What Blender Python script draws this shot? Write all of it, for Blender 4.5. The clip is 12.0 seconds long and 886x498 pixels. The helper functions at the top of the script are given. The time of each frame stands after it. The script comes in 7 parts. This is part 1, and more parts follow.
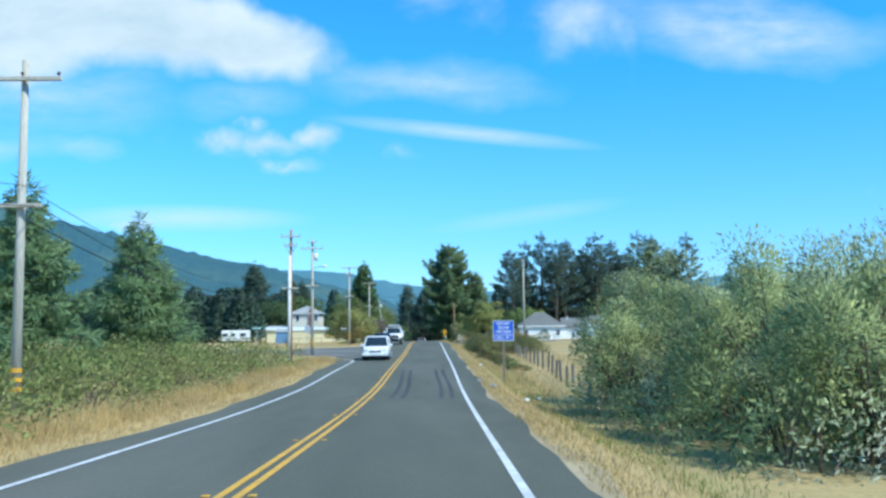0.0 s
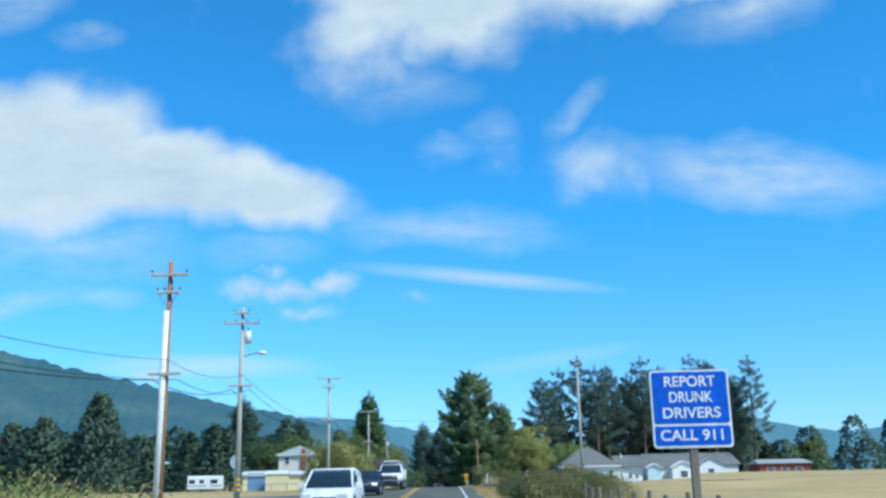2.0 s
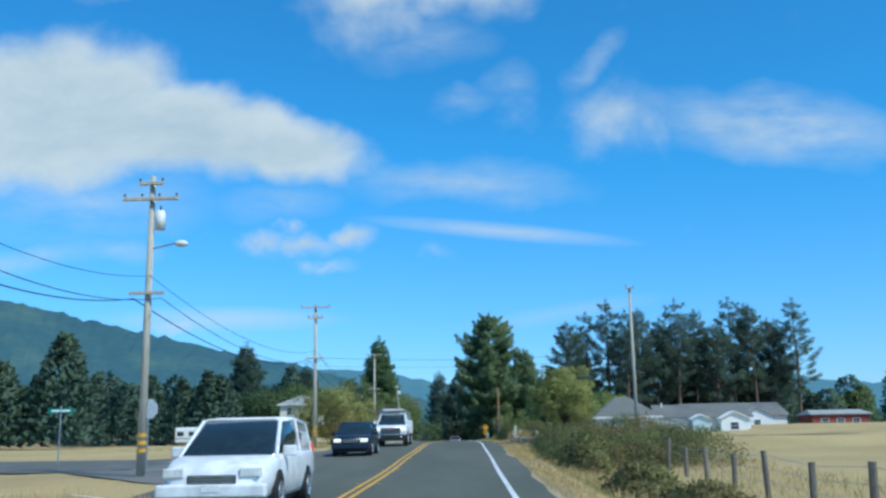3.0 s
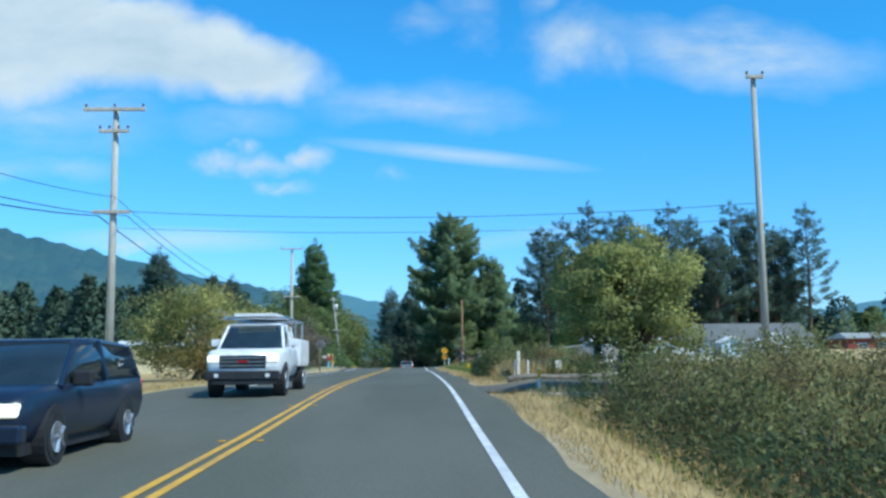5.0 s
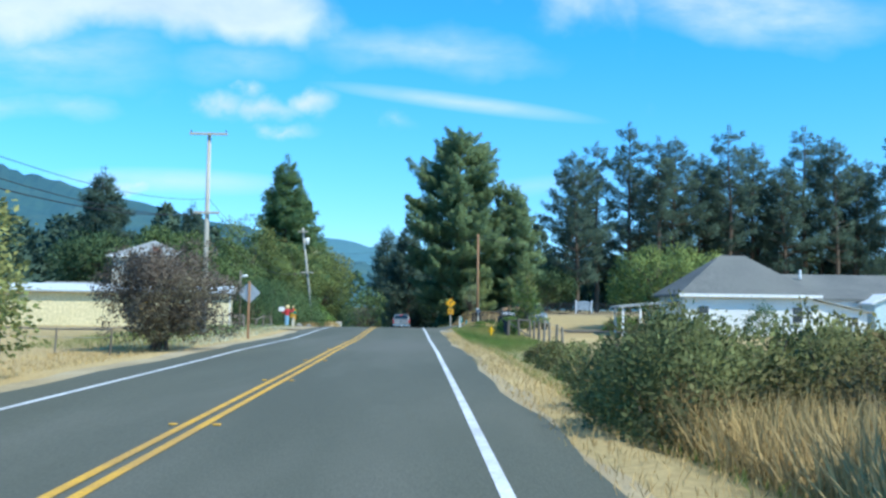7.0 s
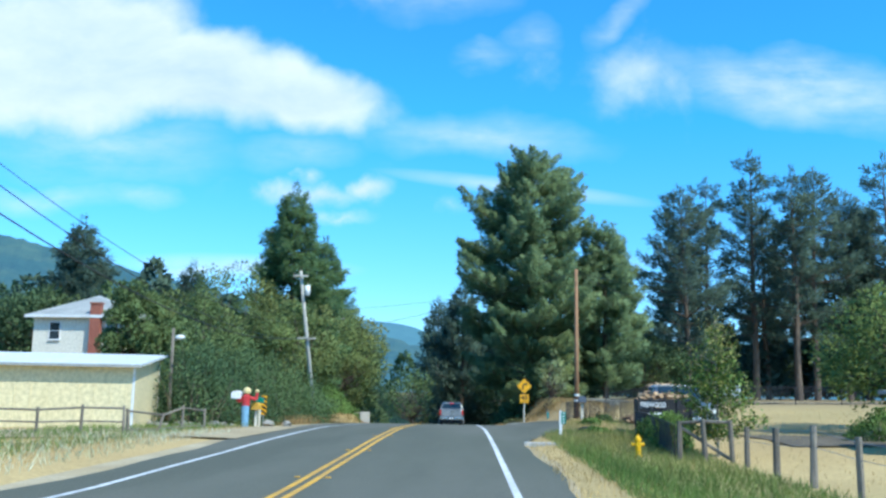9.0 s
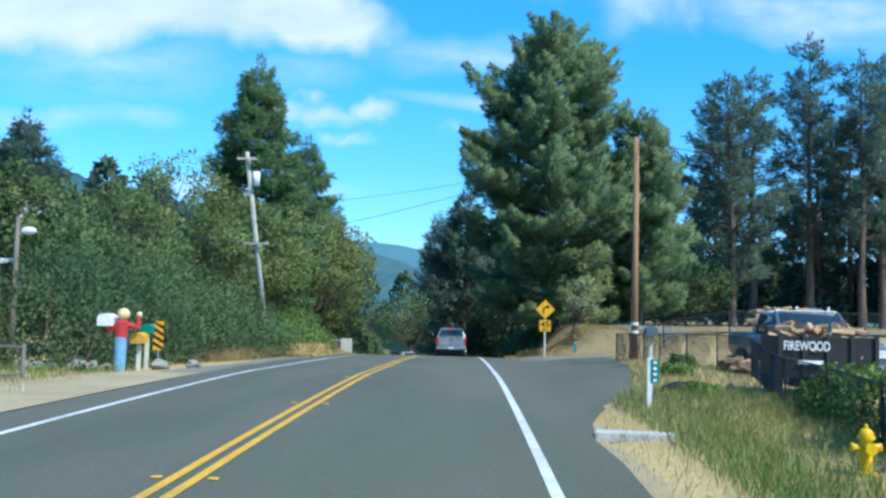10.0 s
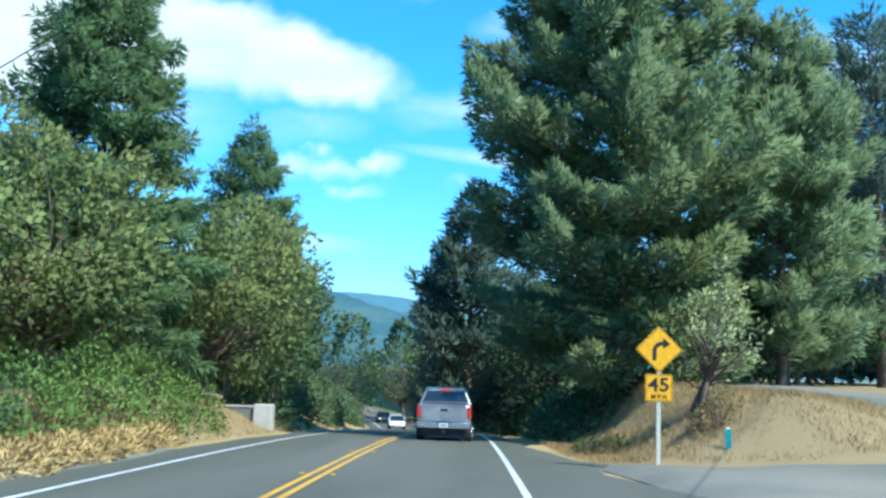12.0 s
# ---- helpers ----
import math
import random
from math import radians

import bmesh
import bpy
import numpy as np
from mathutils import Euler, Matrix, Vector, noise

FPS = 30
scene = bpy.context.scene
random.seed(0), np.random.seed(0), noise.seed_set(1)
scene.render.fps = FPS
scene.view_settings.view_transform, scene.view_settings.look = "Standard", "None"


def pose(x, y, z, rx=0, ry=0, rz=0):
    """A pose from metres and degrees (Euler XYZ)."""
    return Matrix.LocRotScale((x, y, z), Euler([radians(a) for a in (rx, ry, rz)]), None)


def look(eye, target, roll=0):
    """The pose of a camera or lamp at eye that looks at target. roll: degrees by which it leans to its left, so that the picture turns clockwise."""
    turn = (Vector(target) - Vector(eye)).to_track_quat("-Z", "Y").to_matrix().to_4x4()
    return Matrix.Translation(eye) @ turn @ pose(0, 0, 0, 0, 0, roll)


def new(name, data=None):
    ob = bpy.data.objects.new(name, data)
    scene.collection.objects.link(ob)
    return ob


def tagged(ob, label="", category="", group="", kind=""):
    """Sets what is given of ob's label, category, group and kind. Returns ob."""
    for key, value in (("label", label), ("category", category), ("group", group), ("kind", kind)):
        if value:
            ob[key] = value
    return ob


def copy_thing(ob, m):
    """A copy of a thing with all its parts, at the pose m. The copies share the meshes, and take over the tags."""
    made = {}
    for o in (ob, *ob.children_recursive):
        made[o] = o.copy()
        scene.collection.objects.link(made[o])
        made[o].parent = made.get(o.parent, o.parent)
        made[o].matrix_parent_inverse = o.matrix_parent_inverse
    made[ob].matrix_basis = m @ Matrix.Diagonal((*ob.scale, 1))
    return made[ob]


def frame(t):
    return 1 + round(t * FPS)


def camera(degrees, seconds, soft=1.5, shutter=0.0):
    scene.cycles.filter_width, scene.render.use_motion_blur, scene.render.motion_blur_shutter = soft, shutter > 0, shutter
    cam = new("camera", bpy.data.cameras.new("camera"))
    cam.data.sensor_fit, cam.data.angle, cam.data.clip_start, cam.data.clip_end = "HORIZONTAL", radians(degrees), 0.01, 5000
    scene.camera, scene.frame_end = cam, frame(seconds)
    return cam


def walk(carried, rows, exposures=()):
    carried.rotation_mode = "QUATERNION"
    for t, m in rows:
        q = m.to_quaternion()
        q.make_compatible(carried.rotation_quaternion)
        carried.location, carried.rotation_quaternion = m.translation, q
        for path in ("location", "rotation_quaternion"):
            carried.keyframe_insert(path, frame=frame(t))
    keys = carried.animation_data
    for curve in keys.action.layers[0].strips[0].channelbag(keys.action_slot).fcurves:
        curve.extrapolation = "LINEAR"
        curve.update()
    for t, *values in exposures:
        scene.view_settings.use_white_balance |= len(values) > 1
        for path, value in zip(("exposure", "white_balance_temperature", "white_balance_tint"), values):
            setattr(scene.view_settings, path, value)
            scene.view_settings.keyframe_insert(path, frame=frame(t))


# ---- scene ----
# ---- camera ----
cam = camera(50.3, 12.0, soft=2.6)
PATH = [
    (0, (0.400, -0.019, 1.547), (0.520, 9.935, 2.496), -0.59),
    (0.5, (0.553, 8.602, 1.255), (0.480, 18.540, 2.364), -0.78),
    (1, (0.724, 17.322, 1.139), (0.484, 27.261, 2.213), -0.98),
    (1.5, (0.800, 25.809, 1.008), (0.753, 35.624, 2.924), -1.50),
    (2, (0.794, 34.231, 0.972), (0.737, 43.923, 3.434), -1.12),
    (2.5, (0.786, 43.057, 1.032), (0.509, 52.670, 3.775), -1.57),
    (3, (0.692, 52.029, 1.288), (0.443, 61.827, 3.271), -1.03),
    (5, (0.619, 84.948, 1.853), (0.814, 94.877, 3.031), -0.59),
    (5.5, (0.609, 92.929, 2.127), (0.530, 102.894, 2.961), -0.08),
    (6, (0.691, 100.124, 2.217), (0.553, 110.111, 2.708), -0.48),
    (6.5, (0.685, 107.868, 2.460), (1.232, 117.851, 2.675), 0.79),
    (7, (0.575, 116.145, 2.647), (0.755, 126.123, 3.277), 0.79),
    (9, (0.232, 147.455, 2.661), (-0.187, 157.332, 4.169), 0.97),
    (9.5, (0.107, 155.344, 2.750), (-0.188, 165.234, 4.195), 1.33),
    (10, (-0.047, 163.004, 2.812), (-0.494, 172.969, 3.505), 1.45),
    (10.5, (-0.127, 170.310, 2.892), (-0.737, 180.273, 3.483), 1.44),
    (11, (-0.299, 177.427, 2.879), (-0.760, 187.397, 3.498), 1.24),
    (11.5, (-0.424, 184.473, 2.790), (-0.725, 194.424, 3.724), 2.15),
    (12, (-0.610, 191.619, 2.638), (-1.131, 201.527, 3.891), 1.93),
]
walk(cam, [(t, look(eye, target, roll)) for t, eye, target, roll in PATH], exposures=[(t, e, 5900, 2) for t, e in ((0, 0.2), (1, 0.15), (1.5, 0.05), (2, 0.02), (2.5, -0.05), (3, -0.2), (5, 0.0), (6, -0.05), (7, 0.29), (9, 0.36), (9.5, 0.36), (10, 0.32), (10.5, 0.51), (11, 0.57), (11.5, 0.6), (12, 0.66))])

# ---- light: a clear late-morning sky with cumulus, sun high on the right and a little behind ----
SUN_ELEV, SUN_AZ = 50.0, 131.0  # degrees; azimuth clockwise from +y
sun = new("sun", bpy.data.lights.new("sun", "SUN"))
sun.data.energy, sun.data.angle, sun.data.color = 4.4, radians(0.53), (1.0, 0.94, 0.82)
sdir = Vector((math.sin(radians(SUN_AZ)) * math.cos(radians(SUN_ELEV)), math.cos(radians(SUN_AZ)) * math.cos(radians(SUN_ELEV)), math.sin(radians(SUN_ELEV))))
sun.matrix_world = look((sdir * 100)[:], (0, 0, 0))

world = bpy.data.worlds.new("sky")
scene.world = world
world.use_nodes = True
wn, wl = world.node_tree.nodes, world.node_tree.links
wn.clear()


def wmath(op, a, b=None, c=None, clamp=False):
    n = wn.new("ShaderNodeMath")
    n.operation, n.use_clamp = op, clamp
    for i, v in enumerate((a, b, c)):
        if v is None:
            continue
        if isinstance(v, (int, float)):
            n.inputs[i].default_value = v
        else:
            wl.new(v, n.inputs[i])
    return n.outputs[0]


sky = wn.new("ShaderNodeTexSky")
sky.sky_type, sky.sun_disc = "NISHITA", False
sky.sun_elevation, sky.sun_rotation = radians(SUN_ELEV), radians(SUN_AZ)
sky.air_density, sky.dust_density, sky.ozone_density = 1.0, 0.3, 2.2
tint = wn.new("ShaderNodeMix")
tint.data_type, tint.blend_type = "RGBA", "MULTIPLY"
tint.inputs[0].default_value = 1.0
wl.new(sky.outputs[0], tint.inputs[6])
coord = wn.new("ShaderNodeTexCoord")
sep = wn.new("ShaderNodeSeparateXYZ")
wl.new(coord.outputs["Generated"], sep.inputs[0])
height_tint = wn.new("ShaderNodeMix")  # paler air towards the horizon
height_tint.data_type = "RGBA"
wl.new(wmath("MULTIPLY", sep.outputs[2], 3.6, clamp=True), height_tint.inputs[0])
height_tint.inputs[6].default_value, height_tint.inputs[7].default_value = (0.53, 0.73, 1.10, 1), (0.275, 0.91, 1.27, 1)
wl.new(height_tint.outputs[2], tint.inputs[7])
depth = wmath("MAXIMUM", sep.outputs[1], 0.05)
u_, v_ = wmath("DIVIDE", sep.outputs[0], depth), wmath("DIVIDE", sep.outputs[2], depth)
flat = wn.new("ShaderNodeCombineXYZ")
wl.new(u_, flat.inputs[0]), wl.new(v_, flat.inputs[1])


def wnoise(vec, scale, detail, rough=0.55, stretch=(1, 1, 1)):
    m = wn.new("ShaderNodeMapping")
    m.inputs["Scale"].default_value = stretch
    wl.new(vec, m.inputs[0])
    n = wn.new("ShaderNodeTexNoise")
    n.inputs["Scale"].default_value, n.inputs["Detail"].default_value, n.inputs["Roughness"].default_value = scale, detail, rough
    wl.new(m.outputs[0], n.inputs["Vector"])
    return n


warp = wnoise(flat.outputs[0], 10, 4, 0.5)
off = wn.new("ShaderNodeVectorMath")
off.operation = "MULTIPLY_ADD"
wl.new(warp.outputs["Color"], off.inputs[0])
off.inputs[1].default_value, off.inputs[2].default_value = (0.085, 0.06, 0), (-0.0425, -0.03, 0)
moved = wn.new("ShaderNodeVectorMath")
moved.operation = "ADD"
wl.new(flat.outputs[0], moved.inputs[0]), wl.new(off.outputs[0], moved.inputs[1])

lumps = wnoise(flat.outputs[0], 30, 6, 0.6)  # gentler billows for the small clouds
off2 = wn.new("ShaderNodeVectorMath")
off2.operation = "MULTIPLY_ADD"
wl.new(lumps.outputs["Color"], off2.inputs[0])
off2.inputs[1].default_value, off2.inputs[2].default_value = (0.05, 0.03, 0), (-0.025, -0.015, 0)
small = wn.new("ShaderNodeVectorMath")
small.operation = "ADD"
wl.new(flat.outputs[0], small.inputs[0]), wl.new(off2.outputs[0], small.inputs[1])
SMALL = small.outputs[0]


def blob(u, v, a, b, turn, weight, vec=None):
    m = wn.new("ShaderNodeMapping")
    m.vector_type = "TEXTURE"
    m.inputs["Location"].default_value, m.inputs["Rotation"].default_value, m.inputs["Scale"].default_value = (u, v, 0), (0, 0, radians(turn)), (a, b, 1)
    wl.new(vec or moved.outputs[0], m.inputs[0])
    n = wn.new("ShaderNodeVectorMath")
    n.operation = "LENGTH"
    wl.new(m.outputs[0], n.inputs[0])
    return wmath("MULTIPLY", wmath("SUBTRACT", 1.0, n.outputs["Value"], clamp=True), weight)


def joined(values):
    out = values[0]
    for v in values[1:]:
        out = wmath("MAXIMUM", out, v)
    return out


heaps = joined([  # cumulus: u, v, half-width, half-height, turn, weight
    blob(-0.47, 0.37, 0.20, 0.115, 0, 1.7), blob(-0.33, 0.35, 0.17, 0.075, -8, 1.6), blob(-0.22, 0.334, 0.165, 0.055, -14, 1.4), blob(-0.445, 0.405, 0.075, 0.06, 0, 1.5),
    blob(-0.62, 0.36, 0.2, 0.09, 10, 1.4), blob(0.02, 0.60, 0.24, 0.15, 12, 1.5), blob(0.24, 0.60, 0.20, 0.085, 12, 1.4), blob(-0.10, 0.52, 0.11, 0.12, 0, 0.8),
    blob(-0.217, 0.213, 0.05, 0.024, 0, 0.6, SMALL), blob(-0.172, 0.210, 0.085, 0.02, 0, 0.6, SMALL), blob(-0.127, 0.216, 0.042, 0.022, 6, 0.64, SMALL), blob(-0.19, 0.229, 0.026, 0.022, 0, 0.55, SMALL), blob(-0.153, 0.186, 0.05, 0.014, 0, 0.52, SMALL),
    blob(-0.034, 0.202, 0.04, 0.018, -8, 0.36, SMALL), blob(0.175, 0.352, 0.10, 0.06, 8, 0.52), blob(0.29, 0.335, 0.05, 0.035, 0, 0.46), blob(0.055, 0.345, 0.05, 0.045, 0, 0.2), blob(-0.31, 0.125, 0.05, 0.012, 0, 0.6, SMALL)])
veils = joined([  # thin cloud
    blob(0.33, 0.335, 0.21, 0.05, -8, 0.8), blob(0.15, 0.415, 0.06, 0.02, 40, 0.45), blob(0.0, 0.364, 0.04, 0.02, 0, 0.4), blob(0.05, 0.385, 0.04, 0.03, 60, 0.3),
    blob(0.0, 0.28, 0.16, 0.035, -3, 0.55), blob(-0.42, 0.265, 0.17, 0.05, 0, 0.5), blob(-0.52, 0.58, 0.09, 0.06, 10, 0.7), blob(-0.41, 0.515, 0.05, 0.025, -10, 0.5),
    blob(-0.48, 0.207, 0.12, 0.02, 3, 0.5), blob(-0.2, 0.265, 0.09, 0.03, 0, 0.45), blob(0.36, 0.54, 0.12, 0.05, 14, 0.6), blob(-0.37, 0.21, 0.05, 0.016, 0, 0.45), blob(-0.05, 0.44, 0.1, 0.04, 0, 0.4)])
bars_ = joined([  # drawn-out streaks
    blob(0.035, 0.221, 0.165, 0.011, -6.5, 1.25, flat.outputs[0]), blob(-0.27, 0.131, 0.15, 0.016, -1, 1.1, flat.outputs[0]), blob(0.1, 0.13, 0.12, 0.012, 8, 0.45, flat.outputs[0])])
grain = wnoise(flat.outputs[0], 15, 7, 0.54)
grain2 = wnoise(flat.outputs[0], 18, 6, 0.6, (0.45, 1.3, 1))
fade = wn.new("ShaderNodeMapRange")
fade.interpolation_type = "SMOOTHSTEP"
fade.inputs["From Min"].default_value, fade.inputs["From Max"].default_value = 0.08, 0.8
wl.new(wmath("ADD", heaps, wmath("MULTIPLY", wmath("SUBTRACT", grain.outputs[0], 0.5), 0.75)), fade.inputs[0])
thin = wmath("MULTIPLY", wmath("MULTIPLY", veils, wmath("SUBTRACT", wmath("MULTIPLY", grain2.outputs[0], 2.6), 0.65, clamp=True)), 1.1)
lines_ = wmath("MULTIPLY", bars_, wmath("MULTIPLY_ADD", grain2.outputs[0], 1.2, 0.1), clamp=True)
ahead = wn.new("ShaderNodeMapRange")
ahead.inputs["From Min"].default_value, ahead.inputs["From Max"].default_value = 0.15, 0.35
wl.new(sep.outputs[1], ahead.inputs[0])
cover = wmath("MULTIPLY", wmath("MAXIMUM", wmath("MAXIMUM", fade.outputs[0], thin), wmath("MULTIPLY", lines_, 0.75), clamp=True), wmath("MULTIPLY", ahead.outputs[0], 0.95))
shade = wn.new("ShaderNodeMapRange")  # thick cloud is greyer
shade.inputs["From Min"].default_value, shade.inputs["From Max"].default_value = 0.35, 1.25
broad = wnoise(moved.outputs[0], 9, 5, 0.6, (0.6, 1.3, 1))
wl.new(wmath("ADD", wmath("MULTIPLY", heaps, 0.45), wmath("MULTIPLY_ADD", broad.outputs[0], 2.6, -0.95)), shade.inputs[0])
cloud = wn.new("ShaderNodeMix")
cloud.data_type = "RGBA"
wl.new(shade.outputs[0], cloud.inputs[0])
cloud.inputs[6].default_value, cloud.inputs[7].default_value = (0.86, 0.93, 0.98, 1), (0.62, 0.75, 0.84, 1)
bg1, bg2, blend = wn.new("ShaderNodeBackground"), wn.new("ShaderNodeBackground"), wn.new("ShaderNodeMixShader")
wl.new(tint.outputs[2], bg1.inputs[0]), wl.new(cloud.outputs[2], bg2.inputs[0])
bg1.inputs[1].default_value, bg2.inputs[1].default_value = 0.165, 0.88
wl.new(cover, blend.inputs[0]), wl.new(bg1.outputs[0], blend.inputs[1]), wl.new(bg2.outputs[0], blend.inputs[2])
wo = wn.new("ShaderNodeOutputWorld")
wl.new(blend.outputs[0], wo.inputs[0])


# ---- materials ----
def surf(name, c1, c2, scale=1.0, fine=12.0, rough=0.8, bump=0.3, metallic=0.0, island=0.0, things=0.0, through_=0.0, spec=0.3, c3=None, patch=0.25, stretch=(1, 1, 1), emit=None):
    """Two-scale mottled surface: c1 to c2 by noise, c3 in larger patches; island/things: value spread per loose piece or object."""
    m = bpy.data.materials.new(name)
    m.use_nodes = True
    nt = m.node_tree
    n, l = nt.nodes, nt.links
    b = n["Principled BSDF"]
    b.inputs["Roughness"].default_value, b.inputs["Metallic"].default_value, b.inputs["Specular IOR Level"].default_value = rough, metallic, spec
    tc, mp = n.new("ShaderNodeTexCoord"), n.new("ShaderNodeMapping")
    mp.inputs["Scale"].default_value = stretch
    l.new(tc.outputs["Object"], mp.inputs[0])

    def noise_(s, d, r=0.6):
        k = n.new("ShaderNodeTexNoise")
        k.inputs["Scale"].default_value, k.inputs["Detail"].default_value, k.inputs["Roughness"].default_value = s, d, r
        l.new(mp.outputs[0], k.inputs["Vector"])
        return k.outputs[0]

    def mix_(f, a, c, kind="MIX"):
        k = n.new("ShaderNodeMix")
        k.data_type, k.blend_type = "RGBA", kind
        for s, v in ((0, f), (6, a), (7, c)):
            if isinstance(v, (int, float)):
                k.inputs[s].default_value = v
            elif isinstance(v, tuple):
                k.inputs[s].default_value = (*v, 1)
            else:
                l.new(v, k.inputs[s])
        return k.outputs[2]

    def ramp_(v, lo, hi, a=0.0, c=1.0):
        k = n.new("ShaderNodeMapRange")
        k.inputs["From Min"].default_value, k.inputs["From Max"].default_value, k.inputs["To Min"].default_value, k.inputs["To Max"].default_value = lo, hi, a, c
        l.new(v, k.inputs[0])
        return k.outputs[0]

    fine_n = noise_(fine, 4)
    col = mix_(ramp_(noise_(scale, 5), 0.35, 0.65), c1, c2)
    if c3:
        col = mix_(ramp_(noise_(scale * patch, 4), 0.47, 0.66), col, c3)
    col = mix_(1.0, col, mix_(ramp_(fine_n, 0.3, 0.7), (0.78, 0.78, 0.78), (1.18, 1.18, 1.18)), "MULTIPLY")
    if island or things:
        src = n.new("ShaderNodeNewGeometry").outputs["Random Per Island"] if island else n.new("ShaderNodeObjectInfo").outputs["Random"]
        s = island or things
        v = n.new("ShaderNodeCombineColor")
        r = ramp_(src, 0, 1, 1 - s, 1 + s)
        for i in range(3):
            l.new(r, v.inputs[i])
        col = mix_(1.0, col, v.outputs[0], "MULTIPLY")
    l.new(col, b.inputs["Base Color"])
    if bump:
        k = n.new("ShaderNodeBump")
        k.inputs["Strength"].default_value, k.inputs["Distance"].default_value = bump, 0.02
        l.new(fine_n, k.inputs["Height"])
        l.new(k.outputs[0], b.inputs["Normal"])
    if through_:
        t, ms = n.new("ShaderNodeBsdfTranslucent"), n.new("ShaderNodeMixShader")
        l.new(col, t.inputs[0])
        ms.inputs[0].default_value = through_
        l.new(b.outputs[0], ms.inputs[1]), l.new(t.outputs[0], ms.inputs[2])
        l.new(ms.outputs[0], n["Material Output"].inputs[0])
    if emit:
        b.inputs["Emission Color"].default_value, b.inputs["Emission Strength"].default_value = (*emit[:3], 1), emit[3]
    return m


def glass(name, c, rough=0.05):
    m = surf(name, c, c, 1, 3, rough, 0.0, spec=0.8)
    return m


ASPHALT = surf("asphalt", (0.092, 0.095, 0.071), (0.115, 0.118, 0.088), 0.35, 60, 0.85, 0.35, c3=(0.134, 0.131, 0.105), patch=0.5, stretch=(1, 0.18, 1))
ASPHALT_OLD = surf("asphalt_old", (0.11, 0.11, 0.1), (0.14, 0.138, 0.125), 0.6, 45, 0.9, 0.4, c3=(0.2, 0.19, 0.17))
ASPHALT_DARK = surf("asphalt_dark", (0.10, 0.092, 0.078), (0.13, 0.118, 0.098), 0.9, 45, 0.9, 0.5, c3=(0.2, 0.165, 0.115), patch=0.6)
RUBBER_STAIN = surf("rubber_stain", (0.05, 0.05, 0.048), (0.075, 0.074, 0.07), 1.2, 30, 0.8, 0.2, stretch=(1, 0.2, 1))
PAINT_WHITE = surf("road_paint_white", (0.72, 0.73, 0.73), (0.55, 0.56, 0.56), 2.0, 25, 0.6, 0.2, c3=(0.5, 0.5, 0.5))
PAINT_YELLOW = surf("road_paint_yellow", (0.72, 0.40, 0.035), (0.6, 0.33, 0.04), 2.0, 25, 0.6, 0.2, c3=(0.5, 0.29, 0.06))
GRAVEL = surf("gravel", (0.43, 0.34, 0.2), (0.34, 0.27, 0.165), 1.5, 30, 0.95, 0.8, c3=(0.46, 0.38, 0.25))
GRAVEL_GREY = surf("grey_gravel", (0.22, 0.21, 0.17), (0.175, 0.168, 0.135), 1.2, 30, 0.95, 0.6, c3=(0.26, 0.24, 0.19))
DIRT = surf("dark_soil", (0.10, 0.085, 0.065), (0.15, 0.125, 0.09), 1.0, 18, 0.95, 0.8)
WOOD_POLE = surf("weathered_pole_wood", (0.52, 0.49, 0.42), (0.38, 0.355, 0.30), 2.0, 14, 0.9, 0.5, stretch=(3, 3, 0.25))
WOOD_BROWN = surf("brown_pole_wood", (0.40, 0.22, 0.12), (0.28, 0.15, 0.08), 1.5, 14, 0.85, 0.5, stretch=(3, 3, 0.25))
WOOD_GREY = surf("grey_fence_wood", (0.24, 0.21, 0.17), (0.15, 0.13, 0.11), 2.0, 18, 0.95, 0.6, stretch=(3, 3, 0.5), things=0.25)
WOOD_PALE = surf("pale_weathered_wood", (0.66, 0.63, 0.54), (0.50, 0.47, 0.39), 2.0, 18, 0.9, 0.5, things=0.15)
WHITE_PIPE = surf("white_conduit", (0.78, 0.78, 0.76), (0.68, 0.68, 0.66), 2.0, 20, 0.5, 0.1)
STEEL = surf("galvanised_steel", (0.42, 0.43, 0.44), (0.33, 0.34, 0.35), 3.0, 25, 0.45, 0.1, metallic=0.7)
DARK_METAL = surf("dark_metal", (0.03, 0.03, 0.033), (0.045, 0.045, 0.05), 3.0, 25, 0.5, 0.1)
CABLE = surf("black_cable", (0.025, 0.025, 0.028), (0.035, 0.035, 0.04), 3.0, 10, 0.6, 0.0)
CERAMIC = surf("brown_ceramic", (0.13, 0.07, 0.05), (0.18, 0.1, 0.07), 5, 20, 0.25, 0.0)
BARK = surf("bark", (0.17, 0.13, 0.10), (0.10, 0.075, 0.055), 2.0, 14, 0.95, 0.8, stretch=(2, 2, 0.4))
LEAF_PINE = surf("pine_needles", (0.28, 0.38, 0.20), (0.19, 0.29, 0.155), 0.22, 3, 0.7, 0.0, island=0.2, through_=0.45, c3=(0.29, 0.34, 0.14), spec=0.14)
LEAF_ROW = surf("row_pine_needles", (0.145, 0.215, 0.165), (0.1, 0.16, 0.123), 0.22, 3, 0.7, 0.0, island=0.2, through_=0.45, spec=0.14)
LEAF_FIR = surf("fir_needles", (0.19, 0.3, 0.14), (0.12, 0.21, 0.1), 0.25, 3, 0.7, 0.0, island=0.2, through_=0.45, c3=(0.23, 0.32, 0.12), spec=0.14)
LEAF_YOUNG = surf("young_fir_needles", (0.27, 0.39, 0.20), (0.18, 0.28, 0.13), 0.25, 3, 0.7, 0.0, island=0.2, through_=0.45, c3=(0.32, 0.40, 0.19), spec=0.14)
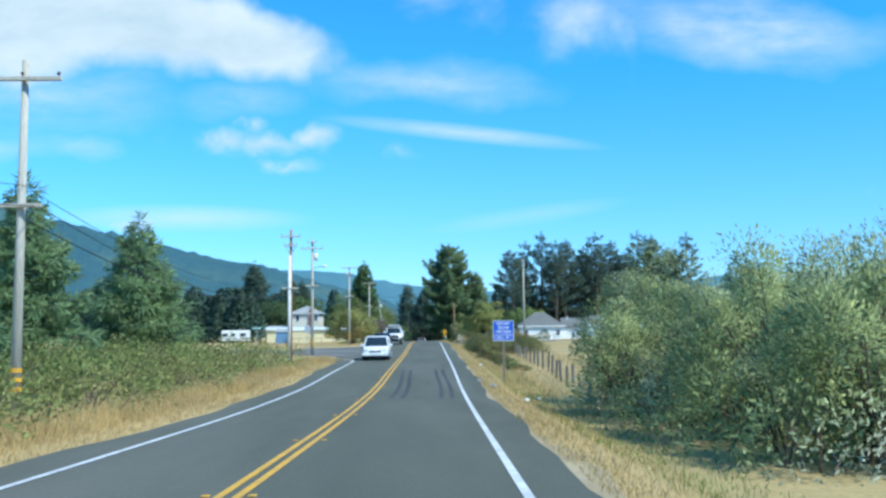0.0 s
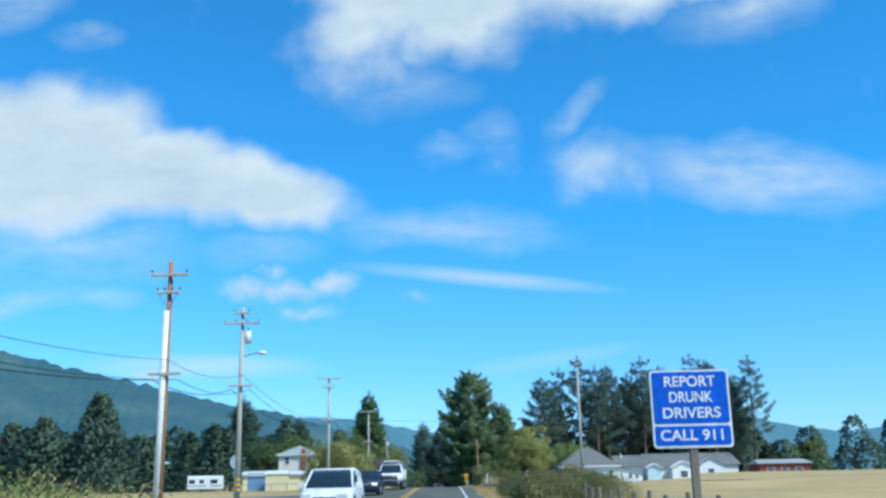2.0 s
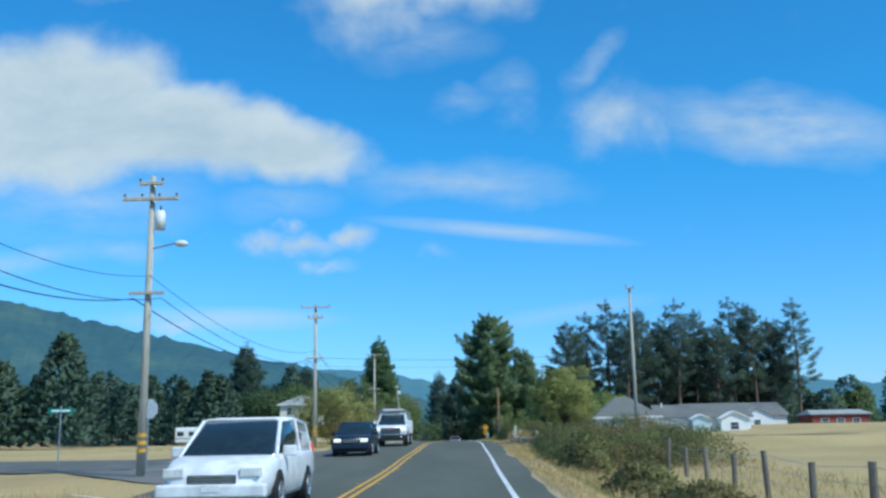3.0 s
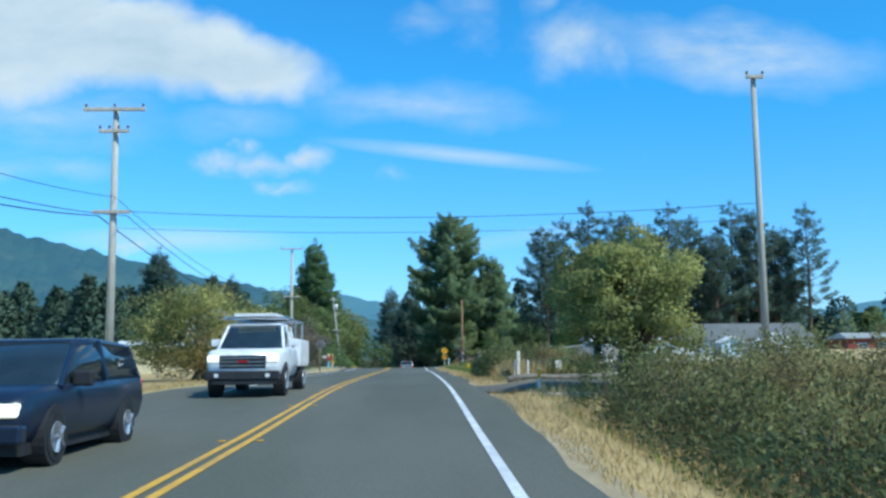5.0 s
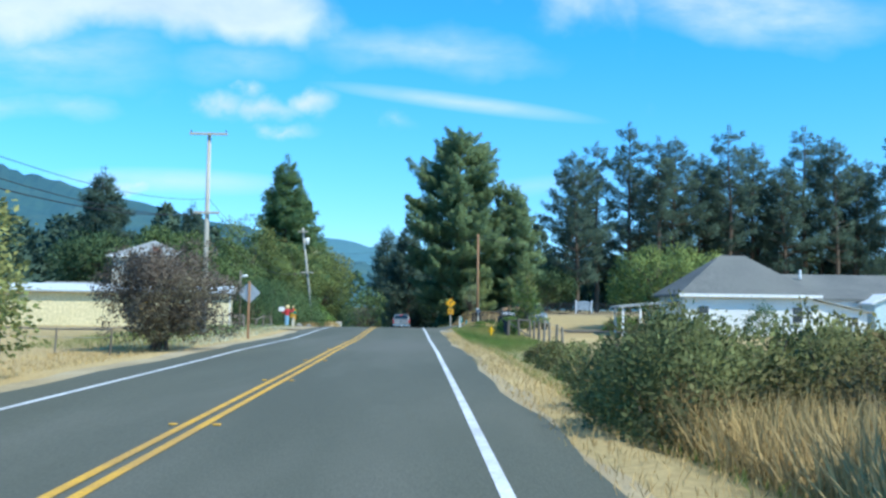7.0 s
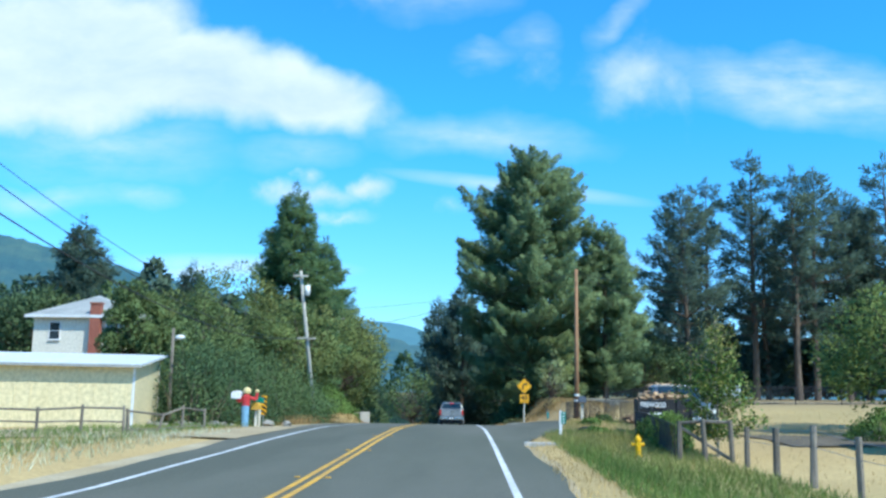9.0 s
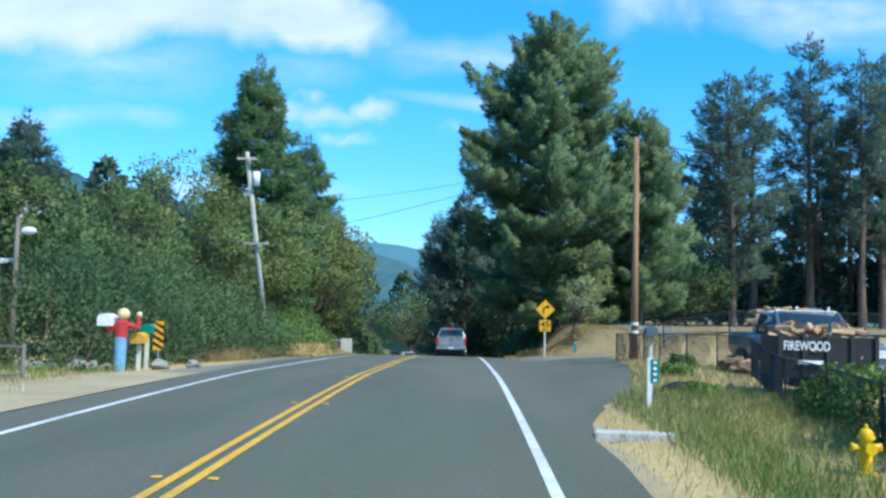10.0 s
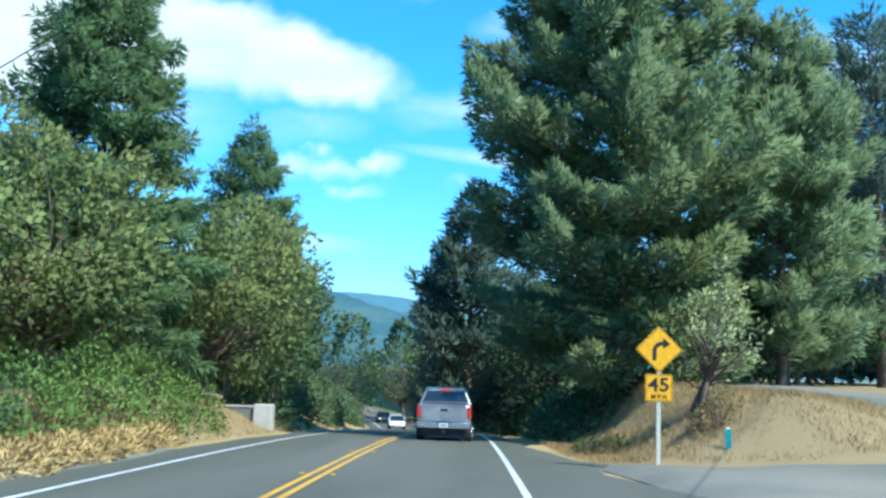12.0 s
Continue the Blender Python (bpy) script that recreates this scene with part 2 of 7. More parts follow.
LEAF_HEDGE = surf("hedge_leaves", (0.115, 0.19, 0.09), (0.085, 0.145, 0.07), 0.3, 3, 0.7, 0.0, island=0.22, through_=0.42, c3=(0.17, 0.24, 0.09), spec=0.14)
LEAF_WEEDS = surf("weed_leaves", (0.28, 0.35, 0.12), (0.19, 0.25, 0.085), 0.5, 3, 0.7, 0.0, island=0.3, through_=0.45, c3=(0.38, 0.32, 0.15), spec=0.14)
LEAF_FAR = surf("far_wood_leaves", (0.115, 0.175, 0.125), (0.085, 0.14, 0.10), 0.15, 2, 0.7, 0.0, island=0.12, through_=0.4, spec=0.1)
LEAF_DARK = surf("dark_broad_leaves", (0.13, 0.205, 0.10), (0.095, 0.155, 0.078), 0.3, 3, 0.7, 0.0, island=0.25, through_=0.45, c3=(0.165, 0.215, 0.085), spec=0.14)
LEAF_OAK = surf("oak_leaves", (0.19, 0.265, 0.105), (0.13, 0.195, 0.08), 0.3, 3, 0.7, 0.0, island=0.25, through_=0.45, c3=(0.21, 0.235, 0.085), spec=0.14)
LEAF_MAPLE = surf("maple_leaves", (0.40, 0.42, 0.15), (0.27, 0.31, 0.105), 0.45, 3, 0.7, 0.0, island=0.25, through_=0.52, c3=(0.42, 0.36, 0.13), spec=0.14)
LEAF_YELLOW = surf("yellowing_leaves", (0.43, 0.43, 0.16), (0.31, 0.34, 0.12), 0.45, 3, 0.7, 0.0, island=0.25, through_=0.45, c3=(0.465, 0.326, 0.139), spec=0.14)
LEAF_WILLOW = surf("willow_leaves", (0.47, 0.54, 0.25), (0.29, 0.36, 0.14), 0.45, 3, 0.7, 0.0, island=0.4, through_=0.45, c3=(0.62, 0.65, 0.55), spec=0.14)
LEAF_BRAMBLE = surf("bramble_leaves", (0.22, 0.25, 0.10), (0.15, 0.175, 0.075), 0.5, 3, 0.7, 0.0, island=0.35, through_=0.42, c3=(0.28, 0.21, 0.1), spec=0.14)
LEAF_PURPLE = surf("purple_brown_leaves", (0.235, 0.195, 0.155), (0.17, 0.145, 0.12), 0.5, 3, 0.7, 0.0, island=0.3, through_=0.45, c3=(0.27, 0.24, 0.14), spec=0.14)
LEAF_BANK = surf("bank_tree_leaves", (0.26, 0.33, 0.125), (0.175, 0.24, 0.09), 0.3, 3, 0.7, 0.0, island=0.25, through_=0.48, c3=(0.31, 0.30, 0.11), spec=0.14)
LEAF_WALNUT = surf("walnut_leaves", (0.30, 0.37, 0.12), (0.21, 0.28, 0.09), 0.5, 3, 0.7, 0.0, island=0.3, through_=0.4, spec=0.14)
LEAF_GREEN = surf("fresh_green_leaves", (0.19, 0.29, 0.075), (0.12, 0.20, 0.055), 0.5, 3, 0.7, 0.0, island=0.4, through_=0.35, spec=0.14)
STRAW = surf("dry_grass_blades", (0.58, 0.42, 0.18), (0.44, 0.31, 0.13), 0.35, 3, 0.75, 0.0, island=0.35, through_=0.25, c3=(0.50, 0.38, 0.2))
STRAW_ROUGH = surf("dry_weeds", (0.40, 0.27, 0.12), (0.28, 0.19, 0.09), 0.5, 3, 0.8, 0.0, island=0.4, through_=0.2)
WEED_PALE = surf("pale_flowering_weeds", (0.62, 0.62, 0.46), (0.45, 0.46, 0.28), 0.5, 3, 0.8, 0.0, island=0.3, through_=0.3)
GRASS = surf("green_grass_blades", (0.16, 0.25, 0.05), (0.11, 0.18, 0.04), 0.35, 3, 0.6, 0.0, island=0.35, through_=0.3, c3=(0.28, 0.28, 0.09))


# ---- mesh helpers ----
def mesh_of(name, verts, faces, material, smooth=False):
    me = bpy.data.meshes.new(name)
    if isinstance(verts, np.ndarray):
        k = faces.shape[1]
        me.vertices.add(len(verts))
        me.vertices.foreach_set("co", verts.astype(np.float32).ravel())
        me.loops.add(faces.size)
        me.loops.foreach_set("vertex_index", faces.astype(np.int32).ravel())
        me.polygons.add(len(faces))
        me.polygons.foreach_set("loop_start", np.arange(0, faces.size, k, dtype=np.int32))
        me.polygons.foreach_set("loop_total", np.full(len(faces), k, dtype=np.int32))
        me.update(calc_edges=True)
    else:
        me.from_pydata(verts, [], faces)
    if material:
        me.materials.append(material)
    if smooth:
        me.polygons.foreach_set("use_smooth", [True] * len(me.polygons))
    me.update()
    return me


def thing(name, at=(0, 0, 0), label="", category="", group="", kind="", turn=0):
    ob = new(name)
    ob.empty_display_size = 0.3
    ob.matrix_basis = pose(*at, 0, 0, turn)
    return tagged(ob, label, category, group, kind)


def part(name, bm, material, parent, label="", smooth=False):
    """One mesh object under a thing, from a bmesh or a ready mesh."""
    if isinstance(bm, bpy.types.Mesh):
        me = bm
    else:
        me = bpy.data.meshes.new(name)
        bm.normal_update()
        bm.to_mesh(me)
        bm.free()
        me.materials.append(material)
        if smooth:
            me.polygons.foreach_set("use_smooth", [True] * len(me.polygons))
    ob = new(name, me)
    ob.parent = parent
    return tagged(ob, label)


def solo(name, bm, material, at=(0, 0, 0), label="", category="", group="", kind="", turn=0, smooth=False):
    """A thing that is one mesh."""
    ob = part(name, bm, material, None, label, smooth)
    ob.matrix_basis = pose(*at, 0, 0, turn)
    return tagged(ob, label, category, group, kind)


def box(bm, x0, x1, y0, y1, z0, z1, bevel=0.0):
    vs = bmesh.ops.create_cube(bm, size=1.0, matrix=Matrix.LocRotScale(((x0 + x1) / 2, (y0 + y1) / 2, (z0 + z1) / 2), None, (x1 - x0, y1 - y0, z1 - z0)))["verts"]
    if bevel:
        es = list({e for v in vs for e in v.link_edges})
        bmesh.ops.bevel(bm, geom=es, offset=bevel, segments=2, affect="EDGES", profile=0.5)
    return bm


def boxed(*a, bevel=0.0):
    return box(bmesh.new(), *a, bevel=bevel)


def tube(bm, a, b, r0, r1=None, seg=8, caps=True):
    """A tapered round bar from a to b."""
    a, b = Vector(a), Vector(b)
    d = b - a
    q = d.to_track_quat("Z", "Y").to_matrix().to_4x4()
    bmesh.ops.create_cone(bm, cap_ends=caps, segments=seg, radius1=r0, radius2=r0 if r1 is None else r1, depth=d.length, matrix=Matrix.Translation((a + b) / 2) @ q)
    return bm


def rod(*a, **k):
    return tube(bmesh.new(), *a, **k)


def prism(bm, outline, y0, y1, axis="y"):
    """An outline in (x, z) drawn out along y, or in (y, z) along x."""
    place = (lambda p, s: (p[0], s, p[1])) if axis == "y" else (lambda p, s: (s, p[0], p[1]))
    lo, hi = [bm.verts.new(place(p, y0)) for p in outline], [bm.verts.new(place(p, y1)) for p in outline]
    n = len(outline)
    bm.faces.new(lo), bm.faces.new(hi[::-1])
    for i in range(n):
        bm.faces.new((lo[i], hi[i], hi[(i + 1) % n], lo[(i + 1) % n]))
    bmesh.ops.recalc_face_normals(bm, faces=bm.faces)
    return bm


# ---- the lie of the land ----
ROAD_Y = [-80, 0, 8.6, 17.3, 25.8, 34.2, 43.1, 52, 70, 85, 93, 100, 108, 116, 130, 147, 155, 163, 170, 177, 184.5, 191.6, 203, 215, 226, 240, 260, 300, 350, 420, 700]
ROAD_Z = [0.5, -0.04, -0.33, -0.45, -0.57, -0.61, -0.55, -0.3, 0.02, 0.27, 0.54, 0.65, 0.88, 1.03, 1.07, 1.08, 1.16, 1.23, 1.3, 1.29, 1.2, 1.05, 0.8, 0.45, 0.03, -0.7, -1.9, -4.4, -5.6, -6, -6]


def sink(y):
    """How much the asphalt lies lower than its verges on the rise to the crest."""
    return np.interp(y, [148, 158, 163, 171, 180, 188], [0, 0.12, 0.2, 0.2, 0.1, 0])


def road_z(y):
    k = np.clip(np.asarray(y, float), -80, 700)
    return (np.interp(k - 4, ROAD_Y, ROAD_Z) + np.interp(k, ROAD_Y, ROAD_Z) * 2 + np.interp(k + 4, ROAD_Y, ROAD_Z)) / 4 - sink(k)


def road_x(y):
    y = np.asarray(y, float)
    u = np.clip(y, -40, 235) / 100
    base = -2.125 - 0.654 * u * (u - 1) - 0.056 * u * (u - 1) * (u - 2)
    return base - np.maximum(y - 235, 0) * 0.03 - np.maximum(y - 245, 0) ** 2 * 0.0011


def step(a, b, v):
    t = np.clip((np.asarray(v, float) - a) / (b - a), 0, 1)
    return t * t * (3 - 2 * t)


DRIVE = [(2.6, 208.6, 0.70), (5.5, 209.2, 0.80), (8.5, 209.9, 1.05), (11.0, 211.9, 1.40), (11.9, 215.2, 1.80), (11.0, 219.2, 2.12), (10.0, 225.0, 2.30), (9.6, 232.0, 2.35)]


def drive_path(x, y):
    """Distance to the driveway that climbs the bank, and its height there."""
    x, y = np.asarray(x, float), np.asarray(y, float)
    best, hh = np.full(np.broadcast(x, y).shape, 1e9), np.zeros(np.broadcast(x, y).shape)
    for (ax, ay, az), (bx, by, bz) in zip(DRIVE[:-1], DRIVE[1:]):
        u = np.clip(((x - ax) * (bx - ax) + (y - ay) * (by - ay)) / ((bx - ax) ** 2 + (by - ay) ** 2), 0, 1)
        d = np.hypot(x - ax - u * (bx - ax), y - ay - u * (by - ay))
        hh = np.where(d < best, az + u * (bz - az), hh)
        best = np.minimum(best, d)
    return best, hh


def mouth(y):
    """How far the paved mouth of a driveway widens the road on the right."""
    return np.interp(y, [176, 180, 184, 192, 200, 210, 213, 216, 224], [0, 0.7, 1.8, 3.1, 4.0, 4.3, 3.0, 1.1, 0])


def rise(s, y):
    """The apron and its verge climb to the fence beside it."""
    return 0.42 * step(4.2, 8.2, s) * (1 - step(9.6, 11.5, s)) * step(181, 189, y) * (1 - step(202, 208, y))


def land(x, y):
    """Height of the ground."""
    x, y = np.asarray(x, float), np.asarray(y, float)
    s = x - road_x(y)
    right = step(5.0, 7.0, s)
    low = -0.42 + 0.12 * step(9, 14, s)
    open_ = 2.3 * (1 - step(208, 213, y))
    bank = (2.3 - np.minimum(road_z(y), 1.3)) * step(6.2 + open_, 10.6 + open_, s)
    culvert = step(106.5, 109.5, y) * (1 - step(117, 121, y))
    r = right * (low * (1 - 0.8 * culvert) * (1 - step(172, 182, y)) + bank * step(186, 206, y)) + 1.3 * step(14, 55, s) * step(105, 185, y) * (1 - step(190, 210, y) * 0.75)
    r = r + 0.27 * step(4.9, 6.1, s) * step(107.5, 113.6, y) * (1 - step(122, 130, y))
    gate_l = step(70, 84, y) * (1 - step(98, 112, y))
    left = step(5.2, 7.5, -s) * (1 - gate_l)
    lo_l = -0.12 + 0.15 * step(0, 30, 60 - y)
    l = left * (lo_l + step(205, 222, y) * (1.1 + 1.2 * step(7, 14, -s)))
    far = step(60, 400, np.abs(s))
    flat_ = np.where(s > 0, 2.6, 0.4)
    r = r + rise(s, y)
    z = (road_z(y) + sink(y) * step(4.5, 6.6, np.abs(s)) + r + l) * (1 - far) + flat_ * far
    d, h = drive_path(x, y)
    wide_ = 1.9 + 2.0 * (1 - step(4.5, 9.5, x))
    w = (1 - step(wide_, wide_ + 2.3, d)) * step(4.6, 6.2, s)
    return z * (1 - w) + h * w


def land_at(x, y):
    return float(land(x, y))


# ---- ground, road, hills ----
def spread(lo, hi, stepping, far_lo, far_hi):
    mid = list(np.arange(lo, hi + 1e-6, stepping))
    out, d = [], stepping
    v = hi
    while v < far_hi:
        d *= 1.35
        v += d
        out.append(v)
    back, d, v = [], stepping, lo
    while v > far_lo:
        d *= 1.35
        v -= d
        back.append(v)
    return np.array(back[::-1] + mid + out)


gx, gy = spread(-36, 40, 0.8, -4600, 4600), spread(-40, 330, 1.6, -1500, 4800)
GX, GY = np.meshgrid(gx, gy)
# the grid follows the road's line
XX = GX + (road_x(GY) + 2.1) * (np.abs(GX) < 400)
rng = np.random.default_rng(5)
S = XX - road_x(GY)
ZZ = land(XX, GY) - 0.09 * ((np.abs(S) < 4.5)) + rng.normal(0, 0.015, GX.shape) * (np.abs(S) > 5.2)
paved = ((S > 3.5) & (S < 4.3 + mouth(GY)) & (GY > 177) & (GY < 215)) | ((XX > 2.4) & (XX < 27) & (np.abs(GY - 113.55 - 0.13 * (XX - 2.4)) < 1.7)) | ((XX < -7) & (XX > -72) & (np.abs(GY - 91.5 + 0.09 * (XX + 14)) < 4.2)) | (drive_path(XX, GY)[0] < 2.2 + 1.5 * (1 - step(4.5, 9.5, XX)))
ZZ = ZZ - 0.07 * paved
idx = np.arange(GX.size).reshape(GX.shape)
quads = np.stack([idx[:-1, :-1], idx[:-1, 1:], idx[1:, 1:], idx[1:, :-1]], -1).reshape(-1, 4)
FIELD = surf("dry_field", (0.50, 0.37, 0.17), (0.42, 0.30, 0.13), 0.12, 9, 0.95, 0.7, c3=(0.36, 0.28, 0.13))
nt = FIELD.node_tree  # green cover by the verge ditches, by attribute
att = nt.nodes.new("ShaderNodeAttribute")
att.attribute_name = "green_cover"
pb = nt.nodes["Principled BSDF"]
old = pb.inputs["Base Color"].links[0].from_socket
mx = nt.nodes.new("ShaderNodeMix")
mx.data_type = "RGBA"
nt.links.new(att.outputs["Fac"], mx.inputs[0]), nt.links.new(old, mx.inputs[6])
mx.inputs[7].default_value = (0.10, 0.125, 0.04, 1)
at2 = nt.nodes.new("ShaderNodeAttribute")
at2.attribute_name = "brown_cover"
mx2 = nt.nodes.new("ShaderNodeMix")
mx2.data_type = "RGBA"
nt.links.new(at2.outputs["Fac"], mx2.inputs[0]), nt.links.new(mx.outputs[2], mx2.inputs[6])
mx2.inputs[7].default_value = (0.29, 0.21, 0.108, 1)
nt.links.new(mx2.outputs[2], pb.inputs["Base Color"])
me = mesh_of("ground", np.stack([XX, GY, ZZ], -1).reshape(-1, 3), quads, FIELD, True)
cover_a = np.zeros(GX.shape)
cover_a += np.exp(-((S - 6.6) / 0.8) ** 2) * (0.35 + 0.5 * step(150, 165, GY) * (1 - step(183, 190, GY))) * (GY < 190)
cover_a += step(9, 20, -S) * 0.7 * (1 - step(20, 110, GY + 14 * np.sin(XX * 0.05))) * (1 - step(40, 120, -S)) + step(205, 215, GY) * step(5.5, 8, -S) * 0.9
cover_a += step(60, 140, np.abs(XX)) * 0.45 + 0.75 * step(270, 330, GY)
mott = np.array([noise.fractal(Vector((a * 0.035, b * 0.035, 0)), 1.0, 2.0, 4) for a, b in zip(XX.ravel(), GY.ravel())]).reshape(XX.shape)
cover_a += np.clip(mott, 0, 1) * 0.35 * (np.abs(S) > 7)
at_ = me.attributes.new("green_cover", "FLOAT", "POINT")
at_.data.foreach_set("value", np.clip(cover_a, 0, 1).astype(np.float32).ravel())
brown = 0.8 * step(4.6, 5.6, -S) * step(196, 206, GY) * (1 - step(250, 270, GY)) + 0.45 * np.clip(-mott, 0, 1) * (np.abs(S) > 7) + 0.85 * step(5.0, 6.5, S) * step(198, 206, GY) * (1 - step(240, 260, GY)) + 0.4 * np.exp(-((XX - 3.0) / 1.6) ** 2 - ((GY - 218) / 4) ** 2)
me.attributes.new("brown_cover", "FLOAT", "POINT").data.foreach_set("value", np.clip(brown, 0, 1).astype(np.float32).ravel())
tagged(new("ground", me), "dry golden grassland with green patches in the valley", "ground", kind="structure")


def ribbon(name, ys, left, right, lift, material, label, category, thick=0.0, n=3, kind="structure", group="", smooth=True, parent=None):
    """A strip along the road between two offsets from its centre (numbers or functions of y)."""
    f = lambda v, y: v(y) if callable(v) else v  # noqa: E731
    vs, fs = [], []
    for y in ys:
        cx = float(road_x(y))
        for i in range(n):
            s = f(left, y) + (f(right, y) - f(left, y)) * i / (n - 1)
            vs.append((cx + s, y, float(road_z(y)) + lift - 0.004 * abs(s) + float(rise(s, y))))
    for j in range(len(ys) - 1):
        for i in range(n - 1):
            a = j * n + i
            fs.append((a, a + 1, a + 1 + n, a + n))
    ob = new(name, mesh_of(name, vs, fs, material, smooth))
    if parent:
        ob.parent = parent
        return ob
    return tagged(ob, label, category, group, kind)


def pieces(y0, y1, d):
    return [y0 + (y1 - y0) * i / max(1, round((y1 - y0) / d)) for i in range(max(1, round((y1 - y0) / d)) + 1)]


wob = lambda y: 0.12 * math.sin(y * 0.31) + 0.08 * math.sin(y * 0.83 + 1)  # noqa: E731
right_edge = lambda y: 4.55 + wob(y) + float(mouth(y))  # noqa: E731
left_edge = lambda y: -4.25 + wob(y + 40) - 1.1 * float(step(60, 80, y) * (1 - step(112, 125, y)))  # noqa: E731
ribbon("road", pieces(-60, 420, 2), left_edge, right_edge, 0.05, ASPHALT, "grey worn asphalt of a two-lane country road", "road", n=9)
ribbon("road_marking", pieces(-60, 420, 2), -0.17, -0.06, 0.058, PAINT_YELLOW, "yellow half of the double centre line", "road marking", n=2, group="centre line")
ribbon("road_marking", pieces(-60, 420, 2), 0.06, 0.17, 0.058, PAINT_YELLOW, "yellow half of the double centre line", "road marking", n=2, group="centre line")
ribbon("road_marking", pieces(-60, 420, 2), 3.53, 3.66, 0.058, PAINT_WHITE, "white edge line on the asphalt", "road marking", n=2, group="edge lines")
curl = lambda y: -3.2 - 4.4 * max(0, (y - 66) / 10) ** 2.4  # noqa: E731
ribbon("road_marking", pieces(-60, 66, 2) + pieces(66.5, 75.5, 0.5), lambda y: curl(y) - 0.065, lambda y: curl(y) + 0.065, 0.06, PAINT_WHITE, "white edge line that curls into the side road", "road marking", n=2, group="edge lines")
ribbon("road_marking", pieces(113, 420, 2), -3.22, -3.09, 0.058, PAINT_WHITE, "white edge line on the asphalt", "road marking", n=2, group="edge lines")
for s0 in (0.75, 1.15, 2.55, 2.95):
    ribbon("skid_mark", pieces(34, 55, 1.5), lambda y, s=s0: s + 0.1 * math.sin(y * 0.2), lambda y, s=s0: s + 0.17 + 0.1 * math.sin(y * 0.2), 0.057, RUBBER_STAIN, "dark tyre mark on the asphalt", "tyre mark", n=2, kind="", group="tyre marks")
bm = boxed(-0.05, 0.05, -0.05, 0.05, 0, 0.018, bevel=0.008)
marker = solo("road_marker", bm, PAINT_YELLOW, (0, 0, 0), "small raised yellow reflector on the asphalt", "road marker", "raised reflectors")
spots = [(s, y) for y in np.arange(-3, 230, 7.3) for s in (-0.28, 0.28)]
for i, (s, y) in enumerate(spots):
    m = pose(float(road_x(y)) + s, y, float(road_z(y)) + 0.052)
    if i:
        copy_thing(marker, m)
    else:
        marker.matrix_basis = m


def sheet(name, outline, n, lift, material, label, category, parent=None):
    """A four-cornered paved patch laid over the land: corners a b c d, split n times each way."""
    a, b, c, d = [np.array(p, float) for p in outline]
    vs, fs = [], []
    for j in range(n + 1):
        for i in range(n + 1):
            p = (a * (1 - i / n) + b * i / n) * (1 - j / n) + (d * (1 - i / n) + c * i / n) * j / n
            vs.append((p[0], p[1], land_at(p[0], p[1]) + lift))
    for j in range(n):
        for i in range(n):
            k = j * (n + 1) + i
            fs.append((k, k + 1, k + n + 2, k + n + 1))
    return tagged(new(name, mesh_of(name, vs, fs, material, True)), label, category, kind="structure")


sheet("side_road", [(-14, 86.5), (-6.3, 77), (-6.3, 106), (-14, 96.5)], 16, 0.04, ASPHALT_OLD, "grey mouth of a side road", "road")
sheet("side_road", [(-70, 92), (-14, 86.5), (-14, 96.5), (-70, 101)], 30, 0.04, ASPHALT_OLD, "grey side road between dry fields", "road")
sheet("side_road", [(-330, 104), (-70, 92), (-70, 101), (-330, 113)], 40, 0.12, ASPHALT_OLD, "grey side road between dry fields", "road")
sheet("driveway", [(2.0, 111.5), (26, 114.7), (26, 118.9), (2.0, 115.5)], 24, 0.022, ASPHALT_DARK, "dark asphalt driveway with fallen leaves", "driveway")
vs, fs = [], []
for k, q in enumerate(np.linspace(0, 1, 49)):
    f = q * (len(DRIVE) - 1)
    i = min(int(f), len(DRIVE) - 2)
    a, b = np.array(DRIVE[max(i - 1, 0)][:2]), np.array(DRIVE[min(i + 2, len(DRIVE) - 1)][:2])
    p0, p1 = np.array(DRIVE[i][:2]), np.array(DRIVE[i + 1][:2])
    u = f - i
    c = p0 * (1 + u * u * (2 * u - 3)) + p1 * (u * u * (3 - 2 * u)) + (p1 - a) / 2 * (u ** 3 - 2 * u * u + u) + (b - p0) / 2 * (u ** 3 - u * u)
    d = (1 - u) * (p1 - a) + u * (b - p0)
    d = d / np.linalg.norm(d)
    w = 1.75 + 0.2 * math.sin(k * 0.9) + 1.7 * max(0, 1 - q * 3.4)
    for o, dz in ((-1.12, -0.16), (-0.95, 0.06), (-0.4, 0.095), (0.4, 0.095), (0.95, 0.06), (1.12, -0.16)):
        x, y = c[0] + d[1] * w * o, c[1] - d[0] * w * o
        vs.append((x, y, land_at(x, y) + (dz if k > 1 else -0.05 + 0.08 * k)))
    if k:
        fs += [((k - 1) * 6 + i2, (k - 1) * 6 + i2 + 1, k * 6 + i2 + 1, k * 6 + i2) for i2 in range(5)]
tagged(new("driveway", mesh_of("driveway", vs, fs, GRAVEL_GREY, True)), "pale gravel driveway that curves up the bank", "driveway", kind="structure")
sheet("driveway", [(6.5, 205.8), (34, 208), (34, 214.5), (9.5, 210.8)], 26, 0.06, GRAVEL_GREY, "grey gravel drive leading to a far yard", "driveway")
sheet("driveway", [(-22, 171), (-7.2, 176.5), (-7.2, 187), (-14, 184)], 14, 0.05, GRAVEL, "gravel forecourt beside the shed", "driveway")
sheet("garden_bed", [(10, 178), (30, 180), (30, 188), (10, 186)], 12, 0.05, DIRT, "dark tilled soil of a garden bed", "garden bed")
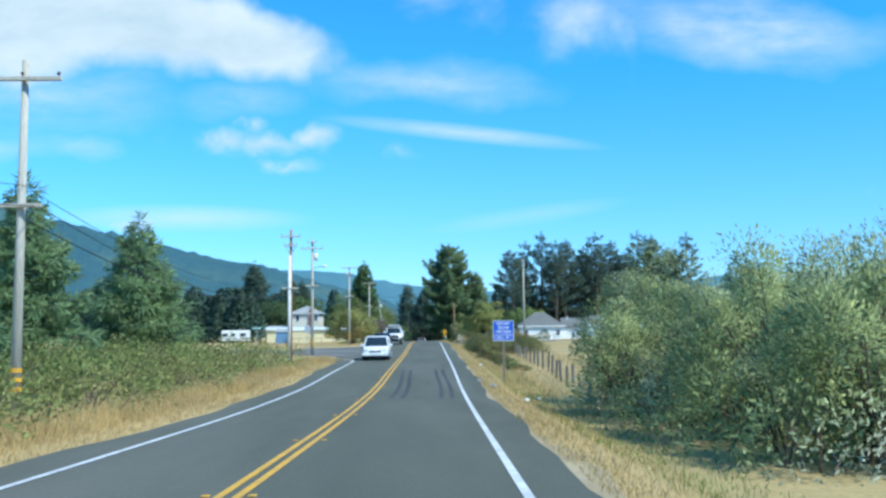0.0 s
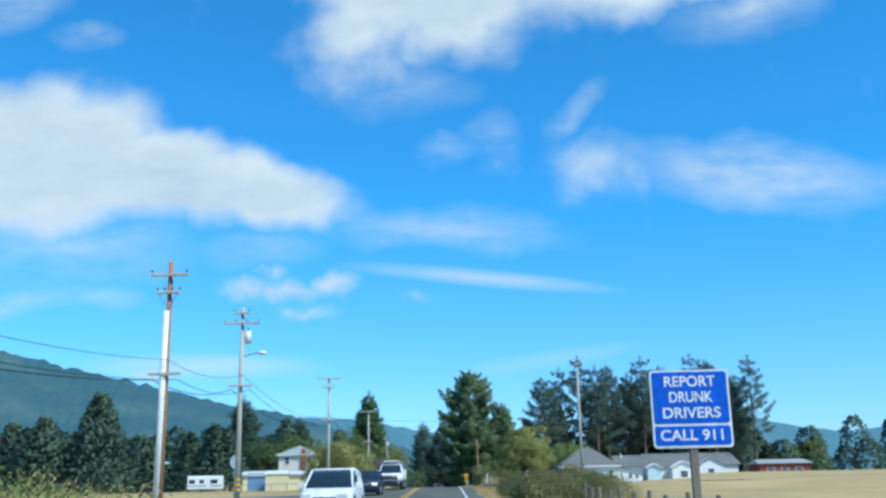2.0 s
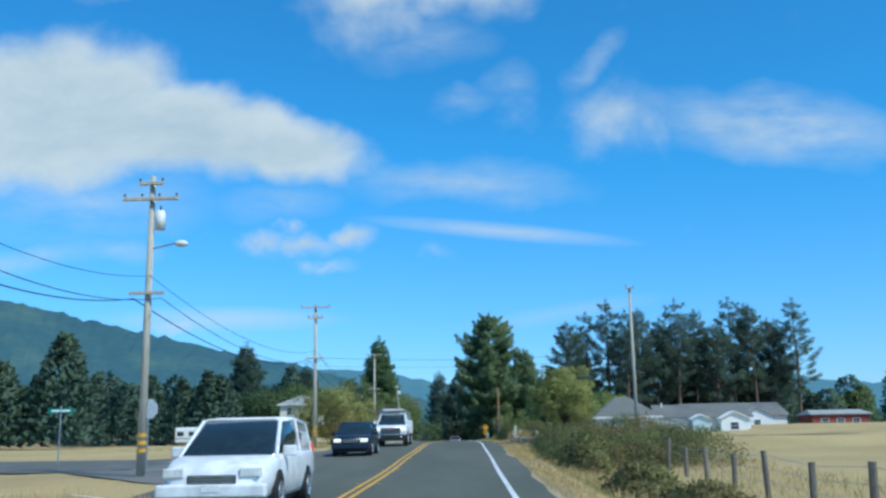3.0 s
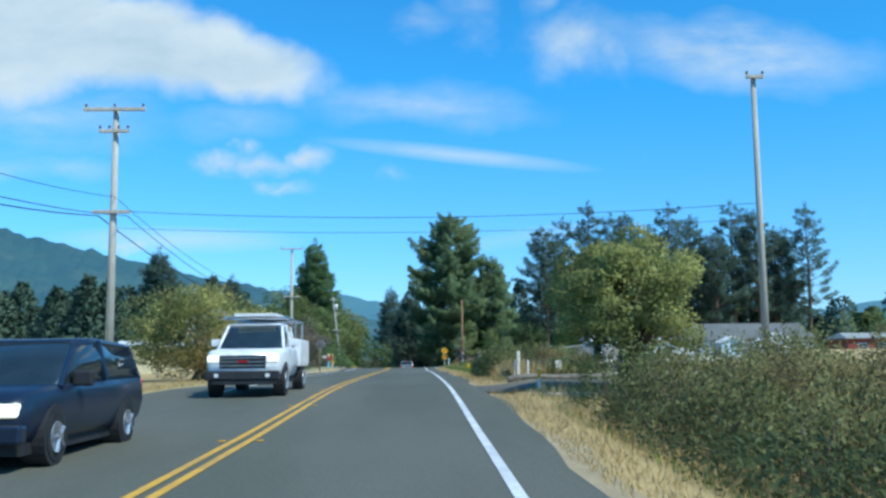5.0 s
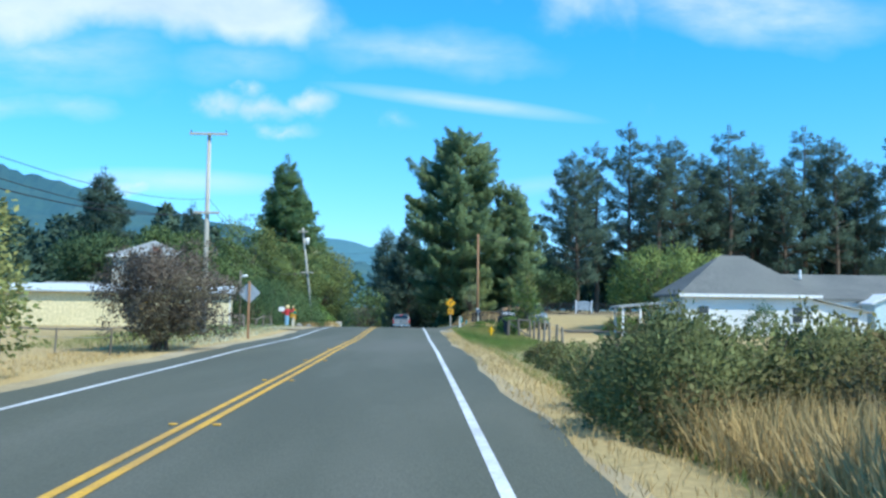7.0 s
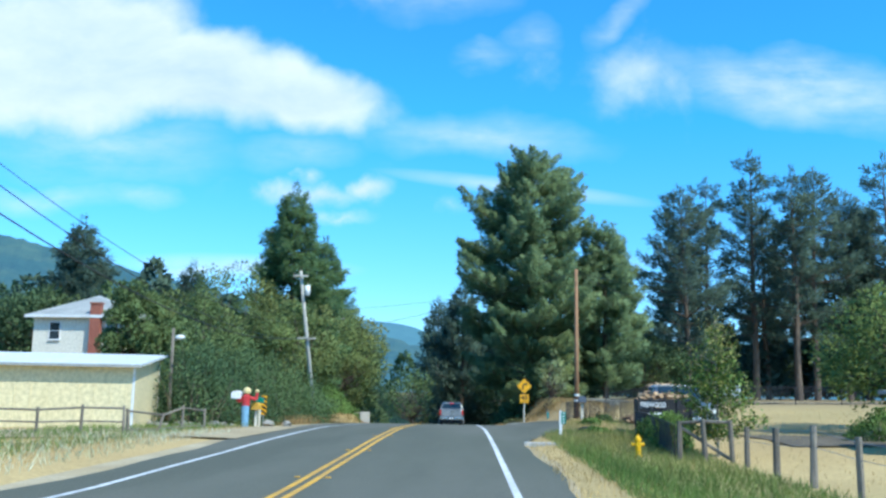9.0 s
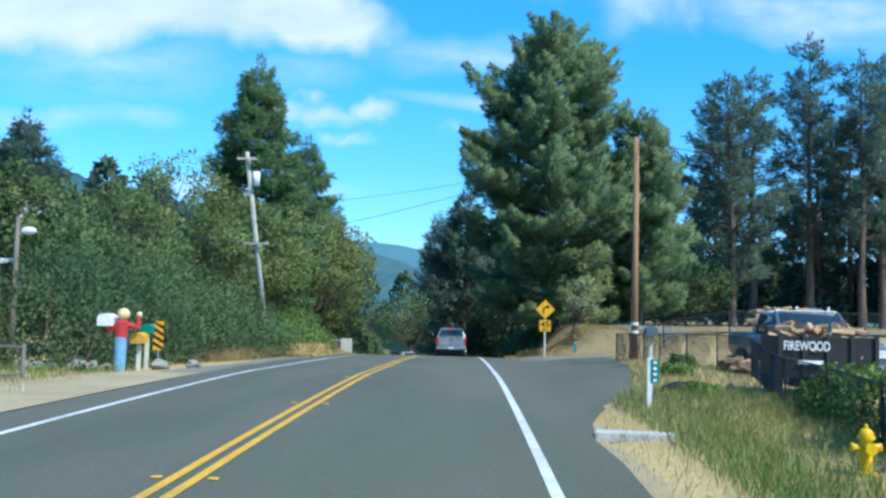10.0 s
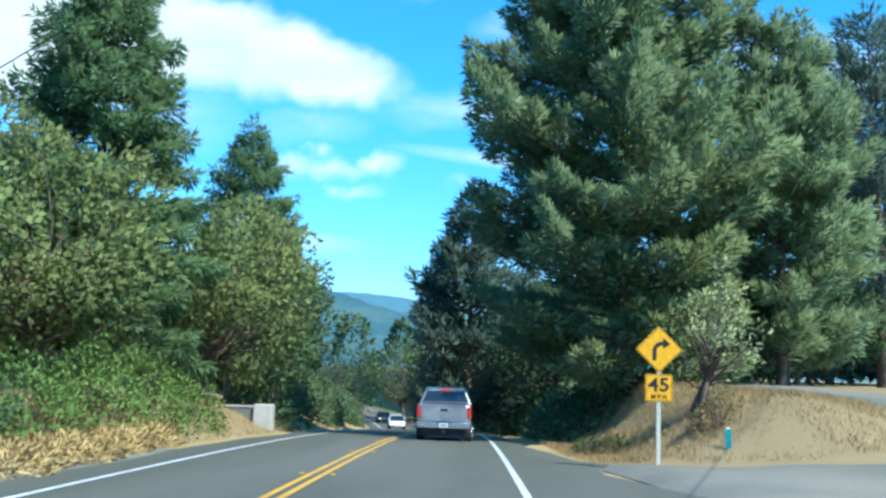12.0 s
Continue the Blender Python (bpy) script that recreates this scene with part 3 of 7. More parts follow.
ribbon("gravel_shoulder", pieces(184, 215, 1.5), lambda y: -5.3 + wob(y * 2), -4.1, 0.02, GRAVEL_GREY, "grey gravel shoulder beside the road", "shoulder", n=4)
ribbon("gravel_shoulder", pieces(105, 178, 1.5), lambda y: -5.1 + wob(y * 2), -4.1, 0.022, GRAVEL, "pale sandy shoulder beside the road", "shoulder", n=4)
ribbon("gravel_shoulder", pieces(2, 184, 1.5), 4.3, lambda y: 4.85 + wob(y * 1.7), 0.004, GRAVEL, "sandy shoulder strewn with dry grass", "shoulder", n=4)


def hills(name, az, heights, dist, seed, material, label, deep=900.0, rough=1.0):
    """A wooded ridge: heights (as slopes from the road) over azimuths (as x / y), falling towards the viewer."""
    noise.seed_set(seed)
    us = np.linspace(az[0], az[-1], 260)
    vs, fs = [], []
    rows = 14
    for j in range(rows):
        k = j / (rows - 1)
        for u in us:
            far = dist - deep * (1 - k)
            crest = np.interp(u, az, heights) * dist
            rid = noise.fractal((u * 9, k * 1.6, seed * 3.1), 1.0, 2.0, 5)
            fine_ = noise.fractal((u * 90, k * 12, seed), 1.0, 2.0, 3)
            h = crest * (k ** 1.25) * (1 + 0.30 * rid * (1 - k) * 1.2) + fine_ * 7 * rough * (0.3 + k)
            vs.append((u * far, far, h - 6 * (1 - k)))
    n = len(us)
    for j in range(rows - 1):
        for i in range(n - 1):
            a = j * n + i
            fs.append((a, a + 1, a + 1 + n, a + n))
    tagged(new(name, mesh_of(name, vs, fs, material, False)), label, "hills", kind="structure")


# near ridge: blue emission stands in for haze over the forest
HILL_NEAR = surf("forest_haze_glow", (0.03, 0.06, 0.035), (0.02, 0.042, 0.03), 0.012, 0.05, 0.95, 0.0, c3=(0.06, 0.09, 0.04), patch=0.5, emit=(0.06, 0.25, 0.52, 0.32))
# green forest too; its paler blue is distance haze painted as stronger emission
HILL_FAR = surf("far_forest_haze_glow", (0.03, 0.06, 0.04), (0.025, 0.05, 0.04), 0.006, 0.03, 0.95, 0.0, emit=(0.13, 0.38, 0.66, 0.5))
hills("backdrop_hills_near", [-1.9, -1.1, -0.75, -0.54, -0.46, -0.38, -0.30, -0.24, -0.17, -0.12, -0.07, -0.02], [0.16, 0.2, 0.185, 0.163, 0.147, 0.126, 0.107, 0.091, 0.078, 0.062, 0.05, 0.03], 2300, 3, HILL_NEAR, "wooded mountainside with blue haze put in as glow")
hills("backdrop_hills_far", [-0.6, -0.2, -0.13, -0.09, -0.03, 0.05, 0.2, 0.27, 0.31, 0.37, 0.42, 0.47, 0.55, 0.8, 1.3, 1.9], [0.06, 0.075, 0.074, 0.071, 0.058, 0.05, 0.05, 0.058, 0.066, 0.053, 0.05, 0.058, 0.075, 0.09, 0.1, 0.1], 4300, 8, HILL_FAR, "distant wooded hills with haze put in as blue glow")


# ---- plants ----
def unit(v):
    return v / np.maximum(np.linalg.norm(v, axis=-1, keepdims=True), 1e-9)


def blades(name, P, D, L, W, rng, material, bend=0.0, N=None):
    """Many small pointed leaves: base P, direction D, length L, width W (arrays). N: the way each leaf faces for shading, as in a full crown."""
    n = len(P)
    side = unit(np.cross(D, rng.normal(size=(n, 3)) if N is None else N + rng.normal(0, 0.6, (n, 3))))
    L, W = np.broadcast_to(np.asarray(L, float), (n,))[:, None], np.broadcast_to(np.asarray(W, float), (n,))[:, None]
    tip = P + D * L
    tip[:, 2] -= bend * L[:, 0]
    mid = P + D * L * 0.45
    if N is not None:  # leaves turn their upper side outwards
        side = np.where((np.cross(side, D) * N).sum(-1, keepdims=True) < 0, -side, side)
    V = np.stack([P, mid - side * W / 2, tip, mid + side * W / 2], 1)
    if N is not None:
        g = np.cross(V[:, 1] - V[:, 0], V[:, 2] - V[:, 0])
        turn = (g * N).sum(-1) < 0
        V[turn] = V[turn][:, ::-1]
    F = np.arange(n * 4).reshape(-1, 4)
    me = mesh_of(name, V.reshape(-1, 3), F, material)
    if N is not None:
        nn = np.repeat(unit(N + rng.normal(0, 0.12, (n, 3))), 4, axis=0).astype(np.float32)
        me.attributes.new("custom_normal", "FLOAT_VECTOR", "POINT").data.foreach_set("vector", nn.ravel())
        me.update()
    return me


def limbs_mesh(name, segs, material, sides=5):
    """Tapered limbs: (a, b, ra, rb) each."""
    V, F, k = [], [], 0
    ang = np.arange(sides) * 2 * np.pi / sides
    for a, b, ra, rb in segs:
        a, b = np.array(a, float), np.array(b, float)
        d = unit((b - a)[None])[0]
        s = unit(np.cross(d, [0.3, 0.9, 0.2])[None])[0]
        t = np.cross(d, s)
        ring = np.cos(ang)[:, None] * s + np.sin(ang)[:, None] * t
        V += [a + ring * ra, b + ring * rb]
        for i in range(sides):
            j = (i + 1) % sides
            F.append((k + i, k + j, k + sides + j, k + sides + i))
        k += 2 * sides
    return mesh_of(name, np.concatenate(V), np.array(F), material, True)


def conifer(at, H, R, seed, leaf, label, base=0.1, style="fir", dens=1.0, size=0.6, lean=0.0, group="", name="conifer_tree", spacing=1.0, blunt=0.66, cone=0.85, open_=0.0):
    """open_: 0 to 1, how far the limbs stand apart with bare wood near the trunk. A conifer: trunk, limbs in whorls, side shoots, and bottle-brush plumes of needles. style fir: drooping boughs; pine: heavy, uneven, upswept boughs."""
    rng = np.random.default_rng(seed)
    segs, P, D, L, Wd, Nn = [], [], [], [], [], []
    k = 7
    stem = [np.array([lean * (i / k) ** 2, 0.15 * math.sin(i * 1.3 + seed), H * i / k]) for i in range(k + 1)]
    r0 = 0.013 * H + 0.08
    for i in range(k):
        segs.append((stem[i], stem[i + 1], r0 * (1 - i / k) + 0.03, r0 * (1 - (i + 1) / k) + 0.02))
    axis = lambda z: np.array([np.interp(z, [p[2] for p in stem], [p[j] for p in stem]) for j in range(2)] + [z])  # noqa: E731
    pine = style == "pine"
    up = np.array([0, 0, 1.0])
    wide = size * 0.17

    def plume(a, b, rp, out):
        ax = b - a
        ln = float(np.linalg.norm(ax))
        m = max(5, int(1.9 * dens * ln * 2 * rp / (size * wide * 0.5)))
        s = rng.uniform(0.02, 1.0, m) ** 0.85
        rad = rng.normal(size=(m, 3))
        rad = unit(rad - (rad @ (ax / ln))[:, None] * (ax / ln))
        rr = rp * (1.05 - 0.75 * s ** 2) * np.sqrt(rng.uniform(0.05, 1, m))
        lift = (0.10 * ln * s ** 2)[:, None] * up
        P.append(a + ax * s[:, None] + rad * rr[:, None] * np.array([1, 1, 0.75]) + lift)
        D.append(unit(ax / ln * 0.8 + rad * 0.7 + up * (0.35 if pine else -0.1) + rng.normal(0, 0.25, (m, 3))))
        Nn.append(unit(rad * 0.6 + out * 0.4 + up * 0.6))
        L.append(size * rng.uniform(0.6, 1.2, m)), Wd.append(wide * rng.uniform(0.7, 1.3, m))

    z = base * H
    az = rng.uniform(0, 6.28)
    while z < H * 0.97:
        t = (z - base * H) / (H * (1 - base))
        prof = (1 - t) ** cone * (0.8 + 0.2 * min(1, t * 6)) if not pine else (1 - t) ** blunt * (0.66 + 0.34 * min(1, t * 3.5))
        nb = (5 if spacing < 1.2 else 4) if pine else 6
        for q in range(nb):
            ln = max(0.5, R * prof * rng.uniform(0.68 - 0.3 * open_, 1.08 + 0.1 * open_) * (rng.uniform(0.85, 1.12) if pine else 1))
            if open_ and t < 0.8 and rng.random() < 0.16 * open_:
                az += 6.283 / nb
                continue
            az += 6.283 / nb + rng.normal(0, 0.28)
            out = np.array([math.cos(az), math.sin(az), 0])
            perp = np.array([-out[1], out[0], 0])
            rise = (rng.uniform(-0.12, 0.22) + 0.4 * t) if pine else (rng.uniform(-0.38, -0.1) + 0.5 * t)
            curve = rng.uniform(0.08, 0.28) if pine else rng.uniform(0.0, 0.16)
            root = axis(min(H * 0.98, z + rng.uniform(-0.35, 0.35)))
            pt = lambda s: root + out * ln * s + np.array([0, 0, ln * (rise * s + curve * s * s)])  # noqa: E731,B023
            if ln > 1.2:
                segs.append((root, pt(0.5), 0.012 * ln + 0.02, 0.008 * ln + 0.012)), segs.append((pt(0.5), pt(0.97), 0.008 * ln + 0.012, 0.008))
            rp = (0.26 + 0.028 * ln) * (0.75 + 0.4 * min(1, ln / 3))
            plume(pt(0.5), pt(1.04), rp, out)
            if ln > 0.9 and rng.random() > 0.8 * open_:
                plume(pt(0.12), pt(0.6), rp * 0.9, out)
            ns = int(ln * (0.95 if pine else 1.2) + 0.5)
            for q2 in range(ns):
                s = 0.28 + 0.62 * (q2 + rng.uniform(0, 1)) / ns
                a = pt(s)
                sl = ln * 0.42 * (1.12 - s) * rng.uniform(0.75, 1.25) + 0.35
                sd = 1 if (q2 + q) % 2 else -1
                d = out * rng.uniform(0.45, 0.9) + perp * sd * rng.uniform(0.55, 1.0) + up * (rng.uniform(0.05, 0.45) if pine else rng.uniform(-0.35, 0.05))
                b = a + d / np.linalg.norm(d) * sl
                segs.append((a, b, 0.02, 0.008))
                plume(a + (b - a) * 0.1, b, rp * rng.uniform(0.75, 1.05), unit((out + perp * sd * 0.5)[None])[0])
        z += spacing * (0.050 if pine else 0.044) * H * rng.uniform(0.7, 1.2) * (0.55 + 0.45 * (1 - t))
    plume(axis(H * 0.93), axis(H) + up * 0.5, 0.35, up)
    t_ob = thing(name, at, label, "tree", group)
    part("trunk", limbs_mesh("trunk", segs, BARK), None, t_ob)
    P, D, Nn = np.concatenate(P), np.concatenate(D), np.concatenate(Nn)
    part("crown", blades("crown", P, D, np.concatenate(L), np.concatenate(Wd), rng, leaf, 0.05, Nn), None, t_ob)
    return t_ob


def crown_points(rng, n, R, H, z0, uneven, seed, flatten=1.0, clumps=26, low=-0.55):
    """Clump centres on an uneven dome and leaf seats round them."""
    C, noise_at = [], lambda d: 1 + uneven * noise.fractal(Vector(d * 1.7) + Vector((seed, 0, 0)), 1.0, 2.0, 3)  # noqa: E731
    while len(C) < clumps:
        d = unit(rng.normal(size=(1, 3)))[0]
        if d[2] < low:
            continue
        r = rng.uniform(0.25, 0.85) ** 0.5 * noise_at(d)
        C.append(np.array([d[0] * R * r, d[1] * R * r * flatten, z0 + (H - z0) / 2 + d[2] * (H - z0) / 2 * r]))
    C = np.array(C)
    which = rng.integers(0, len(C), n)
    size_ = rng.uniform(0.2, 0.36, len(C))[which] * R
    off = unit(rng.normal(size=(n, 3))) * (rng.uniform(0.25, 1, n) ** 0.5 * size_)[:, None] * np.array([1, 1, 0.75])
    stray = rng.random(n) < 0.04
    off[stray] *= 1.25
    return C, which, C[which] + off


def broadleaf(at, H, R, seed, leaf, label, n=9000, size=0.22, trunk_h=0.25, uneven=0.45, flatten=1.0, clumps=60, name="broadleaf_tree", category="tree", group="", wide=0.62, stems=1, hang=0.1, bark=None, low=None):
    """A broad-leaved tree or shrub with limbs to each clump."""
    rng = np.random.default_rng(seed)
    C, which, P = crown_points(rng, n, R, H, H * trunk_h, uneven, seed, flatten, clumps, low or (-0.55 if trunk_h > 0.1 else -0.95))
    keep = P[:, 2] > 0.05
    P, which = P[keep], which[keep]
    mid = np.array([0, 0, H * (trunk_h + 0.2)])
    segs = []
    r0 = 0.02 * H + 0.03
    for s in range(stems):
        b = np.array([rng.uniform(-1, 1) * R * 0.25 * (stems > 1), rng.uniform(-1, 1) * R * 0.25 * (stems > 1), -0.2])
        segs.append((b, mid * np.array([0, 0, 0.6]) + b * 0.4, r0, r0 * 0.75))
        segs.append((mid * np.array([0, 0, 0.6]) + b * 0.4, mid, r0 * 0.75, r0 * 0.55))
    for c in C:
        j = mid + (c - mid) * 0.5 + rng.normal(0, 0.12 * R, 3)
        segs += [(mid * rng.uniform(0.6, 1.05), j, r0 * 0.4, r0 * 0.2), (j, c, r0 * 0.2, 0.012)]
    D = unit(unit(P - mid) * 0.6 + unit(P - C[which]) + rng.normal(0, 0.6, P.shape) - np.array([0, 0, hang]))
    sz = size * rng.uniform(0.6, 1.3, len(P))
    ob = thing(name, at, label, category, group)
    part("trunk" if trunk_h > 0.1 else "stem", limbs_mesh("trunk", segs, bark or BARK), None, ob)
    part("crown" if trunk_h > 0.1 else "foliage", blades("crown", P, D, sz, sz * wide, rng, leaf, 0.0, unit(0.6 * unit(P - mid) + 0.9 * unit(P - C[which]) + np.array([0, 0, 0.25]))), None, ob)
    return ob


BARK_PALE = surf("pale_bark", (0.42, 0.37, 0.29), (0.30, 0.26, 0.2), 3.0, 14, 0.9, 0.4)


def young_maple(at, H, R, seed, label):
    """A young tree with one straight leader, rising side branches, dense below and thin at the tip."""
    rng = np.random.default_rng(seed)
    segs = [(np.array([0, 0, -0.2]), np.array([0.03, 0.02, H * 0.55]), 0.045, 0.03), (np.array([0.03, 0.02, H * 0.55]), np.array([-0.02, 0, H]), 0.03, 0.008)]
    P, D, tip = [], [], []
    for k in range(46):
        f = 0.1 + 0.88 * (k + rng.uniform(0, 1)) / 46
        a = k * 2.4 + rng.uniform(-0.4, 0.4)
        out = R * min(1.0, 0.55 + 1.6 * f) * (1.03 - f) ** 0.75 * rng.uniform(0.6, 1.1)
        if f > 0.55:
            out *= rng.uniform(0.6, 1.2)
        b = np.array([0, 0, f * H])
        e = b + np.array([math.cos(a) * out, math.sin(a) * out, out * rng.uniform(0.25, 0.75)])
        segs.append((b, e, 0.014, 0.004))
        m = int(190 * (1.1 - f) ** 0.8 * (0.5 + out / R))
        u = rng.uniform(0.15, 1.05, m)[:, None]
        P.append(b + (e - b) * u + rng.normal(0, 0.11, (m, 3)))
        D.append(unit((e - b)[None] * 0.6 + rng.normal(0, 0.7, (m, 3)) - np.array([0, 0, 0.15])))
        tip.append(rng.random(m) < 0.12 + 0.75 * max(0, f - 0.6) / 0.4 + 0.25 * (u[:, 0] - 0.5))
    P, D, tip = np.concatenate(P), np.concatenate(D), np.concatenate(tip)
    ob = thing("broadleaf_tree", at, label, "tree")
    part("trunk", limbs_mesh("trunk", segs, BARK_PALE), None, ob, "thin pale trunk")
    for pick, leaf, lb in ((~tip, LEAF_GREEN, "green leaves"), (tip, LEAF_YELLOW, "yellowing leaves at the tips")):
        n = int(pick.sum())
        sz = rng.uniform(0.06, 0.12, n)
        part("crown", blades("crown", P[pick], D[pick], sz, sz * 0.7, rng, leaf, 0.0, unit(D[pick] + np.array([0, 0, 0.4]))), None, ob, lb)
    return ob


def thicket(name, spots, leaf, seed, label, category, n=9000, size=0.16, wide=0.55, low=0.1, twig=None, kind="", group=""):
    """A rambling growth over several humps (x, y, rx, ry, h) as one plant mass on the land."""
    rng = np.random.default_rng(seed)
    wts = np.array([s[2] * s[3] * s[4] ** 0.5 for s in spots])
    cnt = (n * wts / wts.sum()).astype(int)
    P, Dn = [], []
    for (x, y, rx, ry, h), m in zip(spots, cnt):
        d = unit(rng.normal(size=(m, 3)))
        d[:, 2] = np.abs(d[:, 2])
        r = rng.uniform(0.3, 1, m) ** 0.28
        bumpy = np.array([1 + 0.35 * noise.fractal(Vector((a * 2.2 + x, b * 2.2 + y, c * 2)), 1.0, 2.0, 3) for a, b, c in d])
        q = d * (r * bumpy)[:, None] * np.array([rx, ry, h])
        px, py = x + q[:, 0], y + q[:, 1]
        P.append(np.stack([px, py, land(px, py) + q[:, 2]], -1)), Dn.append(d)
    P, Dn = np.concatenate(P), np.concatenate(Dn)
    D = unit(Dn * np.array([1, 1, 0.7]) + rng.normal(0, 0.7, P.shape) + np.array([0, 0, 0.15]))
    sz = size * rng.uniform(0.55, 1.4, len(P))
    c = np.array([spots[0][0], spots[0][1], land_at(spots[0][0], spots[0][1])])
    ob = thing(name, tuple(c), label, category, group, kind)
    part("foliage", blades("foliage", P - c, D, sz, sz * wide, rng, leaf, 0.0, unit(Dn + rng.normal(0, 0.35, Dn.shape) + np.array([0, 0, 0.3]))), None, ob)
    segs = []
    for (x, y, rx, ry, h) in spots:
        for _ in range(7):
            a = np.array([x + rng.uniform(-0.4, 0.4) * rx, y + rng.uniform(-0.4, 0.4) * ry, land_at(x, y) - 0.1])
            b = a + np.array([rng.uniform(-0.5, 0.5) * rx, rng.uniform(-0.5, 0.5) * ry, h * rng.uniform(0.6, 0.95)])
            segs.append((a - c, b - c, 0.03, 0.01))
    tagged(part("stem_tangle", limbs_mesh("stem_tangle", segs, twig or BARK, 4), None, ob), kind="stuff")
    return ob


def turf(name, n, place, height, material, seed, label, width=0.014, lean=0.35, kind="stuff"):
    """Standing grass: place(rng, n) gives x and y; height (lo, hi)."""
    rng = np.random.default_rng(seed)
    x, y = place(rng, n)
    ok = ~(((x - road_x(y) > 3) & (x - road_x(y) < 4.55 + mouth(y))) | ((x > 1.9) & (x < 27) & (np.abs(y - 113.5 - 0.13 * (x - 2)) < 2.1)) | (drive_path(x, y)[0] < 1.9 + 1.9 * (1 - step(4.5, 9.5, x))) | ((x > 6.5) & (x < 34) & (y > 205.2 + 0.08 * x) & (y < 209.6 + 0.15 * x)) | ((x < -5.5) & (np.abs(y - 91.5 + 0.09 * (x + 14)) < 5.6)))
    x, y = x[ok], y[ok]
    h = rng.uniform(height[0], height[1], len(x))
    P = np.stack([x, y, land(x, y) - 0.02], -1)
    D = unit(np.stack([rng.normal(0, lean, len(x)), rng.normal(0, lean, len(x)), np.ones(len(x))], -1))
    return tagged(new(name, blades(name, P, D, h, np.maximum(width, h * 0.02), rng, material, 0.08)), label, "grass", kind=kind)


# ---- overhead lines ----
def insulator(parent, x, z, y=0.0, h=0.16):
    bm = rod((x, y, z), (x, y, z + h * 0.5), 0.012, seg=6)
    for k in range(3):
        tube(bm, (x, y, z + h * (0.35 + 0.2 * k)), (x, y, z + h * (0.45 + 0.2 * k)), 0.05, 0.03, seg=8)
    part("insulator", bm, CERAMIC, parent)


def utility_pole(x, y, top, label, arms=(), r=0.15, wood=None, lean=(0, 0), conduit=0.0, transformer=None, lamp=None, tags=None, bands=(), group="utility poles"):
    """A pole with crossarms (z, half-length, insulators, braces). Heights are above the world's zero."""
    z0 = land_at(x, y) - 0.3
    ob = thing("utility_pole", (x, y, z0), label, "utility pole", group)
    H = top - z0
    ax = lambda z: (lean[0] * (z - z0) / H, lean[1] * (z - z0) / H)  # noqa: E731
    bm = bmesh.new()
    tube(bm, (0, 0, 0), (lean[0], lean[1], H), r, r * 0.62, seg=14)
    part("pole", bm, wood or WOOD_POLE, ob, smooth=True)
    for z, half, ins, brace in arms:
        ox, oy = ax(z)
        h = z - z0
        part("crossarm", boxed(ox - half, ox + half, oy - r - 0.10, oy - r + 0.02, h - 0.055, h + 0.055, bevel=0.01), WOOD_POLE, ob)
        if brace:
            for s in (-1, 1):
                part("brace", rod((ox + s * half * 0.8, oy - r - 0.05, h - 0.04), (ox, oy - r * 0.8, h - brace), 0.02, seg=6), STEEL, ob)
        for k in range(ins):
            insulator(ob, ox - half * 0.93 + 1.86 * half * k / max(1, ins - 1), h + 0.05, oy - r - 0.04)
    if conduit:
        part("conduit", rod((-r * 0.6, -r * 0.75, 0.1), (-r * 0.45, -r * 0.6, conduit - z0), 0.12, seg=12), WHITE_PIPE, ob, "white riser conduit", True)
    if transformer:
        ox, oy = ax(transformer)
        h = transformer - z0
        t = part("transformer", rod((ox + r + 0.16, oy, h - 0.36), (ox + r + 0.16, oy, h + 0.30), 0.17, seg=14), WHITE_PIPE, ob, "pale grey transformer can", True)
        tube_ = rod((ox + r + 0.16, oy, h + 0.30), (ox + r + 0.16, oy, h + 0.48), 0.03, seg=6)
        part("bushing", tube_, CERAMIC, t)
    if lamp:
        z, reach = lamp
        h = z - z0
        part("lamp_arm", rod((0, 0, h - 0.1), (reach, 0, h + 0.12), 0.03, seg=8), STEEL, ob)
        bm = bmesh.new()
        bmesh.ops.create_uvsphere(bm, u_segments=12, v_segments=8, radius=0.19, matrix=Matrix.LocRotScale((reach + 0.12, 0, h + 0.08), None, (1.25, 0.8, 0.62)))
        part("lamp_head", bm, WHITE_PIPE, ob, "grey street lamp head", True)
    if tags:
        for k in range(3):
            part("reflector_band", rod((lean[0] * 0.1, 0, 1.1 + 0.25 * k), (lean[0] * 0.1, 0, 1.22 + 0.25 * k), r * 1.04, seg=12), PAINT_YELLOW if tags == "yellow" else WHITE_PIPE, ob, "reflective band" if tags == "yellow" else "white band")
    for z in bands:
        part("white_band", rod((0, 0, z - z0), (0, 0, z - z0 + 0.1), r * 1.02, seg=12), WHITE_PIPE, ob)
    return ob


utility_pole(-10.6, 25.2, 9.2, "tall weathered utility pole with two crossarms", [(8.65, 1.05, 3, 0), (5.2, 0.62, 0, 0)], tags="yellow")
utility_pole(-10.1, 70.2, 9.8, "utility pole with a white riser conduit", [(9.26, 0.73, 2, 0), (8.56, 0.46, 4, 0.68), (5.4, 0.62, 0, 0)], conduit=7.85, wood=WOOD_BROWN)
utility_pole(-10.2, 83.6, 10.5, "utility pole with a street lamp and transformer", [(10.2, 0.42, 2, 0), (9.65, 0.97, 4, 0), (6.36, 0.6, 0, 0)], transformer=8.95, lamp=(8.0, 0.95), tags="yellow")
utility_pole(-9.8, 116.4, 10.5, "weathered utility pole with three crossarms", [(10.4, 1.03, 3, 0), (9.65, 0.5, 4, 0), (6.9, 0.62, 0, 0)], tags="yellow")
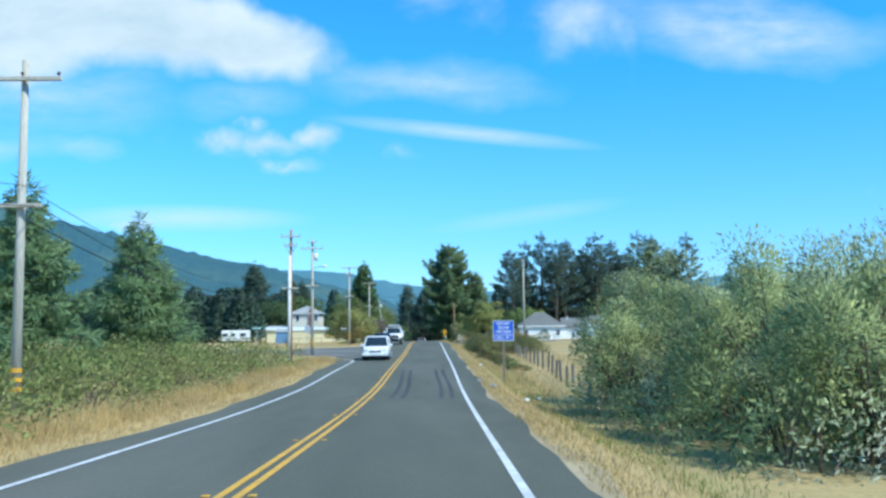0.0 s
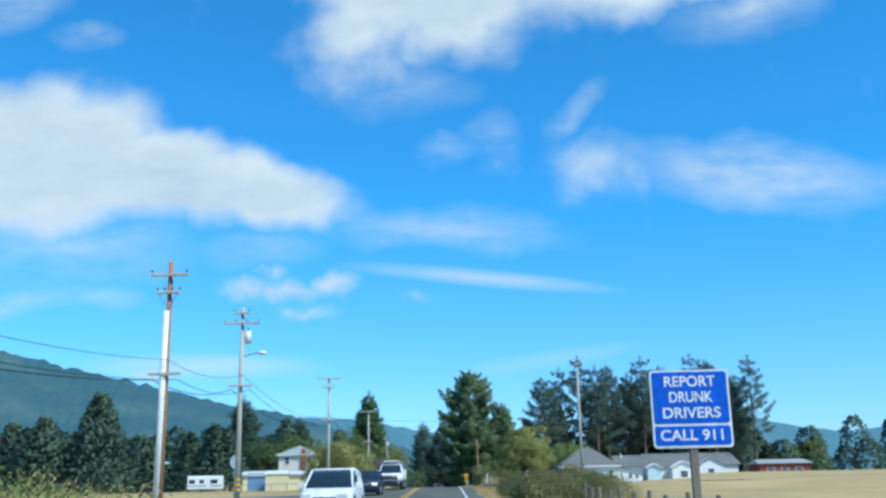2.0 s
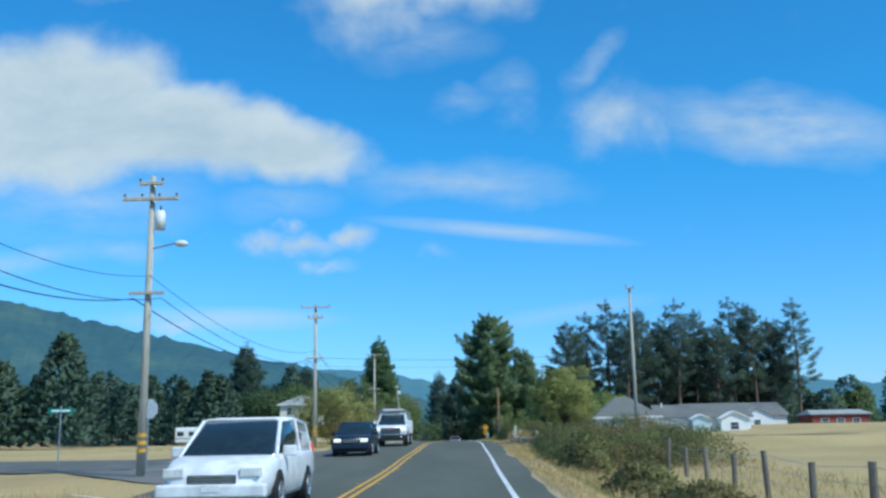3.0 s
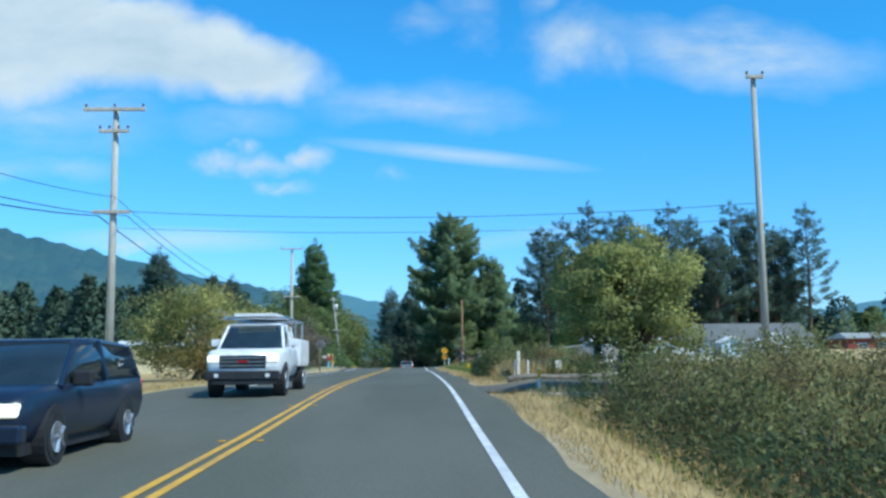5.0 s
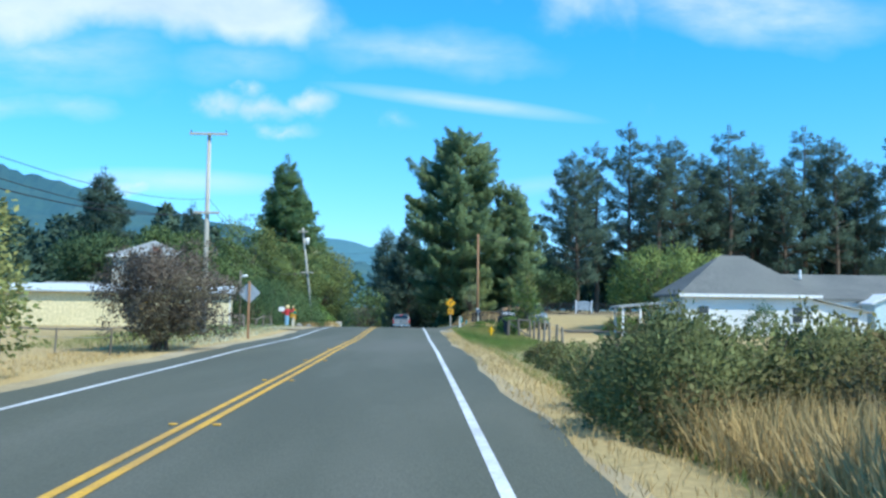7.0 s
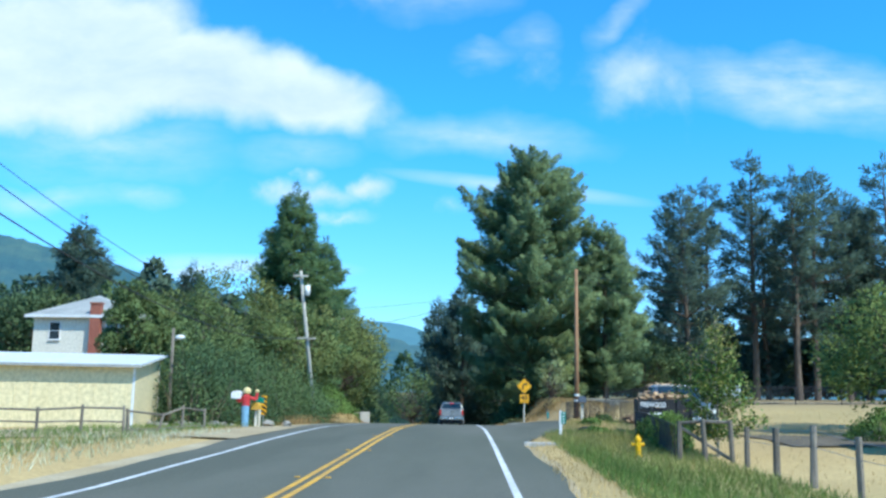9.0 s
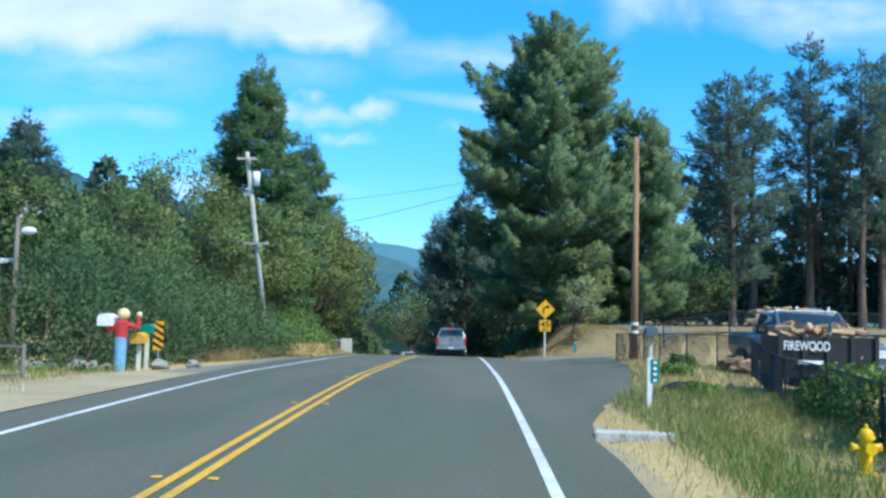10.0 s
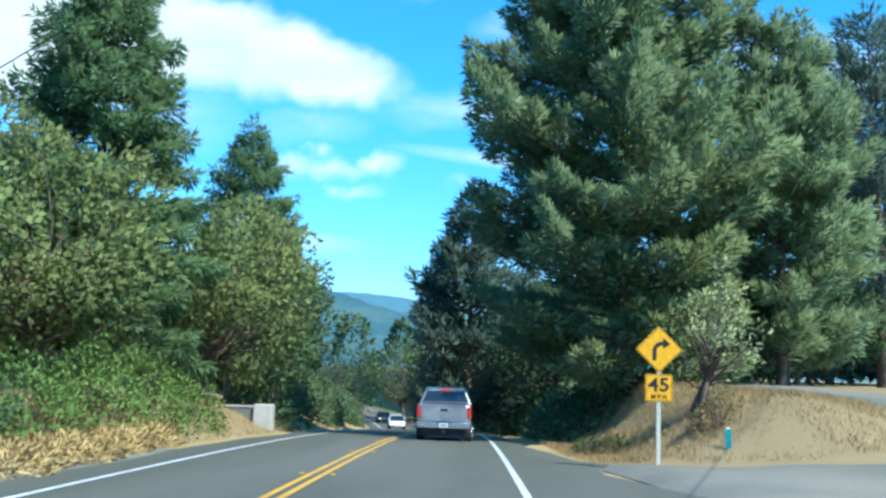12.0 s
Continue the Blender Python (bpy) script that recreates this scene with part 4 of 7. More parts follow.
utility_pole(-10.5, 163.8, 11.4, "slender utility pole with a wide top crossarm", [(11.3, 0.95, 2, 0), (7.3, 0.65, 0, 0)])
utility_pole(-10.2, 207.6, 10.1, "leaning utility pole with a transformer", [(9.75, 0.45, 2, 0), (5.9, 0.6, 0, 0)], lean=(-0.95, -1.8), transformer=8.9)
utility_pole(-13.5, 238, 9.8, "utility pole among roadside trees", [(9.6, 0.5, 2, 0), (6.4, 0.5, 0, 0)])
utility_pole(11.6, 115.3, 11.2, "tall slim utility pole at the field's edge", [(11.1, 0.28, 2, 0)], r=0.13)
utility_pole(4.9, 194.3, 8.85, "brown wooden pole with white bands", [], r=0.125, wood=WOOD_BROWN, bands=(2.35, 2.62))
utility_pole(-13.9, 190.3, 5.4, "short grey pole with a yard lamp", [], r=0.1, wood=WOOD_GREY, lamp=(4.9, 0.22))


def cable(a, b, sag, r, label="black overhead cable between poles", name="overhead_cable", group="overhead cables", n=18):
    a, b = Vector(a), Vector(b)
    cu = bpy.data.curves.new(name, "CURVE")
    cu.dimensions, cu.bevel_depth, cu.bevel_resolution = "3D", r, 1
    sp = cu.splines.new("POLY")
    sp.points.add(n)
    for i in range(n + 1):
        t = i / n
        p = a.lerp(b, t)
        sp.points[i].co = (p.x, p.y, p.z - 4 * sag * t * (1 - t), 1)
    tmp = bpy.data.objects.new(name, cu)
    me = bpy.data.meshes.new_from_object(tmp)
    bpy.data.objects.remove(tmp)
    me.materials.clear()
    me.materials.append(CABLE)
    return tagged(new(name, me), label, "cable", group)


LINE = [(-10.4, -28, 4.9, 5.5), (-10.6, 25.2, 5.2, 5.75), (-10.1, 70.2, 5.2, 5.95), (-10.2, 83.6, 6.2, 6.95), (-9.8, 116.4, 6.8, 7.4), (-10.5, 163.8, 7.3, 8.0), (-10.8, 206.4, 5.95, 6.9), (-13.5, 238, 6.4, 7.2), (-24, 300, 4.5, 5.5)]
for (x0, y0, t0, u0), (x1, y1, t1, u1) in zip(LINE, LINE[1:]):
    span = y1 - y0
    for s in (-0.5, 0.45):
        cable((x0 + s, y0, t0), (x1 + s, y1, t1), 0.03 * span, 0.019 if s < 0 else 0.013, "thick black telephone cable between poles")
    cable((x0 + 0.1, y0 - 0.16, u0), (x1 + 0.1, y1 - 0.16, u1), 0.03 * span, 0.010)
cable((-9.8, 116.3, 6.95), (11.6, 115.3, 6.9), 0.35, 0.010, "thin service cable across the road")
cable((-9.8, 116.5, 6.4), (11.6, 115.4, 6.4), 0.3, 0.007, "thin service cable across the road")
cable((-10.9, 206.2, 5.95), (4.9, 194.3, 8.7), 0.3, 0.009, "thin service cable across the road")
cable((-11.0, 206.2, 7.6), (4.9, 194.3, 8.55), 0.4, 0.007, "thin service cable across the road")
cable((4.9, 194.3, 8.7), (18, 178.5, 5.2), 0.5, 0.012, "thin service cable to a house")
cable((4.9, 194.3, 8.6), (22.3, 246, 12), 0.6, 0.012, "thin service cable to the trees")

# ---- signs ----
SIGN_BLUE = surf("sign_blue", (0.012, 0.11, 0.62), (0.012, 0.10, 0.56), 2, 8, 0.4, 0.05)
SIGN_WHITE = surf("sign_white", (0.8, 0.8, 0.8), (0.74, 0.75, 0.76), 2, 8, 0.4, 0.05)
SIGN_YELLOW = surf("sign_yellow", (0.85, 0.42, 0.015), (0.8, 0.38, 0.015), 2, 8, 0.4, 0.05)
SIGN_BLACK = surf("sign_black", (0.02, 0.02, 0.02), (0.03, 0.03, 0.03), 2, 8, 0.5, 0.05)
SIGN_GREEN = surf("sign_green", (0.01, 0.22, 0.16), (0.012, 0.2, 0.14), 2, 8, 0.4, 0.05)
SIGN_BACK = surf("bare_aluminium", (0.5, 0.52, 0.54), (0.42, 0.44, 0.46), 2, 8, 0.5, 0.05, metallic=0.6)
SIGN_TEAL = surf("teal_plastic", (0.02, 0.25, 0.26), (0.02, 0.22, 0.23), 2, 8, 0.5, 0.05)


def lettering(text, size, at, material, parent, width=None, name="lettering"):
    """Raised letters, upright, facing -y, centred at a place of the parent."""
    cu = bpy.data.curves.new(name, "FONT")
    cu.body, cu.size, cu.align_x, cu.align_y, cu.extrude, cu.offset = text, size, "CENTER", "CENTER", 0.002, size * 0.018
    tmp = bpy.data.objects.new(name, cu)
    me = bpy.data.meshes.new_from_object(tmp)
    bpy.data.objects.remove(tmp)
    me.materials.clear()
    me.materials.append(material)
    if width:
        w = max(v.co.x for v in me.vertices) - min(v.co.x for v in me.vertices)
        for v in me.vertices:
            v.co.x *= width / w
    ob = new(name, me)
    ob.parent = parent
    ob.matrix_basis = pose(*at, 90, 0, 0)
    return ob


def plate(w, h, r, t=0.004, n=5):
    """A flat rounded plate facing -y, centred."""
    pts = []
    for cx, cz, a0 in ((w / 2 - r, h / 2 - r, 0), (-w / 2 + r, h / 2 - r, 90), (-w / 2 + r, -h / 2 + r, 180), (w / 2 - r, -h / 2 + r, 270)):
        for k in range(n + 1):
            a = radians(a0 + 90 * k / n)
            pts.append((cx + r * math.cos(a), cz + r * math.sin(a)))
    return prism(bmesh.new(), pts, -t / 2, t / 2)


def moved(bm, m):
    bmesh.ops.transform(bm, matrix=m, verts=bm.verts)
    return bm


def report_sign():
    x, y = 3.9, 46.65
    g = land_at(x, y)
    ob = thing("road_sign", (x, y, g), "blue road sign with white writing on a post", "road sign", turn=-2)
    zc = 1.92 - g
    part("post", boxed(-0.05, 0.05, 0.012, 0.1, -0.3, zc + 0.42, bevel=0.006), WOOD_GREY, ob, "grey wooden post")
    p = part("panel", moved(plate(1.02, 1.0, 0.05), pose(0, 0, zc)), SIGN_WHITE, ob, "white-bordered sign panel")
    part("blue_field", moved(plate(0.97, 0.665, 0.035), pose(0, -0.004, zc + 0.143)), SIGN_BLUE, p, "blue field")
    part("blue_field", moved(plate(0.97, 0.245, 0.035), pose(0, -0.004, zc - 0.345)), SIGN_BLUE, p, "blue field")
    for text, dz, w in (("REPORT", 0.345, 0.66), ("DRUNK", 0.143, 0.56), ("DRIVERS", -0.06, 0.74), ("CALL 911", -0.345, 0.8)):
        lettering(text, 0.19, (0, -0.009, zc + dz), SIGN_WHITE, p, w)


def curve_sign(x, y, centre):
    g = land_at(x, y)
    ob = thing("road_sign", (x, y, g), "yellow diamond curve sign with a speed plate", "road sign")
    zc = centre - g
    part("post", boxed(-0.045, 0.045, 0.012, 0.09, -0.3, zc + 0.45, bevel=0.006), WOOD_PALE, ob, "pale wooden post")
    s = 0.745
    d = part("diamond_panel", moved(plate(s, s, 0.05), pose(0, 0, zc) @ pose(0, 0, 0, 0, 45, 0)), SIGN_YELLOW, ob, "yellow diamond panel")
    rim = moved(plate(s - 0.03, s - 0.03, 0.045), pose(0, -0.003, zc) @ pose(0, 0, 0, 0, 45, 0))
    part("black_border", rim, SIGN_BLACK, d)
    part("yellow_field", moved(plate(s - 0.055, s - 0.055, 0.04), pose(0, -0.006, zc) @ pose(0, 0, 0, 0, 45, 0)), SIGN_YELLOW, d)
    bm = bmesh.new()
    path = [(-0.10, -0.25)] + [(-0.10 + 0.22 * (1 - math.cos(a)) * 0.9, -0.02 + 0.16 * math.sin(a)) for a in [radians(15 * k) for k in range(6)]] + [(0.11, 0.135)]
    for (x0, z0), (x1, z1) in zip(path, path[1:]):
        a, b = Vector((x0, 0, z0)), Vector((x1, 0, z1))
        m = (b - a).normalized().cross(Vector((0, 1, 0))) * 0.045
        vs = [bm.verts.new(v + Vector((0, -0.011, zc))) for v in (a + m, b + m, b - m, a - m)]
        bm.faces.new(vs)
    vs = [bm.verts.new((px, -0.0115, zc + pz)) for px, pz in ((0.09, 0.26), (0.25, 0.13), (0.09, 0.01))]
    bm.faces.new(vs)
    bmesh.ops.recalc_face_normals(bm, faces=bm.faces)
    part("arrow", bm, SIGN_BLACK, d, "black curved arrow")
    q = part("speed_plate", moved(plate(0.61, 0.61, 0.04), pose(0, 0, zc - 0.86)), SIGN_YELLOW, ob, "yellow speed plate")
    part("black_border", moved(plate(0.585, 0.585, 0.035), pose(0, -0.003, zc - 0.86)), SIGN_BLACK, q)
    part("yellow_field", moved(plate(0.56, 0.56, 0.03), pose(0, -0.006, zc - 0.86)), SIGN_YELLOW, q)
    lettering("45", 0.42, (0, -0.012, zc - 0.80), SIGN_BLACK, q, 0.46)
    lettering("M P H", 0.15, (0, -0.012, zc - 1.06), SIGN_BLACK, q, 0.34)


report_sign(), curve_sign(3.2, 213.2, 3.22), curve_sign(-2.7, 297, -0.55)


def marker_post(x, y, h, face, label, w=0.13, fh=0.3, bars=0, pale=None):
    g = land_at(x, y)
    ob = thing("marker_post", (x, y, g), label, "marker post", "roadside marker posts")
    part("post", boxed(-0.045, 0.045, -0.02, 0.02, -0.2, h, bevel=0.008), pale or SIGN_WHITE, ob, "white post")
    f = part("plate", boxed(-w / 2 + (0.09 if bars else 0), w / 2 + (0.09 if bars else 0), -0.03, -0.022, h - fh - 0.03, h - 0.03), face, ob, "coloured plate")
    for k in range(bars):
        part("marking", boxed(0.06, 0.12, -0.034, -0.031, h - fh * (k + 0.85) / bars - 0.02, h - fh * (k + 0.25) / bars - 0.03), SIGN_WHITE, f)


marker_post(2.95, 180.2, 0.92, SIGN_GREEN, "white post with a green number plate", 0.15, 0.42, 4)
marker_post(3.75, 111.2, 0.56, SIGN_YELLOW, "white roadside post with a yellow paddle", 0.09, 0.26)
marker_post(4.85, 213.7, 0.55, SIGN_TEAL, "short teal marker post in dry grass", 0.14, 0.5)
# chevron object marker at the hedge
g = land_at(-9.7, 190.8)
ob = thing("object_marker", (-9.7, 190.8, g), "yellow and black striped marker on a post", "road sign")
part("post", rod((0, 0.03, -0.2), (0, 0.03, 1.3), 0.025), STEEL, ob)
p = part("panel", boxed(-0.15, 0.15, -0.005, 0.005, 0.55, 1.4), SIGN_YELLOW, ob, "yellow panel")
for k in range(4):
    bm = bmesh.new()
    z = 0.55 + 0.21 * k
    bm.faces.new([bm.verts.new((px, -0.009, pz)) for px, pz in ((-0.15, z + 0.16), (0.15, z - 0.02 if k else z), (0.15, z + 0.09), (-0.15, min(1.4, z + 0.26)))])
    part("stripe", bm, SIGN_BLACK, p)
# back of a warning sign by the purple bush
g = land_at(-7.9, 161.8)
ob = thing("road_sign", (-7.9, 161.8, g), "grey back of a diamond road sign", "road sign")
part("post", boxed(-0.05, 0.05, -0.09, 0.0, -0.3, 2.75, bevel=0.006), WOOD_BROWN, ob, "brown wooden post")
part("panel", moved(plate(0.76, 0.76, 0.05), pose(0, 0.006, 2.2) @ pose(0, 0, 0, 0, 45, 0)), SIGN_BACK, ob, "bare metal sign back")
# stop sign and street name sign at the side road
g = land_at(-11.0, 86.5)
ob = thing("stop_sign", (-11.0, 86.5, g), "stop sign seen from behind on a post", "road sign")
part("post", rod((0, 0, -0.3), (0, 0, 2.6), 0.03), STEEL, ob)
bm = prism(bmesh.new(), [(0.38 * math.cos(radians(22.5 + 45 * k)), 2.25 + 0.38 * math.sin(radians(22.5 + 45 * k))) for k in range(8)], -0.04, -0.034)
part("panel", moved(bm, pose(0, 0, 0, 0, 0, 50)), SIGN_BACK, ob, "bare metal back")
g = land_at(-16.6, 92)
ob = thing("street_sign", (-16.6, 92, g), "green street name sign on a post", "road sign")
part("post", rod((0, 0, -0.3), (0, 0, 2.5), 0.03), STEEL, ob)
p = part("blade", boxed(-0.55, 0.55, -0.008, 0.008, 2.18, 2.4), SIGN_GREEN, ob, "green name blade")
part("marking", boxed(-0.4, 0.4, -0.013, -0.009, 2.25, 2.33), SIGN_WHITE, p)

# ---- fences ----
def fence(name, pts, h, label, r=0.07, wires=3, rail=(), wood=None, square=False, seed=1, wire_mat=None, gap=3.0, wobble=0.12, mesh=None, cat="fence", top=None):
    """Posts along a line, with wires or rails between them; every post a part."""
    rng = random.Random(seed)
    spots = []
    for (x0, y0), (x1, y1) in zip(pts, pts[1:]):
        d = math.hypot(x1 - x0, y1 - y0)
        n = max(1, round(d / gap))
        spots += [(x0 + (x1 - x0) * i / n, y0 + (y1 - y0) * i / n) for i in range(n)]
    spots.append(pts[-1])
    x0, y0 = spots[0]
    ob = thing(name, (x0, y0, land_at(x0, y0)), label, cat)
    o = Vector(ob.matrix_basis.translation)
    heads = []
    for x, y in spots:
        hh = h * (1 + rng.uniform(-wobble, wobble))
        b = Vector((x, y, land_at(x, y))) - o
        tip = b + Vector((rng.uniform(-wobble, wobble) * 0.6, rng.uniform(-wobble, wobble) * 0.6, hh))
        bm = rod(b - Vector((0, 0, 0.2)), tip, r * rng.uniform(0.85, 1.2), r * rng.uniform(0.8, 1.1), seg=4 if square else 7)
        part("post", bm, wood or WOOD_GREY, ob)
        heads.append((b, tip))
    for (b0, t0), (b1, t1) in zip(heads, heads[1:]):
        for k in range(wires):
            f = 0.92 - 0.27 * k
            part("wire", rod(b0.lerp(t0, f), b1.lerp(t1, f), 0.006, seg=4), wire_mat or STEEL, ob)
        for f, th in rail:
            part("rail", rod(b0.lerp(t0, f), b1.lerp(t1, f), th, th * 0.9, seg=6), wood or WOOD_GREY, ob)
        if mesh:
            d = (b1 - b0)
            n = max(2, int(d.length / 0.075))
            bm = bmesh.new()
            for i in range(-9, n):
                for s in (1, -1):
                    f0, f1 = i / n, (i + 9) / n
                    a, c = (f0, f1) if s > 0 else (f1, f0)
                    z0, z1 = 0.03, 0.97
                    if a < 0:
                        z0 += (z1 - z0) * (-a) / (c - a)
                        a = 0
                    if c < 0:
                        z1 = z0 + (z1 - z0) * (0 - a) / (c - a)
                        c = 0
                    if a > 1 or c > 1:
                        continue
                    p, q = b0.lerp(b1, a), b0.lerp(b1, c)
                    p, q = p + (t0 - b0) * z0, q + (t0 - b0) * z1
                    tube(bm, p, q, mesh, seg=3, caps=False)
            part("chain_link", bm, DARK_METAL, ob, "dark wire netting")
    return ob


fence("field_fence", [(6.5, 37), (7.7, 60), (8.4, 108)], 1.12, "old wooden post and wire fence of a dry field", r=0.075, gap=3.1, seed=3)
fence("paddock_fence", [(7.0, 160), (7.1, 172.6)], 1.15, "grey wooden posts of a paddock fence", r=0.075, wires=2, gap=2.6, seed=4)
fence("wooden_gate", [(5.7, 174.2), (7.0, 173.6)], 1.05, "rough wooden gate section with a pale top rail", r=0.07, wires=0, rail=[(0.95, 0.045)], gap=0.9, seed=5, wood=WOOD_GREY)
part("diagonal_brace", rod((0, 0.05, 0.95), (1.25, -0.5, 0.1), 0.045, seg=6), WOOD_GREY, bpy.data.objects["wooden_gate"])
fence("chain_link_fence", [(4.5, 195.6), (5.2, 191.5), (6.6, 186.8)], 0.95, "low black chain-link fence", r=0.022, wires=0, rail=[(0.98, 0.016), (0.04, 0.01)], wood=DARK_METAL, gap=1.6, seed=6, wobble=0.01, mesh=0.0055)
fence("chain_link_fence", [(6.6, 186.8), (5.6, 181), (5.7, 174.8)], 0.95, "low black chain-link fence", r=0.022, wires=0, rail=[(0.98, 0.016), (0.04, 0.01)], wood=DARK_METAL, gap=2.0, seed=7, wobble=0.01, mesh=0.0055)
fence("pasture_fence", [(-9.6, 147), (-24, 147.5)], 0.95, "thin post and wire pasture fence", r=0.035, wires=2, gap=1.7, seed=8, rail=[(0.95, 0.022)])
fence("rail_fence", [(-11.2, 177.8), (-15.2, 177.2)], 0.95, "grey wooden rail fence by the shed", r=0.05, wires=0, rail=[(0.9, 0.035), (0.45, 0.03)], gap=1.4, seed=9)
fence("rail_fence", [(-10.4, 184), (-11.2, 178.2)], 0.8, "leaning grey wooden rail fence", r=0.05, wires=0, rail=[(0.9, 0.035), (0.2, 0.03)], gap=1.9, seed=10, wobble=0.3)
fence("far_fence", [(7.4, 202.6), (27.0, 205.2)], 1.08, "low black chain-link fence along a gravel drive", r=0.03, wires=0, rail=[(0.97, 0.018), (0.05, 0.012)], wood=DARK_METAL, gap=2.8, seed=11, wobble=0.02, mesh=0.004)
fence("driveway_fence", [(9.6, 124.6), (16.5, 124.2)], 1.0, "pale weathered plank fence beside a driveway", r=0.09, wires=0, rail=[(0.9, 0.07), (0.3, 0.09)], wood=WOOD_PALE, gap=2.2, seed=12)

# loose posts, log and ranch post by the driveway
def leaning_post(x, y, h, w, tilt, label, material=None):
    bm = boxed(-w / 2, w / 2, -w * 0.3, w * 0.3, -0.25, h, bevel=0.012)
    for v in bm.verts:
        if v.co.z > h * 0.5:
            v.co.x += 0.02 * math.sin(v.co.y * 40)
    ob = solo("fence_post", bm, material or WOOD_PALE, (0, 0, 0), label, "post", "loose posts")
    ob.matrix_basis = pose(x, y, land_at(x, y), 0, tilt, 0)


leaning_post(3.65, 116.0, 0.92, 0.085, 1, "split white wooden post beside the driveway")
leaning_post(3.53, 116.05, 0.66, 0.035, 2, "thin white stake beside the driveway", SIGN_WHITE)
leaning_post(3.98, 116.05, 0.62, 0.04, 0, "thin white stake beside the driveway", SIGN_WHITE)
leaning_post(5.3, 117.75, 0.66, 0.2, -9, "short leaning weathered board")
for x, y, tilt in ((8.1, 124.0, 2), (8.0, 124.9, -3), (8.05, 128.9, 1), (7.95, 129.7, -2), (8.0, 133.6, -14)):
    leaning_post(x, y, min(1.7, max(1.2, 2.5 - land_at(x, y))), 0.17, tilt, "tall dark weathered post of an old fence", WOOD_GREY)
for k, (x, y, h) in enumerate([(7.7, 128, 1.5), (8.5, 131, 1.5), (9.2, 129, 1.5), (6.9, 133, 1.5), (7.9, 122.9, 1.75), (8.3, 123.2, 1.5)]):
    leaning_post(x, y, h, 0.2, (-3, 2, 4, -2, 1, -3)[k], "thick weathered gate post in the weeds", WOOD_GREY)
rngl = random.Random(4)
bm = bmesh.new()
rings = []
for k in range(13):
    lx, ly = 3.3 + 0.285 * k, 115.95 + 0.045 * k
    c, r = Vector((0.285 * k, 0.045 * k, land_at(lx, ly) - land_at(3.3, 115.95) + rngl.uniform(-0.015, 0.015))), 0.105 - 0.0015 * k + rngl.uniform(-0.008, 0.008)
    d = Vector((-0.156, 0.988, 0))
    rings.append([bm.verts.new(c + d * (r * math.cos(a)) + Vector((0, 0, r * math.sin(a)))) for a in [i * math.tau / 10 for i in range(10)]])
for a, b in zip(rings, rings[1:]):
    for i in range(10):
        bm.faces.new((a[i], a[(i + 1) % 10], b[(i + 1) % 10], b[i]))
bm.faces.new(rings[0][::-1]), bm.faces.new(rings[-1])
solo("log", bm, WOOD_GREY, (3.3, 115.95, land_at(3.3, 115.95) + 0.09), "long grey log lying beside the driveway", "log")
ob = thing("ranch_post", (7.0, 117.6, land_at(7.0, 117.6)), "tall weathered carved gate post with a white board", "gate post")
bm = prism(bmesh.new(), [(-0.45, -0.2), (0.42, -0.2), (0.40, 1.2), (0.46, 1.5), (0.44, 2.5), (0.25, 2.72), (-0.1, 2.6), (-0.42, 2.66), (-0.5, 1.7), (-0.38, 1.3)], -0.2, 0.2)
bmesh.ops.bevel(bm, geom=list(bm.edges), offset=0.03, segments=2, affect="EDGES")
part("slab", bm, surf("old_stump_wood", (0.5, 0.48, 0.44), (0.3, 0.28, 0.26), 2.5, 12, 0.9, 0.8, stretch=(2, 2, 0.6), c3=(0.16, 0.14, 0.13)), ob)
b = part("board", boxed(-0.42, 0.42, -0.25, -0.215, 1.9, 2.12, bevel=0.01), SIGN_WHITE, ob, "white number board")
for k in range(4):
    part("marking", boxed(-0.26 + 0.14 * k, -0.18 + 0.14 * k, -0.256, -0.252, 1.95, 2.06), SIGN_BLACK, b)
for k, (w, z) in enumerate(((0.5, 3.02), (0.62, 2.82))):
    part("marking", boxed(-0.2 - w / 2 + 0.2, -0.2 + w / 2 + 0.2, -0.02, 0.02, z, z + 0.1), SIGN_WHITE, ob, "pale raised lettering bar")
part("rail", rod((-0.6, -0.28, 0.95), (5.6, -0.3, 1.0), 0.1, seg=8), WOOD_PALE, ob)
part("rail", rod((-0.7, -0.3, 0.3), (5.4, -0.32, 0.28), 0.13, seg=8), WOOD_PALE, ob)
ob.scale = (0.6, 0.6, 0.6)
# entrance board with white posts
ob = thing("notice_board", (16.7, 212, land_at(16.7, 212)), "grey round-topped board between white posts", "sign board")
for s in (-0.8, 0.8):
    part("post", boxed(s - 0.06, s + 0.06, -0.06, 0.06, -0.3, 1.35, bevel=0.01), SIGN_WHITE, ob)
part("board", prism(bmesh.new(), [(-0.74, 0.35)] + [(0.74 * -math.cos(radians(15 * k)), 1.0 + 0.28 * math.sin(radians(15 * k))) for k in range(13)] + [(0.74, 0.35)], -0.03, 0.03), SIGN_BACK, ob)

